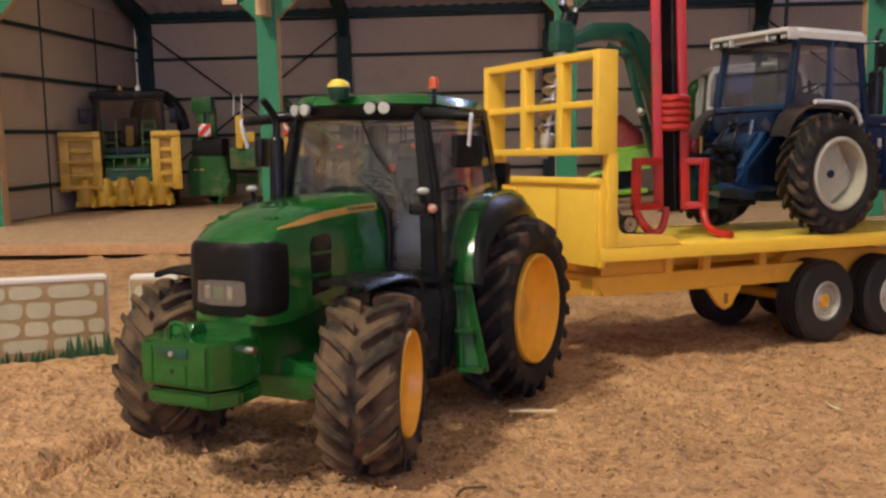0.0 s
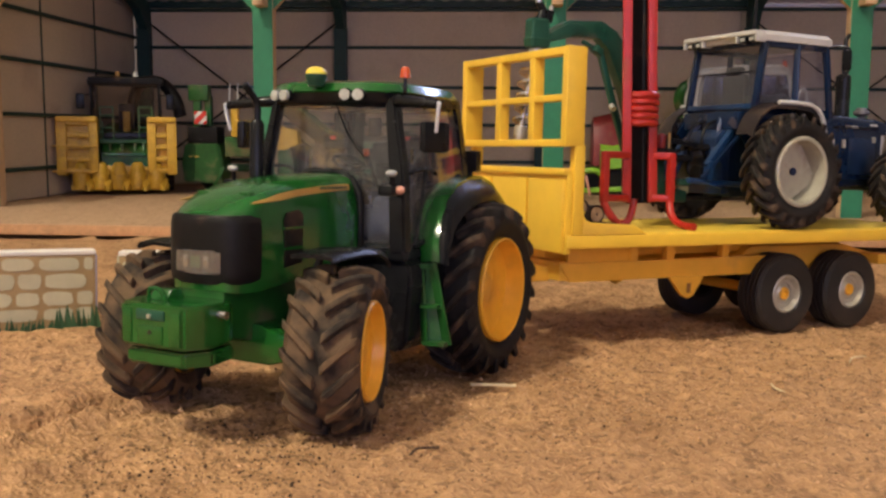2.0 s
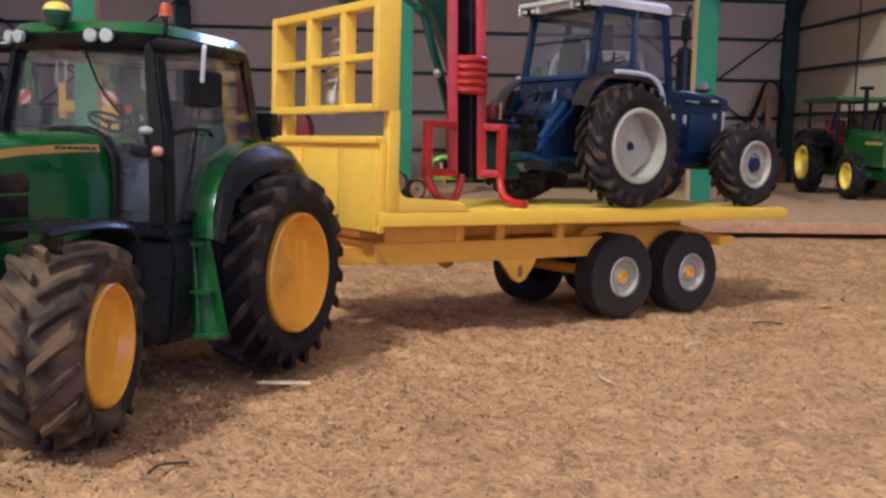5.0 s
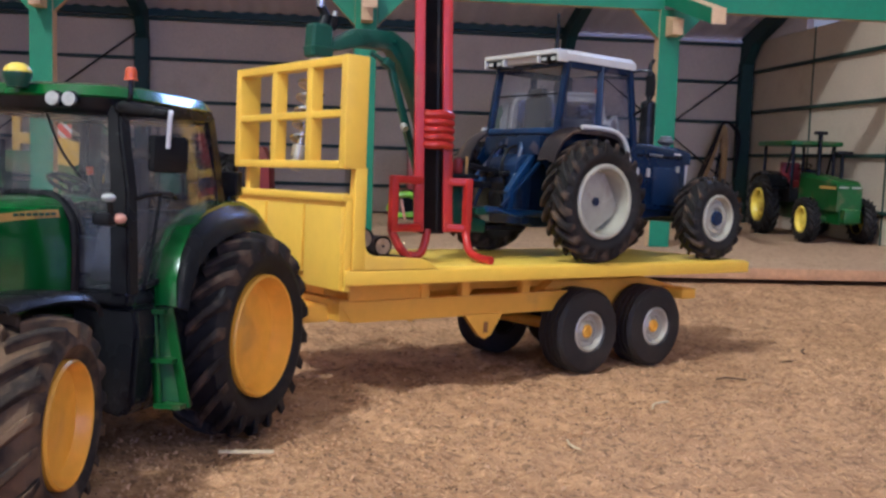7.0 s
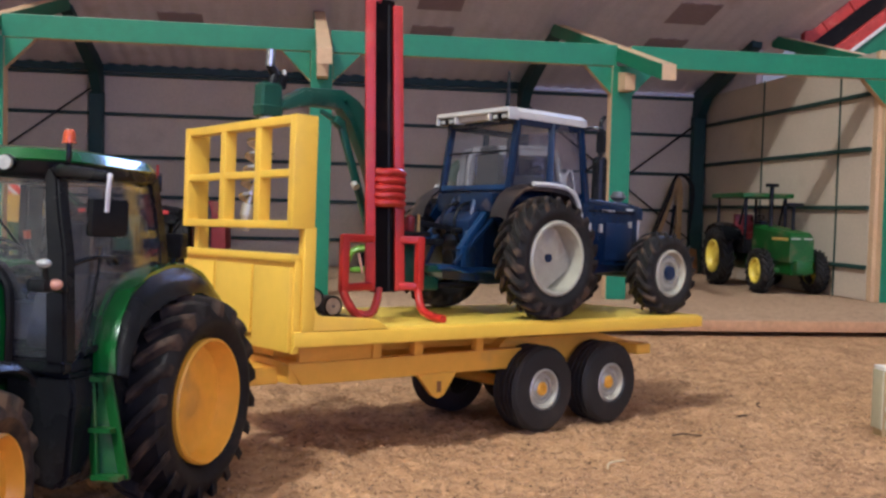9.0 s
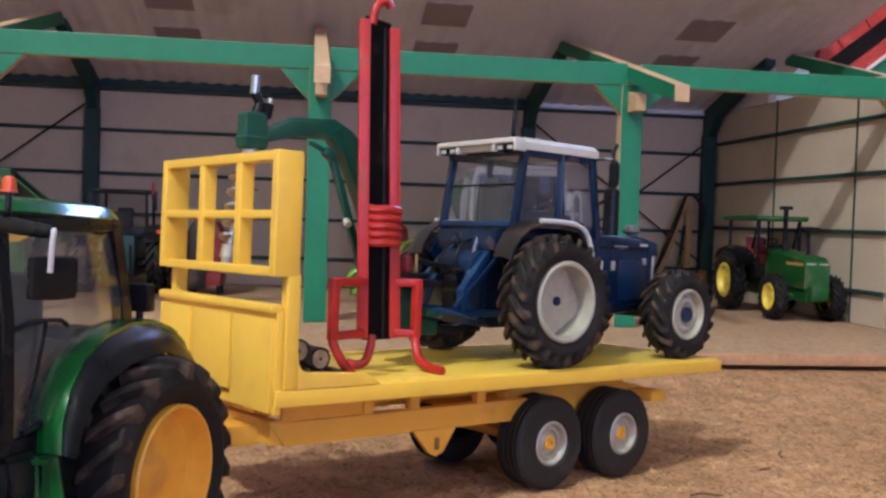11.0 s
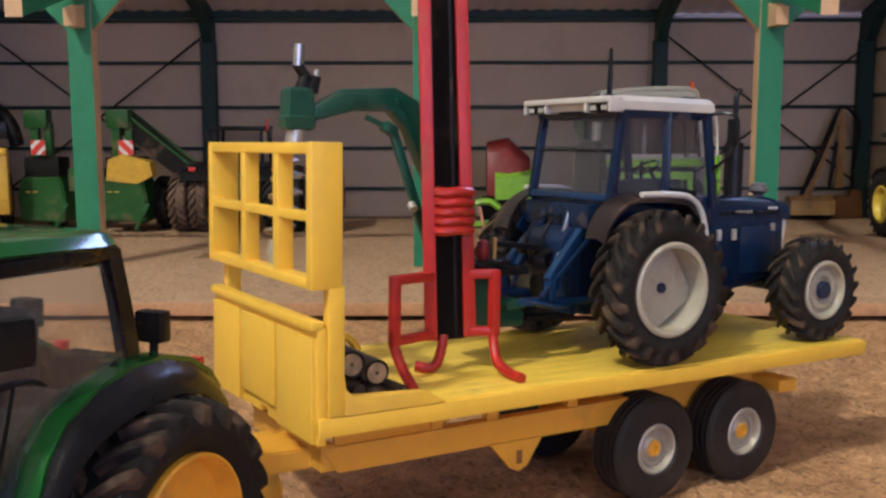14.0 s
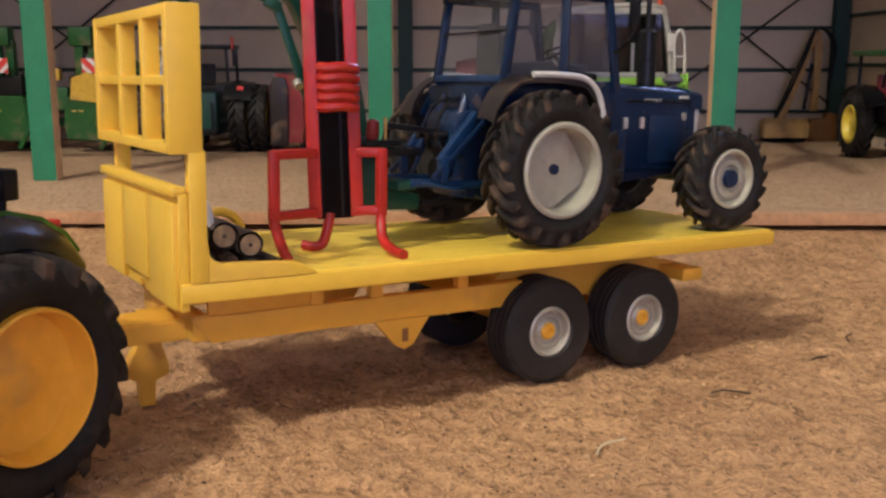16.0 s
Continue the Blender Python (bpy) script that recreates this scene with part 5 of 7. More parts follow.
        bar(b, (-0.75, s * 1.83, 7.05), (2.85, s * 1.81, 7.05), 0.22, 0.24, 0.05)
        part("roof_rail", b, BLUE, cab)
        for q in ([(-0.85, 4.7), (-0.5, 7.0), (1.1, 7.0), (1.1, 4.7)], [(1.3, 4.7), (1.3, 7.0), (2.7, 7.0), (3.02, 4.7)]):
            b = bmesh.new()
            plate(b, [(x, s * 1.84, z) for x, z in q], 0.03)
            pane = part("side_pane", b, GLASS_BLUE, cab)
            pane.visible_shadow = False
        b = bmesh.new()
        bar(b, (1.3, s * 1.9, 4.85), (2.3, s * 1.9, 4.75), 0.2, 0.2, 0.05)
        part("door_sill", b, BLACK, cab)
    for nm, q in (("rear_pane", [(-0.93, -1.72, 4.75), (-0.93, 1.72, 4.75), (-0.58, 1.7, 7.0), (-0.58, -1.7, 7.0)]), ("windscreen", [(3.12, -1.72, 4.6), (3.12, 1.72, 4.6), (2.76, 1.7, 7.0), (2.76, -1.7, 7.0)])):
        b = bmesh.new()
        plate(b, q, 0.03)
        pane = part(nm, b, GLASS_BLUE, cab)
        pane.visible_shadow = False
    b = bmesh.new()
    bar(b, (-0.80, -1.7, 6.0), (-0.80, 1.7, 6.0), 0.06)
    part("rear_bar", b, BLACK, cab)
    b = bmesh.new()
    bar(b, (-0.62, -1.84, 7.08), (-0.62, 1.84, 7.08), 0.2, 0.2, 0.05)
    part("rear_header", b, BLUE, cab)
    b = bmesh.new()
    loft(b, [[(x, y, z) for x, y in ((-0.75, -1.98), (2.9, -2.0), (3.15, -1.7), (3.15, 1.7), (2.9, 2.0), (-0.75, 1.98))] for z in (7.16, 7.40)]
         + [[(1.1 + (x - 1.1) * 0.93, y * 0.93, 7.56) for x, y in ((-0.75, -1.98), (2.9, -2.0), (3.15, -1.7), (3.15, 1.7), (2.9, 2.0), (-0.75, 1.98))]])
    roof = part("roof", b, WHITE, cab, "off-white cab roof")
    b = bmesh.new()
    box(b, -1.25, -0.7, -2.02, 2.02, 7.34, 7.52, 0.07)
    for y in (-2.0, -0.95, 0.95, 2.0):
        box(b, -1.22, -0.7, y - 0.05, y + 0.05, 7.08, 7.40, 0.03)
    box(b, -1.05, -0.7, -0.95, 0.95, 7.14, 7.38, 0.03)
    part("roof_visor", b, WHITE, roof, "off-white rear visor with lamp recesses")
    for y in (-1.72, -1.25, 1.25, 1.72):
        b = bmesh.new()
        box(b, -1.14, -0.78, y - 0.20, y + 0.20, 7.08, 7.33, 0.05)
        part("roof_lamp", b, BLACK, roof, "small black work lamp")
        b = bmesh.new()
        box(b, -1.17, -1.13, y - 0.12, y + 0.12, 7.13, 7.27, 0.02)
        part("lamp_lens", b, LENS_GREY, roof)
    b = bmesh.new()
    cyl(b, (-0.62, -1.3, 7.5), (-0.58, -1.3, 8.9), 0.085, 0.05, seg=8)
    cyl(b, (-0.62, -1.3, 7.1), (-0.62, -1.3, 7.6), 0.14, seg=8)
    part("aerial", b, BLACK, roof, "short black aerial")
    b = bmesh.new()
    box(b, 0.0, 1.1, -0.55, 0.55, 4.3, 4.75, 0.1)
    box(b, -0.35, 0.0, -0.62, 0.62, 4.7, 6.0, 0.16)
    part("seat", b, INTERIOR, cab, "dark cab seat")
    b = bmesh.new()
    box(b, 2.4, 3.0, -0.7, 0.7, 4.5, 5.15, 0.1)
    cyl(b, (2.5, 0, 5.1), (2.15, 0, 5.5), 0.06, seg=8)
    part("dash", b, INTERIOR, cab)
    b = bmesh.new()
    lathe(b, [(0.40, -0.04), (0.45, 0.0), (0.40, 0.04), (0.36, 0.0)], 22, closed=True)
    part("steering_wheel", b, BLACK, cab, at=cm(2.1, 0, 5.5, 60, 0, 90))
    b = bmesh.new()
    prism(b, [(-0.6, 4.4), (-0.6, 5.1), (0.9, 5.2), (1.2, 4.9), (1.2, 4.4)], "y", -1.7, -1.0, 0.08)
    con = part("console", b, INTERIOR, cab)
    b = bmesh.new()
    cyl(b, (0.7, -1.3, 5.1), (0.8, -1.2, 5.7), 0.05, seg=8)
    part("lever", b, BLACK, con)
    b = bmesh.new()
    box(b, -0.40, -0.08, -0.42, 0.42, 5.95, 6.3, 0.12)
    part("headrest", b, INTERIOR, cab)
    # fenders
    for s in (-1, 1):
        b = bmesh.new()
        prof = [(1.95, 3.55), (1.72, 4.25), (1.25, 4.66), (0.4, 4.76), (-0.6, 4.76)]
        rows = [[(x, s * 1.80, z - 0.02), (x, s * 2.3, z + 0.02), (x, s * 2.72, z), (x, s * 2.74, z - 0.2)] for x, z in prof]
        sheet(b, rows, 0.07)
        fe = part("fender", b, BROWN_BLACK, t, "dark fender with a white edge", smooth=60)
        b = bmesh.new()
        tube(b, smooth_path([(x + 0.02, s * 2.75, z + 0.02) for x, z in prof], 5), 0.09, 8)
        part("fender_trim", b, WHITE, fe, "white fender edge")
        b = bmesh.new()
        rows = [[(x, s * 1.9, z + 0.05), (x, s * 2.35, z + 0.08), (x, s * 2.75, z - 0.06)] for x, z in ((-0.55, 4.72), (-1.0, 4.62), (-1.45, 4.3), (-1.75, 3.85), (-1.85, 3.5))]
        sheet(b, rows, 0.09)
        part("fender_flare", b, BROWN_BLACK, fe, "dark brown rear mudguard", smooth=60)
        b = bmesh.new()
        prism(b, [(1.9, 3.5), (1.2, 4.6), (-0.9, 4.65), (-1.6, 3.6), (-1.0, 3.0)], "y", s * 1.70, s * 1.80)
        part("fender_inner", b, BLUE, fe)
        # lift arms
        b = bmesh.new()
        bar(b, (-0.9, s * 1.0, 4.1), (-2.6, s * 1.2, 2.3), 0.26, 0.26, 0.07)
        part("lift_arm", b, BLUE_ARM, t, "blue lift arm")
        b = bmesh.new()
        bar(b, (-0.6, s * 0.9, 1.6), (-3.5, s * 1.15, 1.75), 0.28, 0.22, 0.06)
        part("lower_link", b, BLUE_ARM, t)
        b = bmesh.new()
        bar(b, (-1.0, s * 1.25, 3.6), (-2.9, s * 1.3, 1.85), 0.14, 0.14, 0.04)
        part("check_rod", b, BLUE_FRAME, t)
        b = bmesh.new()
        bar(b, (-1.3, s * 0.95, 3.9), (-2.3, s * 1.0, 1.8), 0.12)
        part("lift_rod", b, BLUE_FRAME, t)
        b = bmesh.new()
        tube(b, smooth_path([(2.8, s * 1.85, 7.1), (3.0, s * 2.3, 7.15), (3.2, s * 2.62, 7.0), (3.22, s * 2.62, 6.3), (3.12, s * 2.3, 5.8), (2.95, s * 1.9, 5.45)]), 0.05, 8)
        mi = part("mirror_arm", b, BLACK, cab)
        b = bmesh.new()
        box(b, 3.12, 3.26, s * 2.5 - 0.2, s * 2.5 + 0.2, 6.2, 7.0, 0.06)
        part("mirror", b, BLACK, mi)
    b = bmesh.new()
    tube(b, [(6.1, 0.1, 4.45), (6.1, 0.1, 4.5), (6.1, 0.1, 6.3), (6.1, 0.1, 6.4)], [0.26, 0.31, 0.31, 0.2], 16)
    stack = part("exhaust", b, BLACK, t, "black exhaust stack on the hood")
    b = bmesh.new()
    tube(b, smooth_path([(6.1, 0.1, 6.3), (6.1, 0.1, 7.6), (6.14, 0.1, 7.9), (6.3, 0.1, 8.1)]), 0.09, 10)
    part("exhaust_pipe", b, BLACK, stack)
    b = bmesh.new()
    prism(b, [(-1.2, 1.2), (-1.2, 3.8), (-1.6, 3.75), (-2.0, 3.4), (-2.0, 2.7), (-1.6, 2.4), (-1.6, 1.2)], "y", -0.95, 0.95, 0.1)
    part("lift_housing", b, BLUE_FRAME, t)
    for y in (-0.55, 0.0, 0.55):
        b = bmesh.new()
        cyl(b, (-2.0, y, 3.05), (-2.35, y, 3.0), 0.13, seg=12)
        part("hose_coupling", b, BLACK, t)
    b = bmesh.new()
    bar(b, (-1.9, 0, 3.1), (-3.6, 0.05, 3.3), 0.18, 0.18, 0.05)
    part("top_link", b, BLACK, t, "black top link")
    b = bmesh.new()
    box(b, -3.9, -3.3, -1.15, 1.15, 1.55, 1.8, 0.06)
    part("cross_shaft", b, GREEN_DARK, t, "dark green cross beam")
    b = bmesh.new()
    bar(b, (-1.0, -1.78, 4.66), (-1.0, 1.78, 4.66), 0.16, 0.20, 0.04)
    part("rear_sill", b, BLUE_ARM, t, "mid blue sill under the rear window")
    b = bmesh.new()
    box(b, -1.45, -0.9, -1.55, 1.55, 3.75, 4.45, 0.08)
    part("rear_panel", b, BLUE, t)
    for s in (-1, 1):
        b = bmesh.new()
        cyl(b, (-1.35, s * 0.55, 4.2), (-2.15, s * 0.95, 2.5), 0.11, seg=10)
        part("lift_ram", b, BLUE_ARM, t, "blue lift ram")
        b = bmesh.new()
        tube(b, smooth_path([(-1.4, s * 0.3, 4.1), (-1.9, s * 0.35, 3.9), (-2.2, s * 0.4, 3.3), (-2.0, s * 0.45, 2.6)]), 0.06, 8)
        part("hydraulic_hose", b, BLACK, t)
        b = bmesh.new()
        tube(b, smooth_path([(-1.4, s * 0.8, 1.5), (-2.2, s * 1.35, 1.55), (-3.2, s * 1.25, 1.75)]), 0.05, 8)
        part("check_chain", b, BLUE_ARM, t)
        b = bmesh.new()
        box(b, -2.62, -2.38, s * 1.2 - 0.16, s * 1.2 + 0.16, 1.75, 2.5, 0.05)
        part("link_bracket", b, BLUE_ARM, t)
    b = bmesh.new()
    cyl(b, (-1.6, 0, 2.0), (-2.1, 0, 2.0), 0.28, 0.34, seg=16)
    part("shaft_guard", b, BLACK_MATT, t)
    b = bmesh.new()
    box(b, -2.6, -0.8, -0.25, 0.25, 0.95, 1.12, 0.04)
    part("swinging_drawbar", b, BLACK_MATT, t)
    return t


build_blue_tractor()

# ---- red post driver and green post auger on the deck ----


def build_post_driver():
    t = thing("post_driver", TRACK, "red post driver with a black channel standing on the deck", "post driver")
    tops, bots = ((4.40, 1.95, 14.60), (5.52, 1.95, 14.52)), ((4.68, 1.80, 5.0), (5.90, 1.80, 5.0))
    for a, q in zip(tops, bots):
        b = bmesh.new()
        bar(b, q, a, 0.20, 0.34, 0.05)
        part("mast_rail", b, RED, t)
    b = bmesh.new()
    plate(b, [(4.76, 1.90, 4.95), (5.84, 1.90, 4.95), (5.46, 2.04, 14.66), (4.48, 2.04, 14.74)], 0.16)
    ch = part("channel", b, BLACK_MATT, t, "matt black mast channel")
    b = bmesh.new()
    for k in range(2):
        bar(b, (4.92 + k * 0.62, 1.93, 5.0), (4.66 + k * 0.58, 2.06, 14.5), 0.10, 0.10, 0.02)
    part("slide_strip", b, BLACK_MATT, ch)
    b = bmesh.new()
    tube(b, smooth_path([(4.72, 2.0, 14.5), (4.80, 2.0, 14.98), (5.0, 2.0, 15.22), (5.25, 1.98, 15.26), (5.36, 1.95, 15.12)]), 0.13, 10)
    part("top_hook", b, RED, t)
    for k in range(5):
        b = bmesh.new()
        z = 7.92 + 0.25 * k
        ring = [(5.28 + 0.50 * math.cos(a), 1.72 + 0.26 * math.sin(a), z + 0.02 * math.sin(3 * a)) for a in [2 * math.pi * i / 22 for i in range(23)]]
        tube(b, ring, 0.135, 8)
        part("rope_coil", b, RED, t, "red coil of hose")
    for x0, x1, s in ((3.36, 4.7, -1), (5.85, 6.42, 1)):
        b = bmesh.new()
        for z in (6.72, 5.16):
            bar(b, (x0, 1.42 if s < 0 else 1.8, z), (x1, 1.8 if s < 0 else 1.42, z), 0.26, 0.26, 0.08)
            part("side_frame_bar", b, RED, t)
            b = bmesh.new()
        xs = x0 if s < 0 else x1
        bar(b, (xs, 1.42, 6.85), (xs, 1.42, 5.0), 0.28, 0.28, 0.09)
        part("side_frame_post", b, RED, t)
    legs = ([(3.36, 1.42, 5.2), (3.36, 1.38, 4.95), (3.32, 0.95, 4.58), (3.27, 0.5, 4.33), (3.22, 0.15, 4.19)], [(5.15, 1.95, 5.1), (5.08, 1.93, 4.7), (4.95, 1.98, 4.3), (4.75, 2.1, 4.19), (4.5, 2.3, 4.24)],
            [(6.42, 1.42, 6.6), (6.41, 1.42, 5.3), (6.38, 1.35, 4.85), (6.28, 1.02, 4.42), (6.27, 0.45, 4.22), (6.28, -0.1, 4.19)])
    for p in legs:
        b = bmesh.new()
        tube(b, smooth_path(p, 7), 0.14, 10)
        part("leg", b, RED, t, "bent red foot")
    b = bmesh.new()
    box(b, 6.0, 7.3, 1.9, 2.5, 6.85, 7.02, 0.06)
    part("cross_plate", b, BLACK, t)
    b = bmesh.new()
    tube(b, [(6.55, 2.2, 7.0), (6.55, 2.2, 7.1), (6.57, 2.2, 7.5), (6.58, 2.2, 7.58)], [0.12, 0.19, 0.17, 0.08], 12)
    part("valve_cap", b, RED_DARK, t, "dull red valve cap")
    b = bmesh.new()
    cyl(b, (6.95, 2.2, 7.0), (6.95, 2.2, 7.62), 0.05, seg=10)
    part("valve_stud", b, STRIPE, t, "small brass stud")
    return t


def build_auger():
    t = thing("post_auger", TRACK, "green post-hole auger arm with a bright steel screw", "auger")
    b = bmesh.new()
    prism(b, [(1.80, 10.85), (1.85, 11.08), (2.73, 11.56), (4.25, 11.66), (4.90, 11.35), (5.75, 10.5), (6.45, 9.4), (6.78, 7.8), (7.0, 6.2),
              (6.30, 6.1), (5.85, 7.7), (5.40, 9.0), (4.62, 10.55), (4.15, 11.02), (3.05, 11.0), (1.95, 10.72)], "y", 3.06, 3.54, 0.045)
    part("boom", b, GREEN_DARK, t, "dark green cranked boom", smooth=30)
    b = bmesh.new()
    prism(b, [(1.84, 10.80), (1.90, 11.04), (2.70, 11.46), (3.35, 11.44), (3.35, 11.12), (2.1, 10.76)], "y", 2.98, 3.62, 0.03)
    part("boom_head", b, GREEN_DARK, t, smooth=30)
    for x, z in ((2.95, 11.28), (4.30, 11.30)):
        b = bmesh.new()
        cyl(b, (x, 2.94, z), (x, 3.66, z), 0.07, seg=12)
        part("boom_pin", b, GREEN_DARK, t)
    b = bmesh.new()
    loft(b, [[(1.52 + x * k, 3.3 + y * k, z) for x, y in ((-0.42, -0.24), (-0.34, -0.31), (0.34, -0.31), (0.42, -0.24), (0.42, 0.24), (0.34, 0.31), (-0.34, 0.31), (-0.42, 0.24))] for z, k in ((10.46, 0.70), (10.52, 0.92), (10.80, 1.02), (10.84, 0.92), (11.46, 0.88), (11.54, 0.72))])
    part("gearbox", b, GREEN_DARK, t, "green auger gearbox", smooth=22)
    b = bmesh.new()
    cyl(b, (1.66, 3.3, 11.5), (1.74, 3.3, 11.85), 0.20, 0.16, seg=14)
    cyl(b, (1.76, 3.3, 11.8), (1.52, 3.3, 12.15), 0.15, 0.15, seg=14)
    part("gearbox_cap", b, BLACK, t)
    b = bmesh.new()
    bar(b, (1.86, 3.15, 11.4), (1.96, 3.15, 11.85), 0.22, 0.26, 0.05)
    part("clamp", b, BLACK, t, "black hose clamp")
    b = bmesh.new()
    cyl(b, (1.96, 3.15, 11.8), (2.0, 3.15, 12.0), 0.08, seg=10)
    part("hose_tail", b, STEEL_DULL, t)
    b = bmesh.new()
    cyl(b, (1.54, 3.3, 12.08), (1.57, 3.3, 12.62), 0.15, seg=16)
    part("motor", b, STEEL, t, "bright steel motor can")
    b = bmesh.new()
    cyl(b, (1.50, 3.3, 10.5), (1.40, 3.3, 10.0), 0.24, seg=16)
    part("coupling", b, STEEL_DULL, t)
    b = bmesh.new()
    cyl(b, (1.46, 3.3, 10.4), (0.88, 3.3, 7.2), 0.11, seg=12)
    shaft = part("auger_shaft", b, STEEL, t, "bright steel auger shaft")
    b = bmesh.new()
    n, turns = 120, 5.0
    A0, A1 = Vector((1.36, 3.3, 9.75)), Vector((0.96, 3.3, 7.60))
    u, w = frame_of(A1 - A0)
    rows = []
    for i in range(n + 1):
        k = i / n
        a = 2 * math.pi * turns * k
        p = A0 + (A1 - A0) * k
        d = u * math.cos(a) + w * math.sin(a)
        rows.append([p + d * 0.09, p + d * (0.47 - 0.10 * k)])
    sheet(b, rows, 0.07)
    part("auger_screw", b, STEEL, shaft)
    b = bmesh.new()
    cyl(b, (0.97, 3.3, 7.65), (0.90, 3.3, 7.28), 0.24, 0.24, seg=14)
    cyl(b, (0.91, 3.3, 7.32), (0.82, 3.3, 6.85), 0.19, 0.15, seg=14)
    part("auger_tip", b, STEEL_DULL, shaft)
    b = bmesh.new()
    bar(b, (3.35, 3.05, 10.85), (4.05, 3.05, 10.55), 0.14)
    part("ram_rod", b, GREEN_DARK, t)
    b = bmesh.new()
    bar(b, (3.85, 3.02, 10.65), (4.2, 3.02, 10.45), 0.32, 0.3, 0.06)
    bar(b, (4.1, 3.02, 10.6), (5.6, 2.95, 6.4), 0.22, 0.24, 0.06)
    part("ram", b, GREEN_DARK, t, "dark green lift ram")
    b = bmesh.new()
    cyl(b, (4.62, 2.85, 8.55), (4.62, 2.68, 8.42), 0.12, seg=12)
    part("ram_knob", b, STEEL_DULL, t)
    b = bmesh.new()
    prism(b, [(6.05, 5.0), (6.15, 6.2), (6.4, 7.1), (7.1, 6.9), (7.2, 5.6), (8.3, 5.4), (8.3, 4.95)], "y", 2.6, 3.5, 0.08)
    part("base_frame", b, GREEN_DARK, t)
    b = bmesh.new()
    box(b, 6.6, 8.0, 2.0, 4.0, 6.55, 6.8, 0.06)
    part("head_plate", b, BLACK, t)
    return t


build_post_driver()
build_auger()


def build_log(a, q, r, label):
    b = bmesh.new()
    a, q = Vector(a), Vector(q)
    u, w = frame_of(q - a)
    rings = []
    for i in range(7):
        p = a + (q - a) * i / 6
        rings.append([p + (u * math.cos(k) + w * math.sin(k)) * r * (1 + 0.10 * noise.noise(Vector((p.x * 2 + 3 * math.cos(k), p.y * 2, 3 * math.sin(k)))))
                      for k in [2 * math.pi * j / 18 for j in range(18)]])
    loft(b, rings, cap=False)
    t = solid("cut_log", b, BARK, TRACK, label, "log", "logs on the deck")
    for p, s in ((a, -1), (q, 1)):
        b = bmesh.new()
        d = (q - a).normalized() * s
        for k, (f, dz) in enumerate(((0.80, 0.01), (0.3, 0.012))):
            cyl(b, p - d * 0.02, p + d * dz, r * f, seg=18)
        part("cut_face", b, CUT_WOOD if r > 0.3 else BARK, t, "pale sawn end")
        b = bmesh.new()
        cyl(b, p, p + d * 0.02, r * 0.16, seg=9)
        part("heart_wood", b, BARK, t)


build_log((1.80, 0.70, 4.86), (1.98, 4.1, 4.82), 0.34, "short barked log with a pale sawn end on the pile")
build_log((2.38, 0.50, 4.64), (2.55, 3.7, 4.60), 0.32, "short barked log with a dark ringed sawn end")
build_log((1.22, 0.75, 4.92), (1.30, 4.2, 4.86), 0.29, "short barked log with a dark sawn end on the pile")
build_log((1.28, 0.45, 4.34), (1.32, 4.4, 4.34), 0.25, "thin dark log at the bottom of the pile")
build_log((1.86, 0.40, 4.28), (1.92, 4.0, 4.28), 0.20, "thin dark log at the bottom of the pile")
build_log((2.92, 0.15, 4.22), (2.70, 2.9, 4.25), 0.14, "thin dark stick beside the log pile")
build_log((2.42, 0.20, 4.20), (2.38, 3.2, 4.20), 0.12, "thin dark stick beside the log pile")
# curved piece in the trailer's yellow plastic, laid across the logs
b = bmesh.new()
tube(b, smooth_path([(1.95, 2.2, 5.22), (2.3, 2.4, 5.24), (2.7, 2.6, 5.06), (2.95, 2.7, 4.72)]), 0.12, 8)
solid("split_batten", b, YELLOW, TRACK, "bright yellow curved plastic piece lying across the logs", "wood piece")
b = bmesh.new()
prism(b, [(1.44, 5.0), (1.40, 5.66), (1.52, 5.72), (1.66, 5.36), (1.68, 5.0)], "y", 1.00, 1.14, 0.03)
solid("bark_chip", b, SIGN_WHITE, TRACK, "white chip wedged beside the logs", "wood chip")

# ---- printed stone-wall cards ----


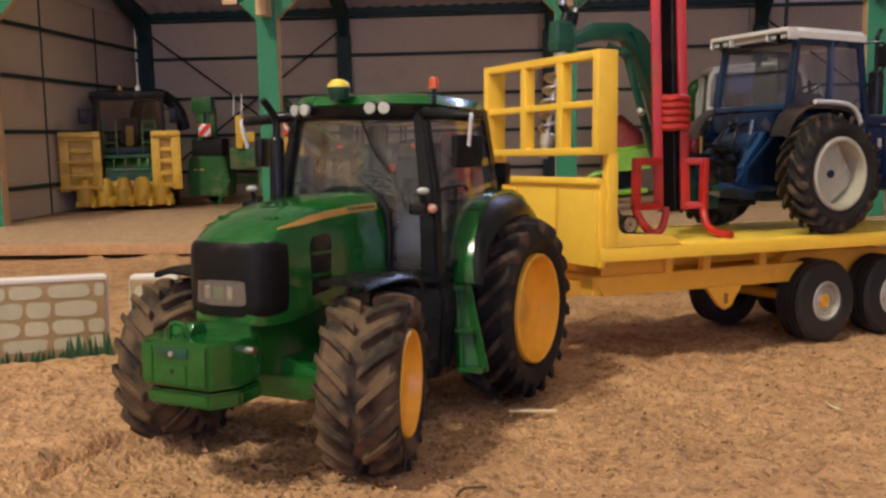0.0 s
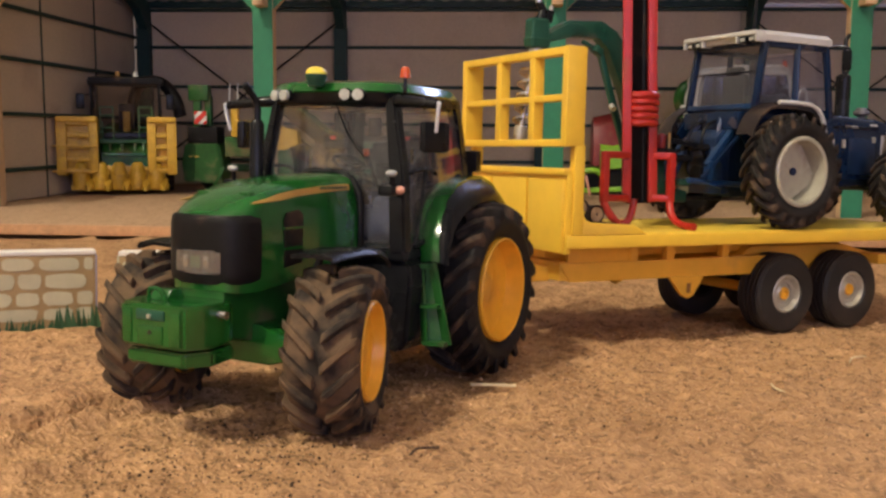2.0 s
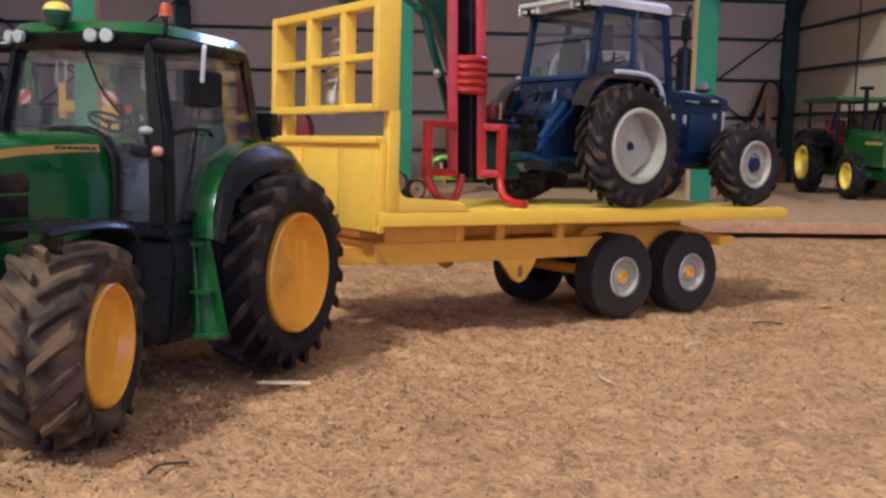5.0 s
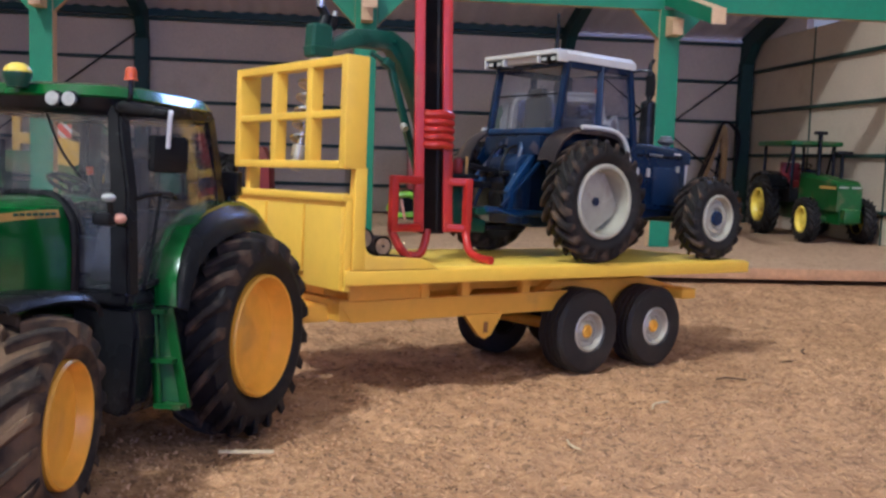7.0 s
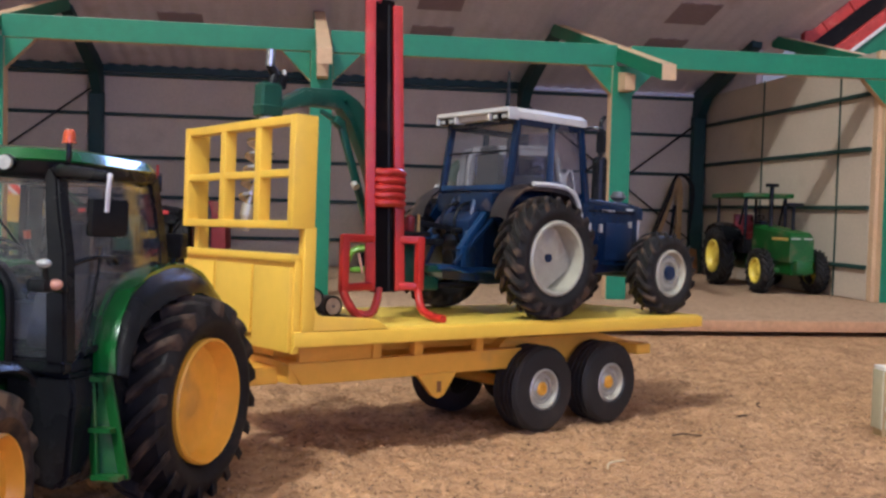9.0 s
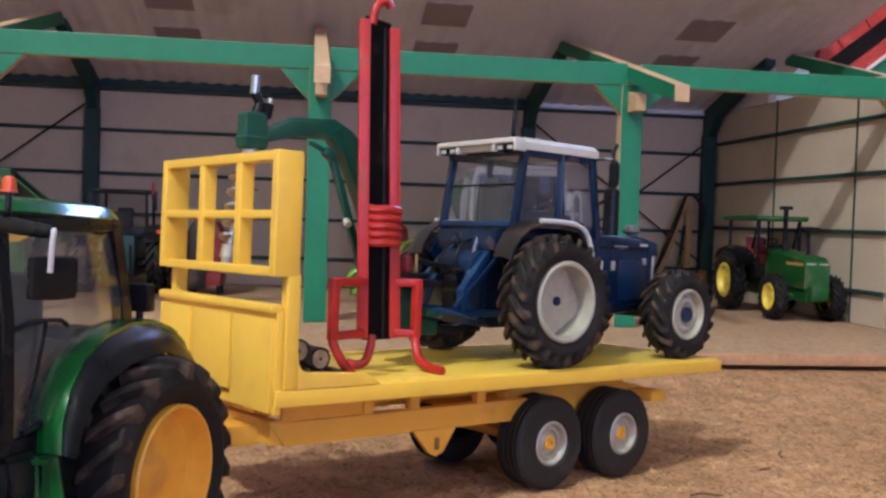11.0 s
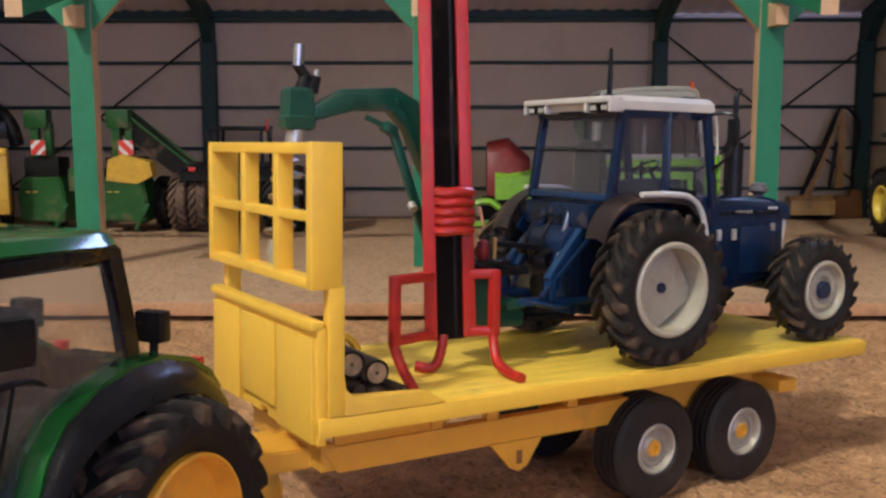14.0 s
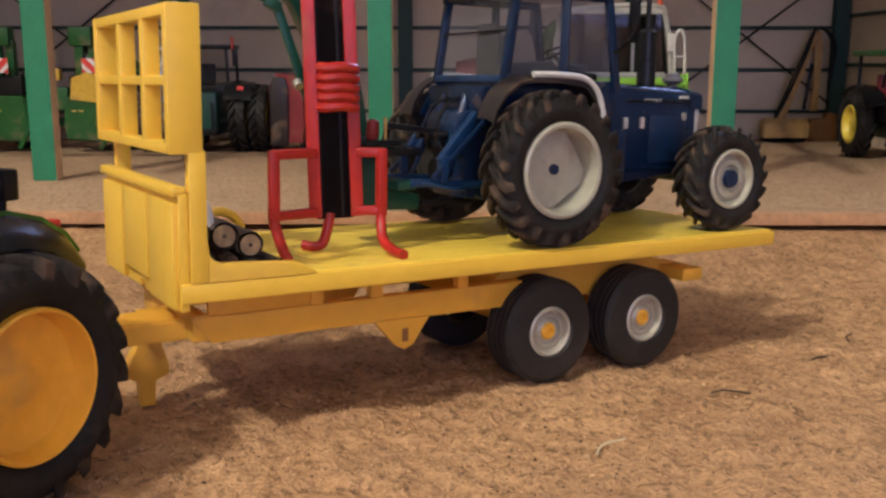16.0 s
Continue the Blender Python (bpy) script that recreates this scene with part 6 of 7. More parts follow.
def build_stone_card(m, length, height, label, seed):
    rnd = random.Random(seed)
    t = thing("card_wall", m, label, "card wall", "printed wall cards")
    b = bmesh.new()
    box(b, 0, length, 0, 0.75, -0.6, height, 0.05)
    body = part("card_body", b, CARD, t)
    b = bmesh.new()
    box(b, -0.02, length + 0.02, -0.03, 0.78, height - 0.01, height + 0.16, 0.05)
    part("top_edge", b, CARD_TOP, t, "white top edge")
    for x in (-0.06, length):
        b = bmesh.new()
        box(b, x, x + 0.06, -0.02, 0.77, 0.3, height, 0.02)
        part("end_cap", b, PURPLE_GREY if seed == 3 else CARD_STONE, t)
    z, row = 0.25, 0
    while z < height - 0.25:
        h = min(rnd.uniform(0.42, 0.62), height - 0.08 - z)
        x = 0.08 + (0.0 if row % 2 else -0.35)
        while x < length - 0.1:
            wd = rnd.choice((0.55, 0.8, 1.1, 1.5))
            x0, x1 = max(0.06, x), min(length - 0.06, x + wd)
            if x1 - x0 > 0.2:
                n = 12
                pts = []
                for k in range(n):
                    a = 2 * math.pi * k / n
                    c, s = math.cos(a), math.sin(a)
                    e = rnd.uniform(0.45, 0.8)
                    pts.append(((x0 + x1) / 2 + (x1 - x0) / 2 * math.copysign(abs(c) ** e, c) * rnd.uniform(0.88, 1.03), z + h / 2 + h / 2 * math.copysign(abs(s) ** e, s) * rnd.uniform(0.88, 1.03)))
                b = bmesh.new()
                prism(b, pts, "y", -0.02, 0.01)
                part("stone", b, CARD_STONE, body, smooth=0)
            x += wd + 0.07
        z += h + 0.065
        row += 1
    b = bmesh.new()
    x = 0.0
    while x < length:
        h = rnd.uniform(0.25, 0.62) * (1.5 if math.sin(x * 1.7) > 0.3 else 0.8)
        w = rnd.uniform(0.18, 0.4)
        lean = rnd.uniform(-0.2, 0.2)
        prism(b, [(x, -0.5), (x + w, -0.5), (x + w / 2 + lean, h)], "y", -0.035, -0.022)
        x += w * 0.35
    tagged(part("printed_grass", b, CARD_GRASS, t, smooth=0), "dark green printed grass", kind="stuff")


build_stone_card(TRACK @ cm(-21.8, 10.6, 0.05, 0, 0, -2.0), 9.1, 2.62, "low card wall printed with pale stones and grass", 3)
build_stone_card(TRACK @ cm(-11.9, 10.2, 0.0, 0, 0, -20.0), 1.6, 2.6, "short end of a low printed stone card wall", 5)
build_stone_card(TRACK @ cm(22.0, -7.2, -0.05, 0, 0, -38.0), 7.5, 2.5, "low card wall printed with pale stones and a white top", 9)

# ---- bits on the sand ----
b = bmesh.new()
bar(b, (-4.7, -3.35, 0.16), (-3.55, -3.9, 0.14), 0.10, 0.07, 0.01)
solid("straw_piece", b, STRAW, TRACK, "small pale straw splinter on the sand", "straw")


def crumbs(name, material, label, n, seed, spot, size):
    """Loose crumbs strewn on the sand, thickest round a spot."""
    rnd = random.Random(seed)
    verts, faces = [], []
    for i in range(n):
        x, y = spot[0] + rnd.gauss(0, spot[2]), spot[1] + rnd.gauss(0, spot[3])
        p = TRACK @ Vector((x * C, y * C, 0)) / C
        r = size * rnd.uniform(0.45, 1.0) * (1.6 if rnd.random() < 0.06 else 1.0)
        o = Vector((p.x, p.y, ground_height(p.x, p.y) + r * 0.35))
        turn = Matrix.Rotation(rnd.uniform(0, 6.3), 3, Vector((rnd.uniform(-1, 1), rnd.uniform(-1, 1), 1)).normalized())
        k = len(verts)
        for v in ((1, 0, 0), (0, 1, 0), (-1, 0, 0), (0, -1, 0), (0, 0, 0.75), (0, 0, -0.75)):
            q = turn @ Vector(v) * r * rnd.uniform(0.65, 1.2) + o
            verts.append(tuple(q * C))
        for a in range(4):
            faces += [(k + a, k + (a + 1) % 4, k + 4), (k + (a + 1) % 4, k + a, k + 5)]
    me = bpy.data.meshes.new(name)
    me.from_pydata(verts, [], faces)
    me.materials.append(material)
    tagged(new(name, me), label, "crumbs", kind="stuff")


crumbs("soil_crumbs", CRUMB_DARK, "dark soil crumbs strewn on the sand", 700, 5, (-12.6, -6.7, 1.7, 1.3), 0.038)
crumbs("soil_crumbs", CRUMB_DARK, "sparse dark specks scattered over the sand", 2600, 6, (3.0, -5.0, 12.0, 4.5), 0.036)
crumbs("sand_crumbs", CRUMB_PALE, "pale sand crumbs lying on the ground", 6000, 7, (-2.0, -5.5, 12.0, 4.5), 0.06)
for k, (x, y, a, ln) in enumerate(((8.6, -5.2, 20, 1.3), (14.5, -3.2, -35, 1.1), (19.5, -2.6, 10, 1.5), (3.2, -7.4, 70, 0.9), (23.0, -1.5, 35, 1.2), (-9.0, -8.3, 15, 0.8))):
    b = bmesh.new()
    tube(b, smooth_path([(0, 0, 0), (ln * 0.4, 0.12, 0.05), (ln, -0.05, 0.02)], 4), 0.03, 6)
    solid("dry_stalk", b, CRUMB_DARK if k % 3 else STRAW, TRACK @ cm(x, y, 0.10, 0, 0, a), "thin dry plant stalk on the sand", "stalk")

# ---- machines parked in the shed (drawn in the shed's own axes: x along the front, y into the shed) ----


def simple_wheels(t, spots, rim_mat, tyre_mat, lugs=18, label=""):
    """Wheels given as (x, y, z, radius, width, heading, side)."""
    cache = {}
    for x, y, z, r, w, heading, side in spots:
        if (r, w) not in cache:
            cache[(r, w)] = (mesh_of(dish_rim(r * 0.56, w * 0.9, 0.18 * r, r * 0.16, ((0.6, 0.8), (0.5, 1.0))), "wheel", rim_mat), tyre_set(r, w, r * 0.56, lugs, tyre_mat))
        put_wheel(t, *cache[(r, w)], cm(x, y, z, 0, 0, heading), side, label=label)


def build_forage_harvester():
    t = thing("forage_harvester", SHED @ cm(-16.9, 16.2, 0, 0, 0, 20), "green forage harvester with a folded yellow maize header", "harvester")
    for x0, x1, s in ((-6.2, -2.5, -1), (2.0, 4.7, 1)):
        b = bmesh.new()
        box(b, x0 if s < 0 else x1 - 0.9, x0 + 0.9 if s < 0 else x1, -0.7, 1.4, 1.9, 7.3, 0.12)
        tower = part("header_wing", b, YELLOW_OLD, t, "yellow folded header wing")
        b = bmesh.new()
        box(b, x0 + 0.25, x1 - 0.25, 0.0, 1.3, 2.0, 7.0, 0.1)
        part("wing_back", b, YELLOW_OLD, tower)
        root = x1 if s < 0 else x0
        b = bmesh.new()
        box(b, min(root, root + s * 0.8), max(root, root + s * 0.8), -0.6, 1.2, 2.0, 7.1, 0.12)
        part("wing_column", b, YELLOW_OLD, tower)
        for k in range(5):
            b = bmesh.new()
            z = 2.1 + k * 1.12
            box(b, x0 + 0.1, x1 - 0.1, -0.55, 0.6, z, z + 0.42, 0.12)
            part("wing_shelf", b, YELLOW_OLD, tower)
        b = bmesh.new()
        box(b, x0, x1, -0.9, 1.2, 6.9, 7.45, 0.15)
        part("wing_cap", b, YELLOW_OLD, tower)
        if s < 0:
            for z in (2.2, 4.6):
                b = bmesh.new()
                box(b, x0 - 0.35, x1, -0.95, -0.75, z, z + 0.18, 0.03)
                part("wing_tine", b, YELLOW_OLD, tower)
    b = bmesh.new()
    box(b, -5.0, 3.9, -0.4, 1.3, 0.45, 1.0, 0.1)
    header = part("header_beam", b, YELLOW_OLD, t, "yellow maize header row")
    b = bmesh.new()
    prism(b, [(-4.9, 0.9), (-4.7, 1.9), (-3.6, 2.5), (-2.2, 2.75), (1.2, 2.75), (2.6, 2.5), (3.6, 1.9), (3.8, 0.9)], "y", 0.55, 1.25, 0.12)
    part("header_shield", b, YELLOW_OLD, header)
    for k in range(5):
        x = -4.1 + k * 1.7
        b = bmesh.new()
        lathe(b, [(0, 3.15), (0.35, 3.1), (0.55, 2.9), (0.62, 2.5), (0.80, 2.2), (0.84, 1.5), (0.78, 0.6), (0, 0.6)], 16)
        b.transform(Matrix.Translation((x, 0.1, 0)) @ Matrix.Rotation(math.pi / 2, 4, "X"))
        drum = part("rotor_drum", b, YELLOW_OLD, header)
        b = bmesh.new()
        loft(b, [[(x + 0.2, -0.2, 0.5), (x + 1.2, -0.2, 0.5), (x + 1.1, -0.2, 1.5), (x + 0.3, -0.2, 1.5)], [(x + 0.6, -1.5, 0.45), (x + 0.8, -1.5, 0.45), (x + 0.8, -1.45, 0.6), (x + 0.6, -1.45, 0.6)]])
        part("row_snout", b, YELLOW_OLD, header)
        for j in range(6):
            a = j * math.pi / 3
            b = bmesh.new()
            box(b, 0.5, 0.95, -0.12, 0.12, 0, 0.14, 0.03, Matrix.Translation((x, 0.1, 1.9)) @ Matrix.Rotation(a, 4, "Z"))
            part("rotor_tooth", b, YELLOW_OLD, drum)
    b = bmesh.new()
    loft(b, [[(x, 1.0, z) for x, z in ((-2.3, 1.2), (2.0, 1.2), (2.0, 4.0), (-2.3, 4.0))], [(x, 3.4, z) for x, z in ((-2.6, 1.8), (2.6, 1.8), (2.6, 5.6), (-2.6, 5.6))]])
    part("feeder_house", b, GREEN_OLD, t)
    b = bmesh.new()
    loft(b, [[(x, y, z) for x, z in ((-2.9, 1.6), (2.9, 1.6), (2.9, zt), (1.8, zt + 0.6), (-1.8, zt + 0.6), (-2.9, zt))] for y, zt in ((3.2, 5.4), (6.5, 6.0), (10.0, 6.3))])
    part("body", b, GREEN_OLD, t)
    b = bmesh.new()
    box(b, -3.2, 3.0, 1.6, 3.2, 4.9, 5.25, 0.05)
    plat = part("platform", b, GREEN_OLD, t)
    for x in (-1.6, -0.5, 0.7, 1.5):
        b = bmesh.new()
        bar(b, (x, 0.8, 1.6), (x + 0.1, 1.5, 4.9), 0.2, 0.16, 0.03)
        part("front_rib", b, GREEN_OLD, t)
    for z in (2.6, 3.7):
        b = bmesh.new()
        box(b, -2.2, 1.9, 0.75, 0.98, z, z + 0.22, 0.04)
        part("cross_rib", b, GREEN, t)
    for x in (-2.4, -1.2, 1.2, 2.4):
        b = bmesh.new()
        bar(b, (x, 2.5, 5.2), (x, 2.5, 8.4), 0.13)
        part("guard_post", b, GREEN_OLD, plat)
    for z in (6.4, 7.6, 8.4):
        for x0, x1 in ((-2.4, -1.2), (1.2, 2.4)):
            b = bmesh.new()
            bar(b, (x0, 2.5, z), (x1, 2.5, z), 0.13)
            part("guard_rail", b, GREEN_OLD, plat)
    for s in (-1, 1):
        for z in (5.9, 6.9):
            b = bmesh.new()
            bar(b, (s * 2.2, 2.3, z), (s * 4.0, 2.4, z), 0.12)
            part("hand_rail", b, GREEN_OLD, plat)
        for x in (2.2, 3.1, 4.0):
            b = bmesh.new()
            bar(b, (s * x, 2.35, 4.9), (s * x, 2.35, 6.95), 0.12)
            part("hand_rail_post", b, GREEN_OLD, plat)
        b = bmesh.new()
        box(b, s * 4.2 - 0.4, s * 4.2 + 0.4, 2.6, 2.85, 8.2, 9.7, 0.12)
        bar(b, (s * 3.2, 2.9, 9.6), (s * 4.15, 2.7, 9.5), 0.12)
        part("mirror", b, BLACK, t)
    b = bmesh.new()
    box(b, -3.4, 3.4, 2.9, 7.4, 5.2, 5.9, 0.1)
    cab = part("cab_base", b, BLACK, t)
    for x in (-3.25, 3.25):
        for y, lean in ((3.0, -0.25), (7.2, 0.0)):
            b = bmesh.new()
            bar(b, (x, y, 5.7), (x * 0.97, y + lean, 10.7), 0.28, 0.28, 0.06)
            part("cab_pillar", b, BLACK, cab)
    b = bmesh.new()
    plate(b, [(-3.15, 2.98, 5.8), (3.15, 2.98, 5.8), (3.05, 2.75, 10.6), (-3.05, 2.75, 10.6)], 0.04)
    part("windscreen", b, GLASS_SMOKE, cab).visible_shadow = False
    for x in (-3.25, 3.25):
        b = bmesh.new()
        plate(b, [(x, 3.1, 5.8), (x, 7.1, 5.8), (x * 0.97, 7.1, 10.6), (x * 0.97, 2.9, 10.6)], 0.04)
        part("side_pane", b, GLASS_SMOKE, cab).visible_shadow = False
    b = bmesh.new()
    box(b, -0.8, 0.8, 4.6, 5.4, 5.9, 8.8, 0.25)
    part("seat", b, INTERIOR, cab)
    b = bmesh.new()
    box(b, -0.35, 0.35, 3.4, 3.8, 5.9, 8.0, 0.1)
    part("steering_column", b, YELLOW_OLD, cab, "pale yellow steering column")
    b = bmesh.new()
    loft(b, [[(x * k, 5.0 + (y - 5.0) * k, z) for x, y in ((-3.5, 2.4), (3.5, 2.4), (3.7, 5), (3.5, 7.8), (-3.5, 7.8), (-3.7, 5))] for z, k in ((10.6, 0.97), (10.85, 1.0), (11.25, 0.97), (11.4, 0.8))])
    roof = part("roof", b, BLACK_MATT, cab, "dark cab roof")
    for x, mt in ((-0.7, STRIPE), (1.0, LENS)):
        b = bmesh.new()
        cyl(b, (x, 3.2, 11.3), (x, 3.2, 11.85), 0.28, 0.2, seg=14)
        part("roof_beacon", b, mt, roof, "small pale roof beacon")
    b = bmesh.new()
    tube(b, smooth_path([(0.5, 9.5, 6.5), (0.6, 9.0, 9.5), (1.6, 7.5, 11.0), (3.4, 5.6, 10.9), (4.7, 4.6, 9.4), (5.2, 4.3, 7.6)]), 0.62, 10)
    part("spout", b, BLACK_MATT, t, "dark curved discharge spout")
    simple_wheels(t, [(-3.6, 5.0, 2.7, 2.7, 1.7, 90, 1), (3.6, 5.0, 2.7, 2.7, 1.7, 90, -1), (-2.2, 9.2, 1.7, 1.7, 1.2, 90, 1), (2.8, 9.2, 1.7, 1.7, 1.2, 90, -1)], YELLOW_RIM, RUBBER)
    return t


def warning_board(parent, x, y, z, s, flip):
    b = bmesh.new()
    box(b, x - s, x + s, y, y + 0.08, z - s, z + s, 0.02)
    wb = part("warning_board", b, SIGN_WHITE, parent, "red and white striped warning board")
    for k in (-1, 0, 1):
        b = bmesh.new()
        d = k * s * 0.9
        pts = [(-s, -s), (-s + 0.55 * s, -s), (s, s - 0.55 * s), (s, s), (s - 0.55 * s, s), (-s, -s + 0.55 * s)] if k == 0 else ([(-s, s), (-s, s - 0.7 * s), (-s + 0.7 * s, s)] if k < 0 else [(s, -s), (s, -s + 0.7 * s), (s - 0.7 * s, -s)])
        prism(b, [(x + (-px if flip else px), z + pz) for px, pz in pts], "y", y - 0.03, y - 0.005)
        part("board_stripe", b, SIGN_RED, wb)


def build_folded_mower():
    t = thing("folded_mower", SHED @ cm(-6.9, 20.5, 0), "green folded farm implement with warning boards and a dark chute", "implement")
    for x in (-3.8, 3.3):
        b = bmesh.new()
        loft(b, [[(x + px, y, z) for px, z in ((-1.9, 1.1), (1.9, 0.9), (2.1, 3.0), (1.7, 4.9), (-1.7, 4.9), (-2.1, 3.0))] for y in (-0.6, 2.6)])
        bmesh.ops.bevel(b, geom=list(b.edges), offset=0.15, segments=2, affect="EDGES")
        unit = part("side_unit", b, GREEN_OLD, t, "green rounded side unit")
        b = bmesh.new()
        for k in range(2):
            box(b, x - 1.3 + k * 0.6, x - 0.9 + k * 0.6, -0.66, -0.60, 3.55, 3.68)
        part("unit_print", b, STRIPE, unit, "short yellow print bars")
        b = bmesh.new()
        box(b, x - 1.5, x + 1.5, -0.3, 2.3, 4.9, 6.6, 0.1)
        part("unit_shadow_box", b, BLACK_MATT, unit)
        b = bmesh.new()
        box(b, x - 1.0, x - 0.25, 0.0, 0.7, 6.5, 10.5, 0.1)
        box(b, x + 0.1, x + 0.75, 0.2, 1.0, 6.5, 9.6, 0.1)
        mast = part("upright", b, GREEN_OLD, unit)
        b = bmesh.new()
        box(b, x - 1.4, x + 0.6, -0.2, 1.1, 9.1, 10.7, 0.15)
        part("upright_head", b, GREEN_OLD, mast)
        b = bmesh.new()
        bar(b, (x + 1.0, -0.5, 0.3), (x + 2.2, -0.5, 2.6), 0.35, 0.35, 0.08)
        part("prop_leg", b, GREEN_OLD, unit)
        warning_board(t, x + (0.0 if x < 0 else 0.5), -0.75, 7.45, 0.62, x > 0)
    b = bmesh.new()
    box(b, -1.7, 1.4, 0.2, 2.0, 3.6, 5.6, 0.12)
    cen = part("centre_frame", b, GREEN_OLD, t)
    b = bmesh.new()
    box(b, -0.9, -0.2, -0.2, 0.5, 5.6, 8.8, 0.1)
    box(b, -0.6, 1.0, -0.3, 0.4, 6.2, 7.2, 0.1)
    part("centre_mast", b, YELLOW_OLD, cen, "yellow centre mast")
    b = bmesh.new()
    loft(b, [[(x, -0.8, z) for x, z in ((2.0, 4.6), (4.6, 4.3), (6.0, 5.0), (5.8, 6.2), (3.5, 6.9), (2.2, 6.4))], [(x, 0.6, z) for x, z in ((2.0, 4.6), (4.6, 4.3), (6.0, 5.0), (5.8, 6.2), (3.5, 6.9), (2.2, 6.4))]])
    part("yellow_guard", b, YELLOW_OLD, t, "yellow curved guard")
    b = bmesh.new()
    loft(b, [[(3.0, y, z) for y, z in ((0.6, 8.6), (3.2, 8.6), (3.2, 10.6), (0.6, 10.6))], [(9.2, y, z) for y, z in ((0.2, 3.9), (3.2, 3.9), (3.2, 5.6), (0.2, 5.6))]])
    ch = part("chute", b, BLACK_MATT, t, "dark sloping chute")
    b = bmesh.new()
    for s in (0.55, 3.2):
        bar(b, (3.0, s, 10.7), (9.2, s, 5.7), 0.25, 0.2, 0.05)
    part("chute_edge", b, GREEN_OLD, ch)
    for x in (-1.2, -0.4):
        b = bmesh.new()
        cyl(b, (x, 0.4, 8.8), (x + 0.1, 0.4, 10.9), 0.07, seg=8)
        part("pipe", b, SILVER, t)
    simple_wheels(t, [(-4.6, 4.8, 2.3, 2.3, 1.3, 90, 1), (5.8, 3.6, 2.4, 2.4, 1.3, 90, -1)], YELLOW_OLD, RUBBER)
    b = bmesh.new()
    box(b, -4.5, 5.5, 3.0, 4.0, 2.0, 2.8, 0.08)
    part("axle_beam", b, GREEN_OLD, t)
    return t


def build_dual_tractor():
    t = thing("dual_wheel_tractor", SHED @ cm(6.2, 20.6, 0), "dark green tractor with brown dual rear wheels seen from behind", "tractor")
    simple_wheels(t, [(x, 0.9, 2.65, 2.65, 1.55, 90, s) for x, s in ((-5.0, 1), (-3.25, 1))], YELLOW_OLD, TAIL_BROWN, 20)
    simple_wheels(t, [(x, 0.9, 2.95, 2.95, 1.55, 90, -1) for x in (3.25, 5.0)], YELLOW_OLD, RUBBER, 20)
    simple_wheels(t, [(-2.6, 9.0, 1.9, 1.9, 1.3, 90, 1), (2.6, 9.0, 1.9, 1.9, 1.3, 90, -1)], YELLOW_OLD, RUBBER)
    b = bmesh.new()
    cyl(b, (-5.3, 0.9, 2.65), (5.3, 0.9, 2.65), 0.45, seg=14)
    part("axle", b, BLACK_MATT, t)
    b = bmesh.new()
    box(b, -1.4, 1.4, -0.8, 6.0, 1.5, 5.2, 0.2)
    part("body", b, GREEN_DARK, t)
    b = bmesh.new()
    box(b, -1.25, 1.25, 5.0, 11.0, 2.6, 5.8, 0.25)
    part("hood", b, GREEN_DARK, t)
    for s in (-1, 1):
        b = bmesh.new()
        rows = [[(s * 2.2, y, z), (s * 3.4, y, z + 0.1), (s * 4.6, y, z - 0.1)] for y, z in ((-1.7, 4.6), (-1.0, 5.6), (0.6, 6.1), (2.2, 5.7), (3.2, 4.6))]
        sheet(b, rows, 0.14)
        part("fender", b, BLACK, t, "black rear fender", smooth=60)
        b = bmesh.new()
        box(b, s * 3.6 - 0.3, s * 3.6 + 0.3, -1.2, -1.0, 5.4, 5.75, 0.05)
        part("tail_lamp", b, SIGN_RED, t, "small red tail lamp")
    b = bmesh.new()
    box(b, -2.3, 2.3, 0.6, 4.6, 4.8, 5.8, 0.1)
    cab = part("cab_base", b, BLACK, t)
    for x in (-2.2, 2.2):
        for y in (0.7, 4.5):
            b = bmesh.new()
            bar(b, (x, y, 5.6), (x * 0.96, y, 8.9), 0.26, 0.26, 0.06)
            part("cab_pillar", b, BLACK, cab)
    b = bmesh.new()
    plate(b, [(-2.1, 0.7, 5.8), (2.1, 0.7, 5.8), (2.05, 0.7, 8.8), (-2.05, 0.7, 8.8)], 0.04)
    part("rear_pane", b, GLASS_SMOKE, cab).visible_shadow = False
    b = bmesh.new()
    box(b, -0.7, 0.7, 2.2, 2.8, 5.8, 7.6, 0.2)
    part("seat", b, INTERIOR, cab)
    b = bmesh.new()
    box(b, -2.45, 2.45, 0.4, 4.8, 8.85, 9.25, 0.14)
    roof = part("roof", b, BLACK, cab, "dark cab roof")
    b = bmesh.new()
    cyl(b, (2.55, 1.2, 8.6), (2.55, 1.2, 9.9), 0.12, seg=10)
    part("exhaust_tip", b, RED_OLD, roof, "dark red stack")
    for s in (-1, 1):
        b = bmesh.new()
        box(b, s * 2.75 - 0.2, s * 2.75 + 0.2, 0.9, 1.3, 7.4, 8.9, 0.08)
        part("mirror", b, BLACK, cab)
    b = bmesh.new()
    box(b, -1.6, 1.6, -1.6, -0.8, 1.6, 2.1, 0.08)
    bar(b, (-1.2, -1.4, 2.0), (-1.0, -0.6, 4.6), 0.25)
    bar(b, (1.2, -1.4, 2.0), (1.0, -0.6, 4.6), 0.25)
    part("linkage", b, BLACK_MATT, t)
    return t


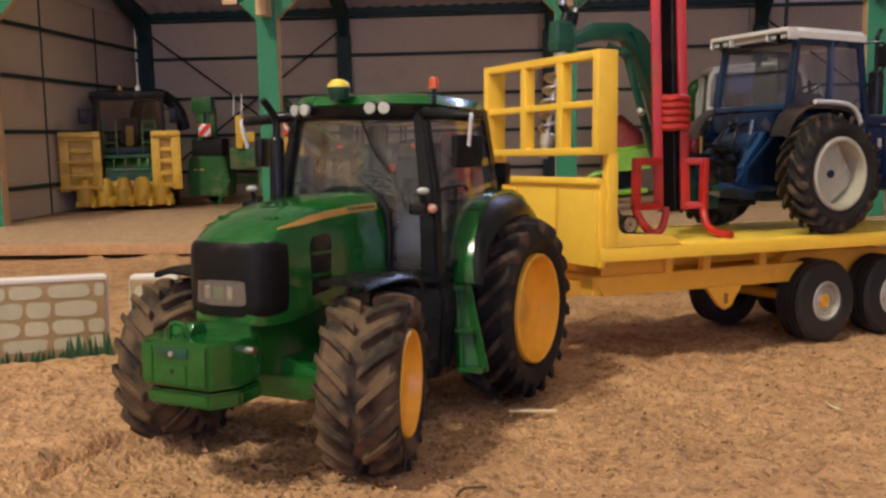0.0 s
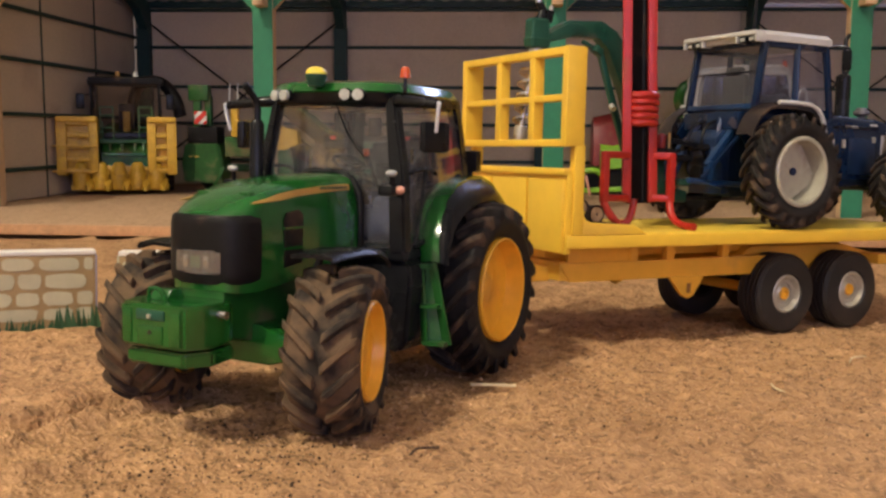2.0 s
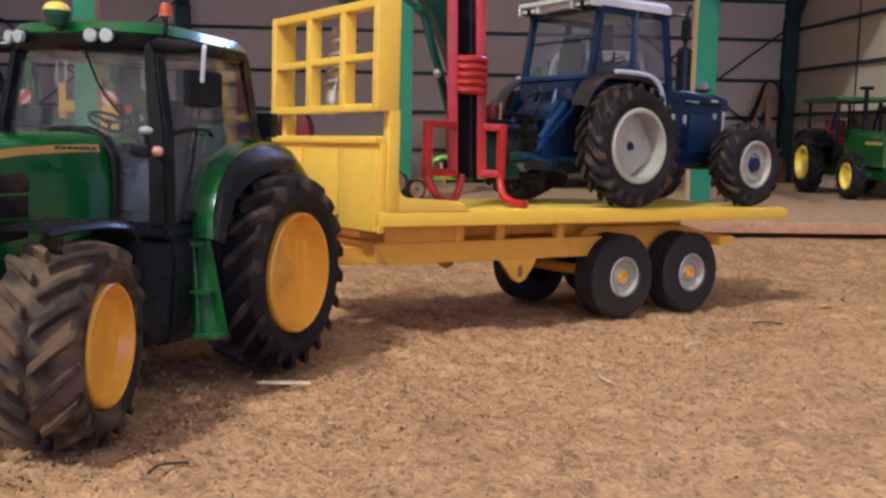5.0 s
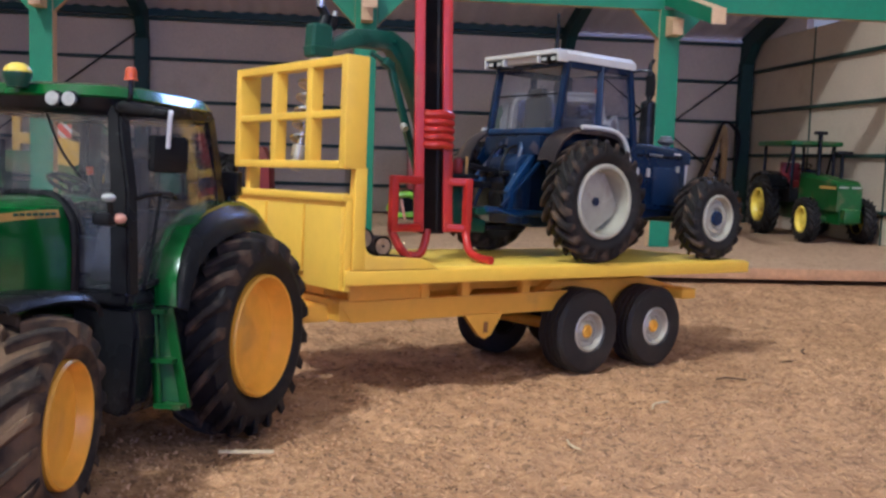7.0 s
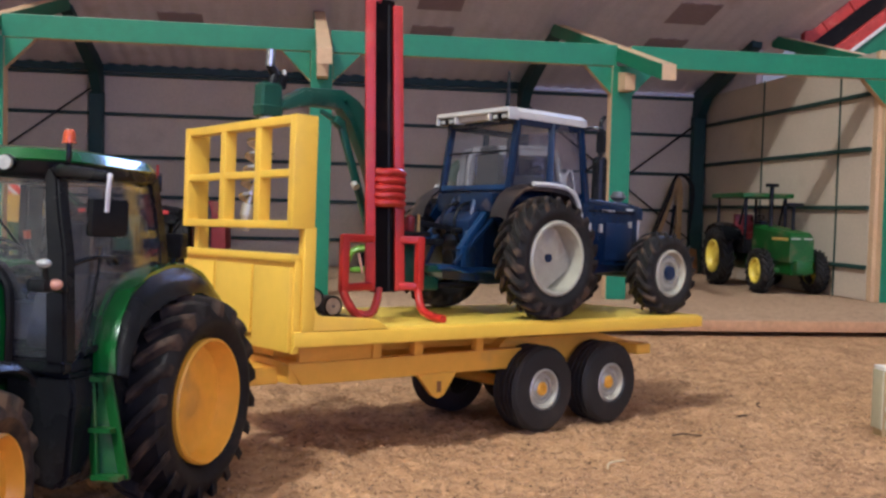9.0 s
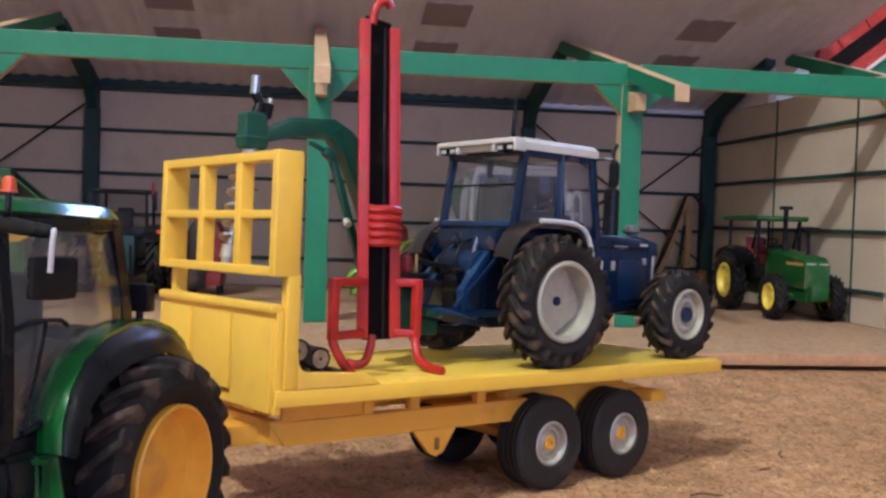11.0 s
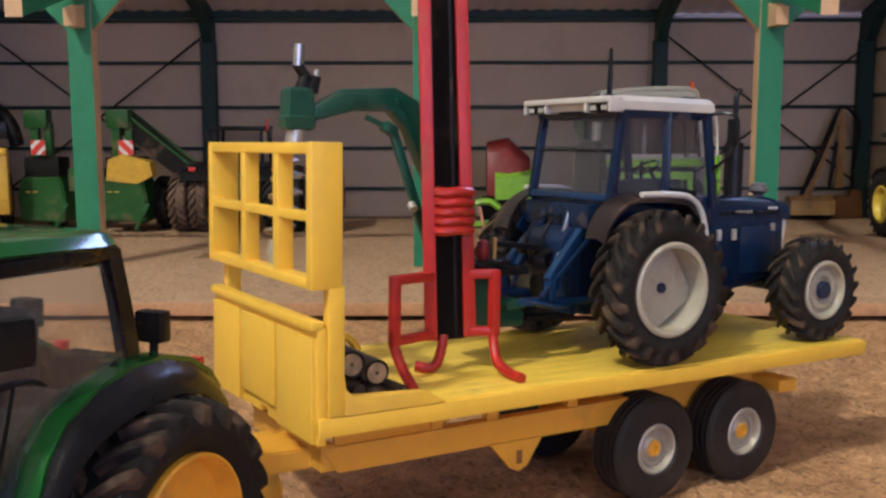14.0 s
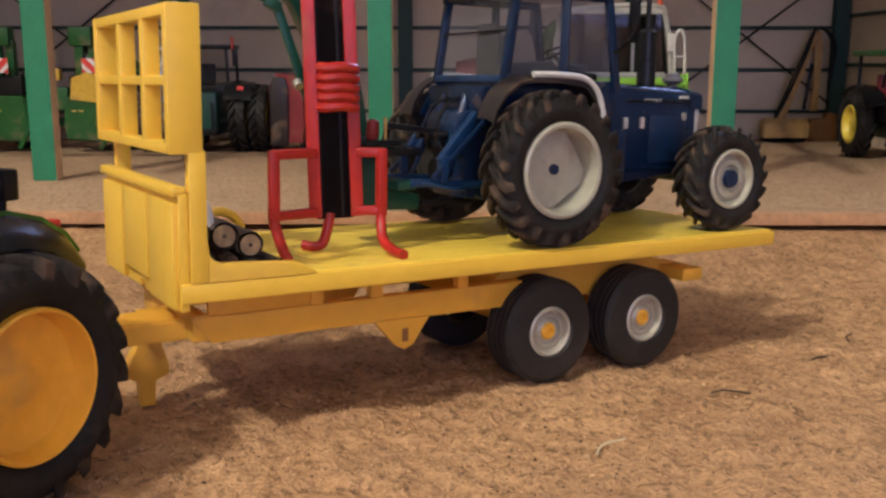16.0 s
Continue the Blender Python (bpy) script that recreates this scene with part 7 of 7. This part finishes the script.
def build_maroon_hopper():
    t = thing("seed_hopper", SHED @ cm(13.6, 20.5, 0), "dull maroon rounded hopper on a dark frame beside a tractor", "hopper")
    b = bmesh.new()
    loft(b, [[(x, y, z) for x, z in ((-1.5 * k, 0.9), (1.5 * k, 0.9), (1.75 * k, 2.6), (1.6 * k, 5.4), (1.0 * k, 6.6), (-1.0 * k, 6.8), (-1.6 * k, 5.6), (-1.75 * k, 2.6))] for y, k in ((-0.4, 0.86), (0.2, 1.0), (3.2, 1.0), (3.8, 0.9))])
    part("drum", b, RED_DARK, t, smooth=50)
    b = bmesh.new()
    prism(b, [(-1.4, 0.6), (0.1, 0.6), (0.2, 5.6), (0.0, 6.4), (-1.0, 6.6), (-1.4, 5.4)], "y", -0.75, -0.4, 0.08)
    part("front_cover", b, BROWN_BLACK, t, "dark brown front cover")
    for x in (-1.2, 1.2):
        for y in (0.2, 3.0):
            b = bmesh.new()
            box(b, x - 0.2, x + 0.2, y - 0.2, y + 0.2, 0, 1.2, 0.04)
            part("leg", b, BLACK_MATT, t)
    return t


def build_lime_mower():
    t = thing("lime_mower", SHED @ cm(29.5, 24.0, 0), "lime green mower with a red rounded hood", "mower")
    b = bmesh.new()
    loft(b, [[(-1.3, y, z) for y, z in ((0, 3.0), (0, 6.6), (1.0, 7.8), (3.0, 7.2), (3.2, 3.0))], [(0.6, y, z) for y, z in ((-0.4, 2.6), (-0.4, 7.0), (0.8, 8.2), (3.2, 7.5), (3.4, 2.6))], [(2.6, y, z) for y, z in ((0, 3.0), (0, 5.6), (1.0, 6.4), (2.8, 6.0), (3.0, 3.0))]])
    part("hood", b, RED_DARK, t, "dull red rounded hood", smooth=50)
    b = bmesh.new()
    tube(b, smooth_path([(-3.2, -0.6, 0.9), (-2.6, -0.7, 2.2), (-1.2, -0.8, 2.5), (-0.2, -0.8, 1.9)]), 0.5, 10, 0.6)
    part("side_guard", b, LIME, t, "lime green curved guard")
    b = bmesh.new()
    loft(b, [[(-0.6, y, z) for y, z in ((-0.9, 2.6), (-0.9, 4.6), (0.3, 5.4), (0.6, 2.8))], [(3.2, y, z) for y, z in ((-0.9, 2.9), (-0.9, 4.9), (0.3, 5.5), (0.6, 3.0))]])
    part("front_guard", b, LIME, t)
    b = bmesh.new()
    bar(b, (-2.8, 0, 0.4), (3.0, 0, 0.7), 0.6, 0.5, 0.1)
    part("cutter_bar", b, LIME, t)
    b = bmesh.new()
    box(b, -1.8, 2.2, 0.4, 2.8, 0.25, 2.8, 0.2)
    part("frame", b, BLACK_MATT, t)
    b = bmesh.new()
    bar(b, (-2.0, -0.8, 2.0), (-1.6, -0.8, 0.0), 0.25)
    part("stand", b, AMBER_PALE, t)
    b = bmesh.new()
    box(b, -1.9, -1.1, 2.9, 3.2, 0, 0.5)
    box(b, 1.5, 2.3, 0.2, 0.8, 0, 0.4)
    part("foot", b, BLACK_MATT, t)
    return t


def build_lime_harvester():
    t = thing("lime_harvester", SHED @ cm(41.6, 16.0, 0), "lime green harvester with a dark glazed off-white cab", "harvester")
    b = bmesh.new()
    box(b, -4.9, 4.0, 0.2, 5.0, 5.9, 6.75, 0.2)
    cab = part("cab_sill", b, LIME, t, "lime and off-white cab sill")
    b = bmesh.new()
    box(b, -4.8, 3.9, 0.12, 0.3, 6.55, 6.95, 0.08)
    part("sill_trim", b, WHITE_SHADED, cab)
    for x, x2 in ((-4.75, -4.3), (3.7, 3.2)):
        for y in (0.3, 4.8):
            b = bmesh.new()
            bar(b, (x, y, 6.7), (x2, y - (0.25 if y < 1 else 0), 12.0), 0.42, 0.36, 0.1)
            part("cab_pillar", b, WHITE_SHADED if x < 0 else BLACK, cab)
    b = bmesh.new()
    bar(b, (-3.4, 0.15, 6.7), (-3.2, 0.0, 11.8), 0.3)
    part("window_bar", b, BLACK, cab)
    b = bmesh.new()
    bar(b, (2.6, 0.15, 6.7), (2.4, 0.0, 11.8), 0.3)
    part("window_bar", b, BLACK, cab)
    b = bmesh.new()
    plate(b, [(-4.6, 0.25, 6.8), (3.6, 0.25, 6.8), (3.15, 0.0, 11.8), (-4.2, 0.0, 11.8)], 0.05)
    part("windscreen", b, GLASS_SMOKE, cab).visible_shadow = False
    for x, x2 in ((-4.7, -4.25), (3.7, 3.2)):
        b = bmesh.new()
        plate(b, [(x, 0.4, 6.8), (x, 4.7, 6.8), (x2, 4.7, 11.8), (x2, 0.2, 11.8)], 0.05)
        part("side_pane", b, GLASS_SMOKE, cab).visible_shadow = False
    b = bmesh.new()
    box(b, -4.2, 3.4, 4.6, 4.9, 6.7, 11.8, 0.05)
    part("rear_panel", b, INTERIOR, cab)
    b = bmesh.new()
    loft(b, [[(-0.5 + (x + 0.5) * k, 2.5 + (y - 2.5) * k, z) for x, y in ((-4.6, -0.4), (3.4, -0.4), (3.6, 2.5), (3.4, 5.2), (-4.6, 5.2), (-4.8, 2.5))] for z, k in ((11.55, 0.98), (11.8, 1.0), (12.1, 0.97), (12.2, 0.82))])
    roof = part("roof", b, WHITE_SHADED, cab, "white cab roof darkened as in shade")
    for y in (-0.15, 4.9):
        b = bmesh.new()
        tube(b, smooth_path([(-4.85, y, 6.6), (-4.85, y, 9.0), (-4.70, y, 10.9), (-4.2, y, 11.65), (-2.0, y, 12.12), (1.5, y, 12.22), (2.9, y, 12.08), (3.35, y, 11.4), (3.75, y, 9.0), (4.0, y, 6.7)]), 0.27, 10, 0.9)
        part("cab_hoop", b, WHITE_SHADED, cab, "white cab frame darkened as in shade", smooth=60)
    b = bmesh.new()
    cyl(b, (2.88, -0.1, 12.15), (2.88, -0.1, 12.82), 0.25, 0.19, seg=14)
    part("beacon", b, ORANGE, roof, "orange beacon")
    b = bmesh.new()
    box(b, -1.4, 0.2, 2.0, 2.8, 6.8, 9.8, 0.3)
    part("seat", b, INTERIOR, cab)
    for x in (-0.8, 0.9):
        b = bmesh.new()
        box(b, x, x + 0.3, 0.9, 1.2, 6.9, 9.3, 0.08)
        part("lever", b, SILVER, cab, "pale grey lever")
    b = bmesh.new()
    box(b, 3.5, 4.1, -0.6, -0.3, 8.6, 10.0, 0.1)
    bar(b, (3.4, 0.0, 10.8), (3.8, -0.4, 10.0), 0.12)
    part("mirror", b, WHITE, cab)
    b = bmesh.new()
    box(b, -2.7, 3.2, -0.1, 0.4, 2.4, 5.5, 0.12)
    front = part("front_panel", b, LIME, t, "bright lime front panel")
    for x0, x1, z0, z1 in ((1.3, 1.75, 4.1, 4.9), (2.3, 2.75, 4.1, 4.9)):
        b = bmesh.new()
        box(b, x0, x1, -0.18, -0.08, z0, z1, 0.06)
        part("handle_recess", b, BLACK_MATT, front)
    for x in (1.35, 2.35):
        b = bmesh.new()
        box(b, x, x + 0.36, -0.26, -0.16, 4.5, 4.68, 0.04)
        part("handle", b, BLACK, front)
    b = bmesh.new()
    cyl(b, (-0.55, -0.14, 4.55), (-0.55, -0.09, 4.55), 0.62, seg=24)
    b.transform(Matrix.Translation((0, 0, 4.55)) @ Matrix.Diagonal((1, 1, 0.5, 1)) @ Matrix.Translation((0, 0, -4.55)))
    part("front_badge", b, BLACK_MATT, front, "dark oval badge")
    b = bmesh.new()
    box(b, -4.6, 3.6, 0.5, 9.5, 2.2, 6.0, 0.2)
    part("body", b, BLACK_MATT, t)
    b = bmesh.new()
    loft(b, [[(x, y, z) for x, z in ((-4.0, 3.0), (4.0, 3.0), (4.0, zt), (2.8, zt + 1.0), (-2.8, zt + 1.0), (-4.0, zt))] for y, zt in ((5.2, 8.6), (9.0, 9.4), (13.0, 8.0))])
    part("grain_body", b, LIME, t)
    b = bmesh.new()
    tube(b, smooth_path([(-4.6, 6.4, 7.6), (-5.4, 5.6, 9.4), (-5.1, 5.2, 10.5), (-4.4, 5.6, 10.9)]), 0.6, 12)
    part("side_spout", b, GREEN_OLD, t, "dark green side spout")
    # ladder
    b = bmesh.new()
    for x in (4.05, 5.1):
        box(b, x, x + 0.2, -0.7, -0.3, 1.6, 6.9, 0.05)
    box(b, 4.15, 5.2, -0.35, -0.25, 1.7, 6.8, 0.02)
    lad = part("ladder_side", b, LIME, t, "lime green access ladder")
    for k in range(5):
        b = bmesh.new()
        box(b, 4.15, 5.2, -0.95, -0.3, 1.75 + k * 1.05, 1.95 + k * 1.05, 0.05)
        part("ladder_step", b, LIME, lad)
    b = bmesh.new()
    tube(b, smooth_path([(4.2, -0.5, 6.8), (4.1, -0.5, 9.4), (4.5, -0.5, 10.3), (4.9, -0.5, 9.4), (5.0, -0.5, 6.8)]), 0.12, 8)
    tube(b, [(4.15, -0.5, 8.2), (4.95, -0.5, 8.2)], 0.10, 8)
    part("hand_rail", b, WHITE, lad, "off-white hand rail")
    simple_wheels(t, [(-3.6, 2.6, 2.4, 2.4, 1.8, 90, 1), (3.6, 2.6, 2.4, 2.4, 1.8, 90, -1), (-3.2, 11.0, 1.7, 1.7, 1.3, 90, 1), (3.2, 11.0, 1.7, 1.7, 1.3, 90, -1)], WHITE, RUBBER)
    return t


def build_flail_arm():
    t = thing("hedge_cutter", SHED @ cm(61.5, 31.5, 0), "ochre yellow hedge-cutter arm folded against the back wall", "hedge cutter")
    b = bmesh.new()
    prism(b, [(-0.6, 0.5), (-0.6, 1.9), (0.2, 2.4), (1.4, 2.2), (1.4, 0.5)], "x", -3.2, 1.1, 0.1)
    head = part("cutter_head", b, CUTTER_OCHRE, t)
    b = bmesh.new()
    cyl(b, (-3.1, 0.4, 0.55), (1.0, 0.4, 0.55), 0.5, seg=14)
    part("roller", b, BLACK_MATT, head)
    b = bmesh.new()
    prism(b, [(-1.5, 2.0), (0.15, 6.4), (0.85, 9.0), (1.5, 10.4), (2.1, 10.8), (2.1, 10.2), (1.5, 8.8), (0.75, 6.2), (-0.8, 2.0)], "y", 1.2, 1.9, 0.1)
    part("outer_arm", b, CUTTER_OCHRE, t)
    b = bmesh.new()
    prism(b, [(2.0, 3.0), (2.15, 6.0), (2.05, 9.0), (1.7, 10.2), (2.0, 10.8), (2.6, 10.5), (2.85, 9.2), (2.8, 6.0), (2.75, 3.0)], "y", 1.95, 2.5, 0.1)
    part("inner_arm", b, CUTTER_OCHRE, t)
    b = bmesh.new()
    cyl(b, (1.0, 1.0, 3.2), (1.5, 1.0, 7.6), 0.18, seg=10)
    part("ram", b, BLACK, t)
    b = bmesh.new()
    prism(b, [(1.8, 0.0), (1.9, 2.2), (3.4, 2.3), (3.6, 2.9), (4.5, 2.7), (4.7, 0.0)], "y", 1.5, 2.6, 0.12)
    part("mount", b, CUTTER_BROWN, t)
    for off in (0.0, 0.3):
        b = bmesh.new()
        tube(b, smooth_path([(-1.9, 0.8, 2.2), (-1.0 + off, 0.8, 4.6), (0.6 + off, 0.9, 8.6), (1.8, 1.0, 11.0), (3.3 + off, 1.0, 9.6), (3.3, 1.0, 5.0)]), 0.14, 8)
        part("hose", b, BLACK_MATT, t)
    b = bmesh.new()
    box(b, -2.4, 0.6, -0.3, 0.6, 0.0, 0.14)
    part("skid", b, BLACK_MATT, t)
    return t


def build_old_tractor():
    """Drawn with its front towards -y."""
    t = thing("canopy_tractor", SHED @ cm(63.7, 16.6, 0, 0, 0, -2), "older green tractor with a canopy and bright yellow rims", "tractor")
    simple_wheels(t, [(-2.55, 0, 2.75, 2.75, 1.35, -90, -1), (2.45, 0, 2.75, 2.75, 1.35, -90, 1), (-2.45, -9.0, 1.95, 1.95, 1.15, -90, -1), (2.45, -9.0, 1.95, 1.95, 1.15, -90, 1)], LEMON_RIM, RUBBER, label="bright lemon yellow wheel")
    for y, z, r in ((0, 2.75, 0.35), (-9.0, 1.95, 0.28)):
        b = bmesh.new()
        cyl(b, (-2.4, y, z), (2.4, y, z), r, seg=12)
        part("axle", b, GREEN_OLD, t)
    b = bmesh.new()
    box(b, -0.8, 0.8, -11.4, 1.2, 1.7, 3.4, 0.12)
    part("chassis", b, GREEN_OLD, t)
    b = bmesh.new()
    loft(b, [[(x, y, z) for x, z in ((-1.05, 2.8), (1.05, 2.8), (1.05, zt - 0.25), (0.8, zt), (-0.8, zt), (-1.05, zt - 0.25))] for y, zt in ((-4.2, 5.9), (-8.0, 5.6), (-11.2, 5.3), (-11.5, 5.0))])
    hood = part("hood", b, GREEN_OLD, t, "green hood with a yellow stripe")
    for s in (-1, 1):
        b = bmesh.new()
        box(b, s * 1.06 - 0.02, s * 1.06 + 0.02, -11.2, -8.2, 4.6, 4.85)
        part("stripe", b, STRIPE, hood)
        b = bmesh.new()
        box(b, s * 0.55 - 0.4, s * 0.55 + 0.4, -11.56, -11.5, 4.72, 4.86, 0.02)
        part("nose_print", b, WHITE_SHADED, hood, "short pale print bar")
        b = bmesh.new()
        rows = [[(s * 1.2, y, z), (s * 2.2, y, z + 0.08), (s * 3.0, y, z)] for y, z in ((-2.9, 4.3), (-2.0, 5.3), (0, 5.9), (1.6, 5.6), (2.6, 4.8))]
        sheet(b, rows, 0.12)
        part("fender", b, BLACK, t, "black rear fender", smooth=60)
        for y in (-4.4, 1.8):
            b = bmesh.new()
            bar(b, (s * 1.9, y, 3.8), (s * 1.85, y, 8.3), 0.24, 0.24, 0.05)
            part("canopy_post", b, BLACK, t)
        b = bmesh.new()
        bar(b, (s * 1.9, -3.2, 5.8), (s * 1.85, -4.3, 8.3), 0.18, 0.18, 0.04)
        part("screen_post", b, BLACK, t)
    b = bmesh.new()
    box(b, -2.4, 2.4, -5.0, 2.5, 8.25, 8.7, 0.18)
    part("canopy", b, GREEN_OLD, t, "green canopy roof")
    b = bmesh.new()
    box(b, -1.7, 1.7, -3.8, 1.6, 3.2, 4.5, 0.1)
    part("cab_floor", b, BLACK_MATT, t)
    b = bmesh.new()
    box(b, -0.9, 0.9, 0.0, 0.7, 4.4, 6.8, 0.2)
    box(b, -0.9, 0.9, -1.6, 0.6, 4.4, 5.1, 0.15)
    part("seat", b, RED_DARK, t, "dull maroon seat")
    b = bmesh.new()
    box(b, -0.5, 0.5, -4.4, -3.4, 4.5, 6.2, 0.15)
    part("dash", b, BLACK, t)
    b = bmesh.new()
    lathe(b, [(0.55, -0.06), (0.62, 0), (0.55, 0.06), (0.5, 0)], 20, closed=True)
    part("steering_wheel", b, BLACK, t, at=cm(0, -2.8, 6.4, 60, 0, 0))
    b = bmesh.new()
    cyl(b, (-0.5, -6.6, 5.6), (-0.5, -6.6, 9.3), 0.20, seg=12)
    box(b, -0.95, -0.05, -7.0, -6.2, 9.2, 9.5, 0.08)
    part("exhaust", b, BLACK, t, "black exhaust stack")
    b = bmesh.new()
    cyl(b, (0.3, -9.2, 5.4), (0.3, -9.2, 7.6), 0.16, seg=10)
    box(b, -0.35, 0.95, -9.8, -8.7, 7.5, 7.8, 0.08)
    part("air_stack", b, BLACK, t)
    b = bmesh.new()
    box(b, -0.7, 0.7, -12.2, -11.3, 1.9, 3.0, 0.1)
    part("front_weight", b, GREEN_OLD, t)
    return t


build_forage_harvester()
build_folded_mower()
build_dual_tractor()
build_maroon_hopper()
build_lime_mower()
build_lime_harvester()
build_flail_arm()
build_old_tractor()

# red conveyor that leans over the shed's end wall, drawn as long boards side by side
conveyor = thing("grain_conveyor", SHED, "weathered red trough conveyor leaning over the end wall of the shed", "conveyor")
AX, NX, AT = (0.793, 0.609), (0.609, -0.793), (69.9, 25.3)


def slope_board(name, w0, w1, v0, v1, mt, label="", a0=-0.6, a1=34.0):
    """A board along the conveyor's slope, from w0 to w1 across it."""
    b = bmesh.new()
    prism(b, [(AT[0] + AX[0] * a + NX[0] * w, AT[1] + AX[1] * a + NX[1] * w) for a, w in ((a0 - 0.9 * w0, w0), (a1, w0), (a1, w1), (a0 - 0.9 * w1, w1))], "y", v0, v1, 0.06,
          Matrix(((1, 0, 0, 0), (0, 1, 0, 0), (0, 0, 1, 0), (0, 0, 0, 1))))
    return part(name, b, mt, conveyor, label)


slope_board("upper_trough_side", 0.0, 1.7, 17.2, 18.0, RED_OLD)
slope_board("trough_bed", 1.6, 3.5, 18.2, 18.8, BLACK_MATT, "dark trough bed")
slope_board("lower_trough_side", 3.4, 4.6, 17.4, 18.1, RED_OLD)
slope_board("white_rail", 4.5, 4.8, 17.2, 18.0, SIGN_WHITE, "white rail")
slope_board("green_rail", 4.75, 7.2, 17.6, 18.3, POST_GREEN, "green rail")
slope_board("upper_lip", -0.25, 0.3, 16.8, 17.6, RED_OLD)
for a in range(9):
    b = bmesh.new()
    bar(b, (AT[0] + AX[0] * (1 + a * 3.4) + 0.1, 17.1, AT[1] + AX[1] * (1 + a * 3.4) - 0.1), (AT[0] + AX[0] * (1 + a * 3.4) + NX[0] * 1.6, 17.1, AT[1] + AX[1] * (1 + a * 3.4) + NX[1] * 1.6), 0.22, 0.18, 0.05)
    part("trough_rib", b, RED_OLD, conveyor)
for p, q in (((90.0, 18.6, 40.0), (92.0, 20.0, -2.0)), ((77.0, 18.6, 22.0), (77.0, 20.0, -2.0))):
    b = bmesh.new()
    bar(b, p, q, 0.9, 0.9, 0.08)
    part("support_leg", b, RED_OLD, conveyor)
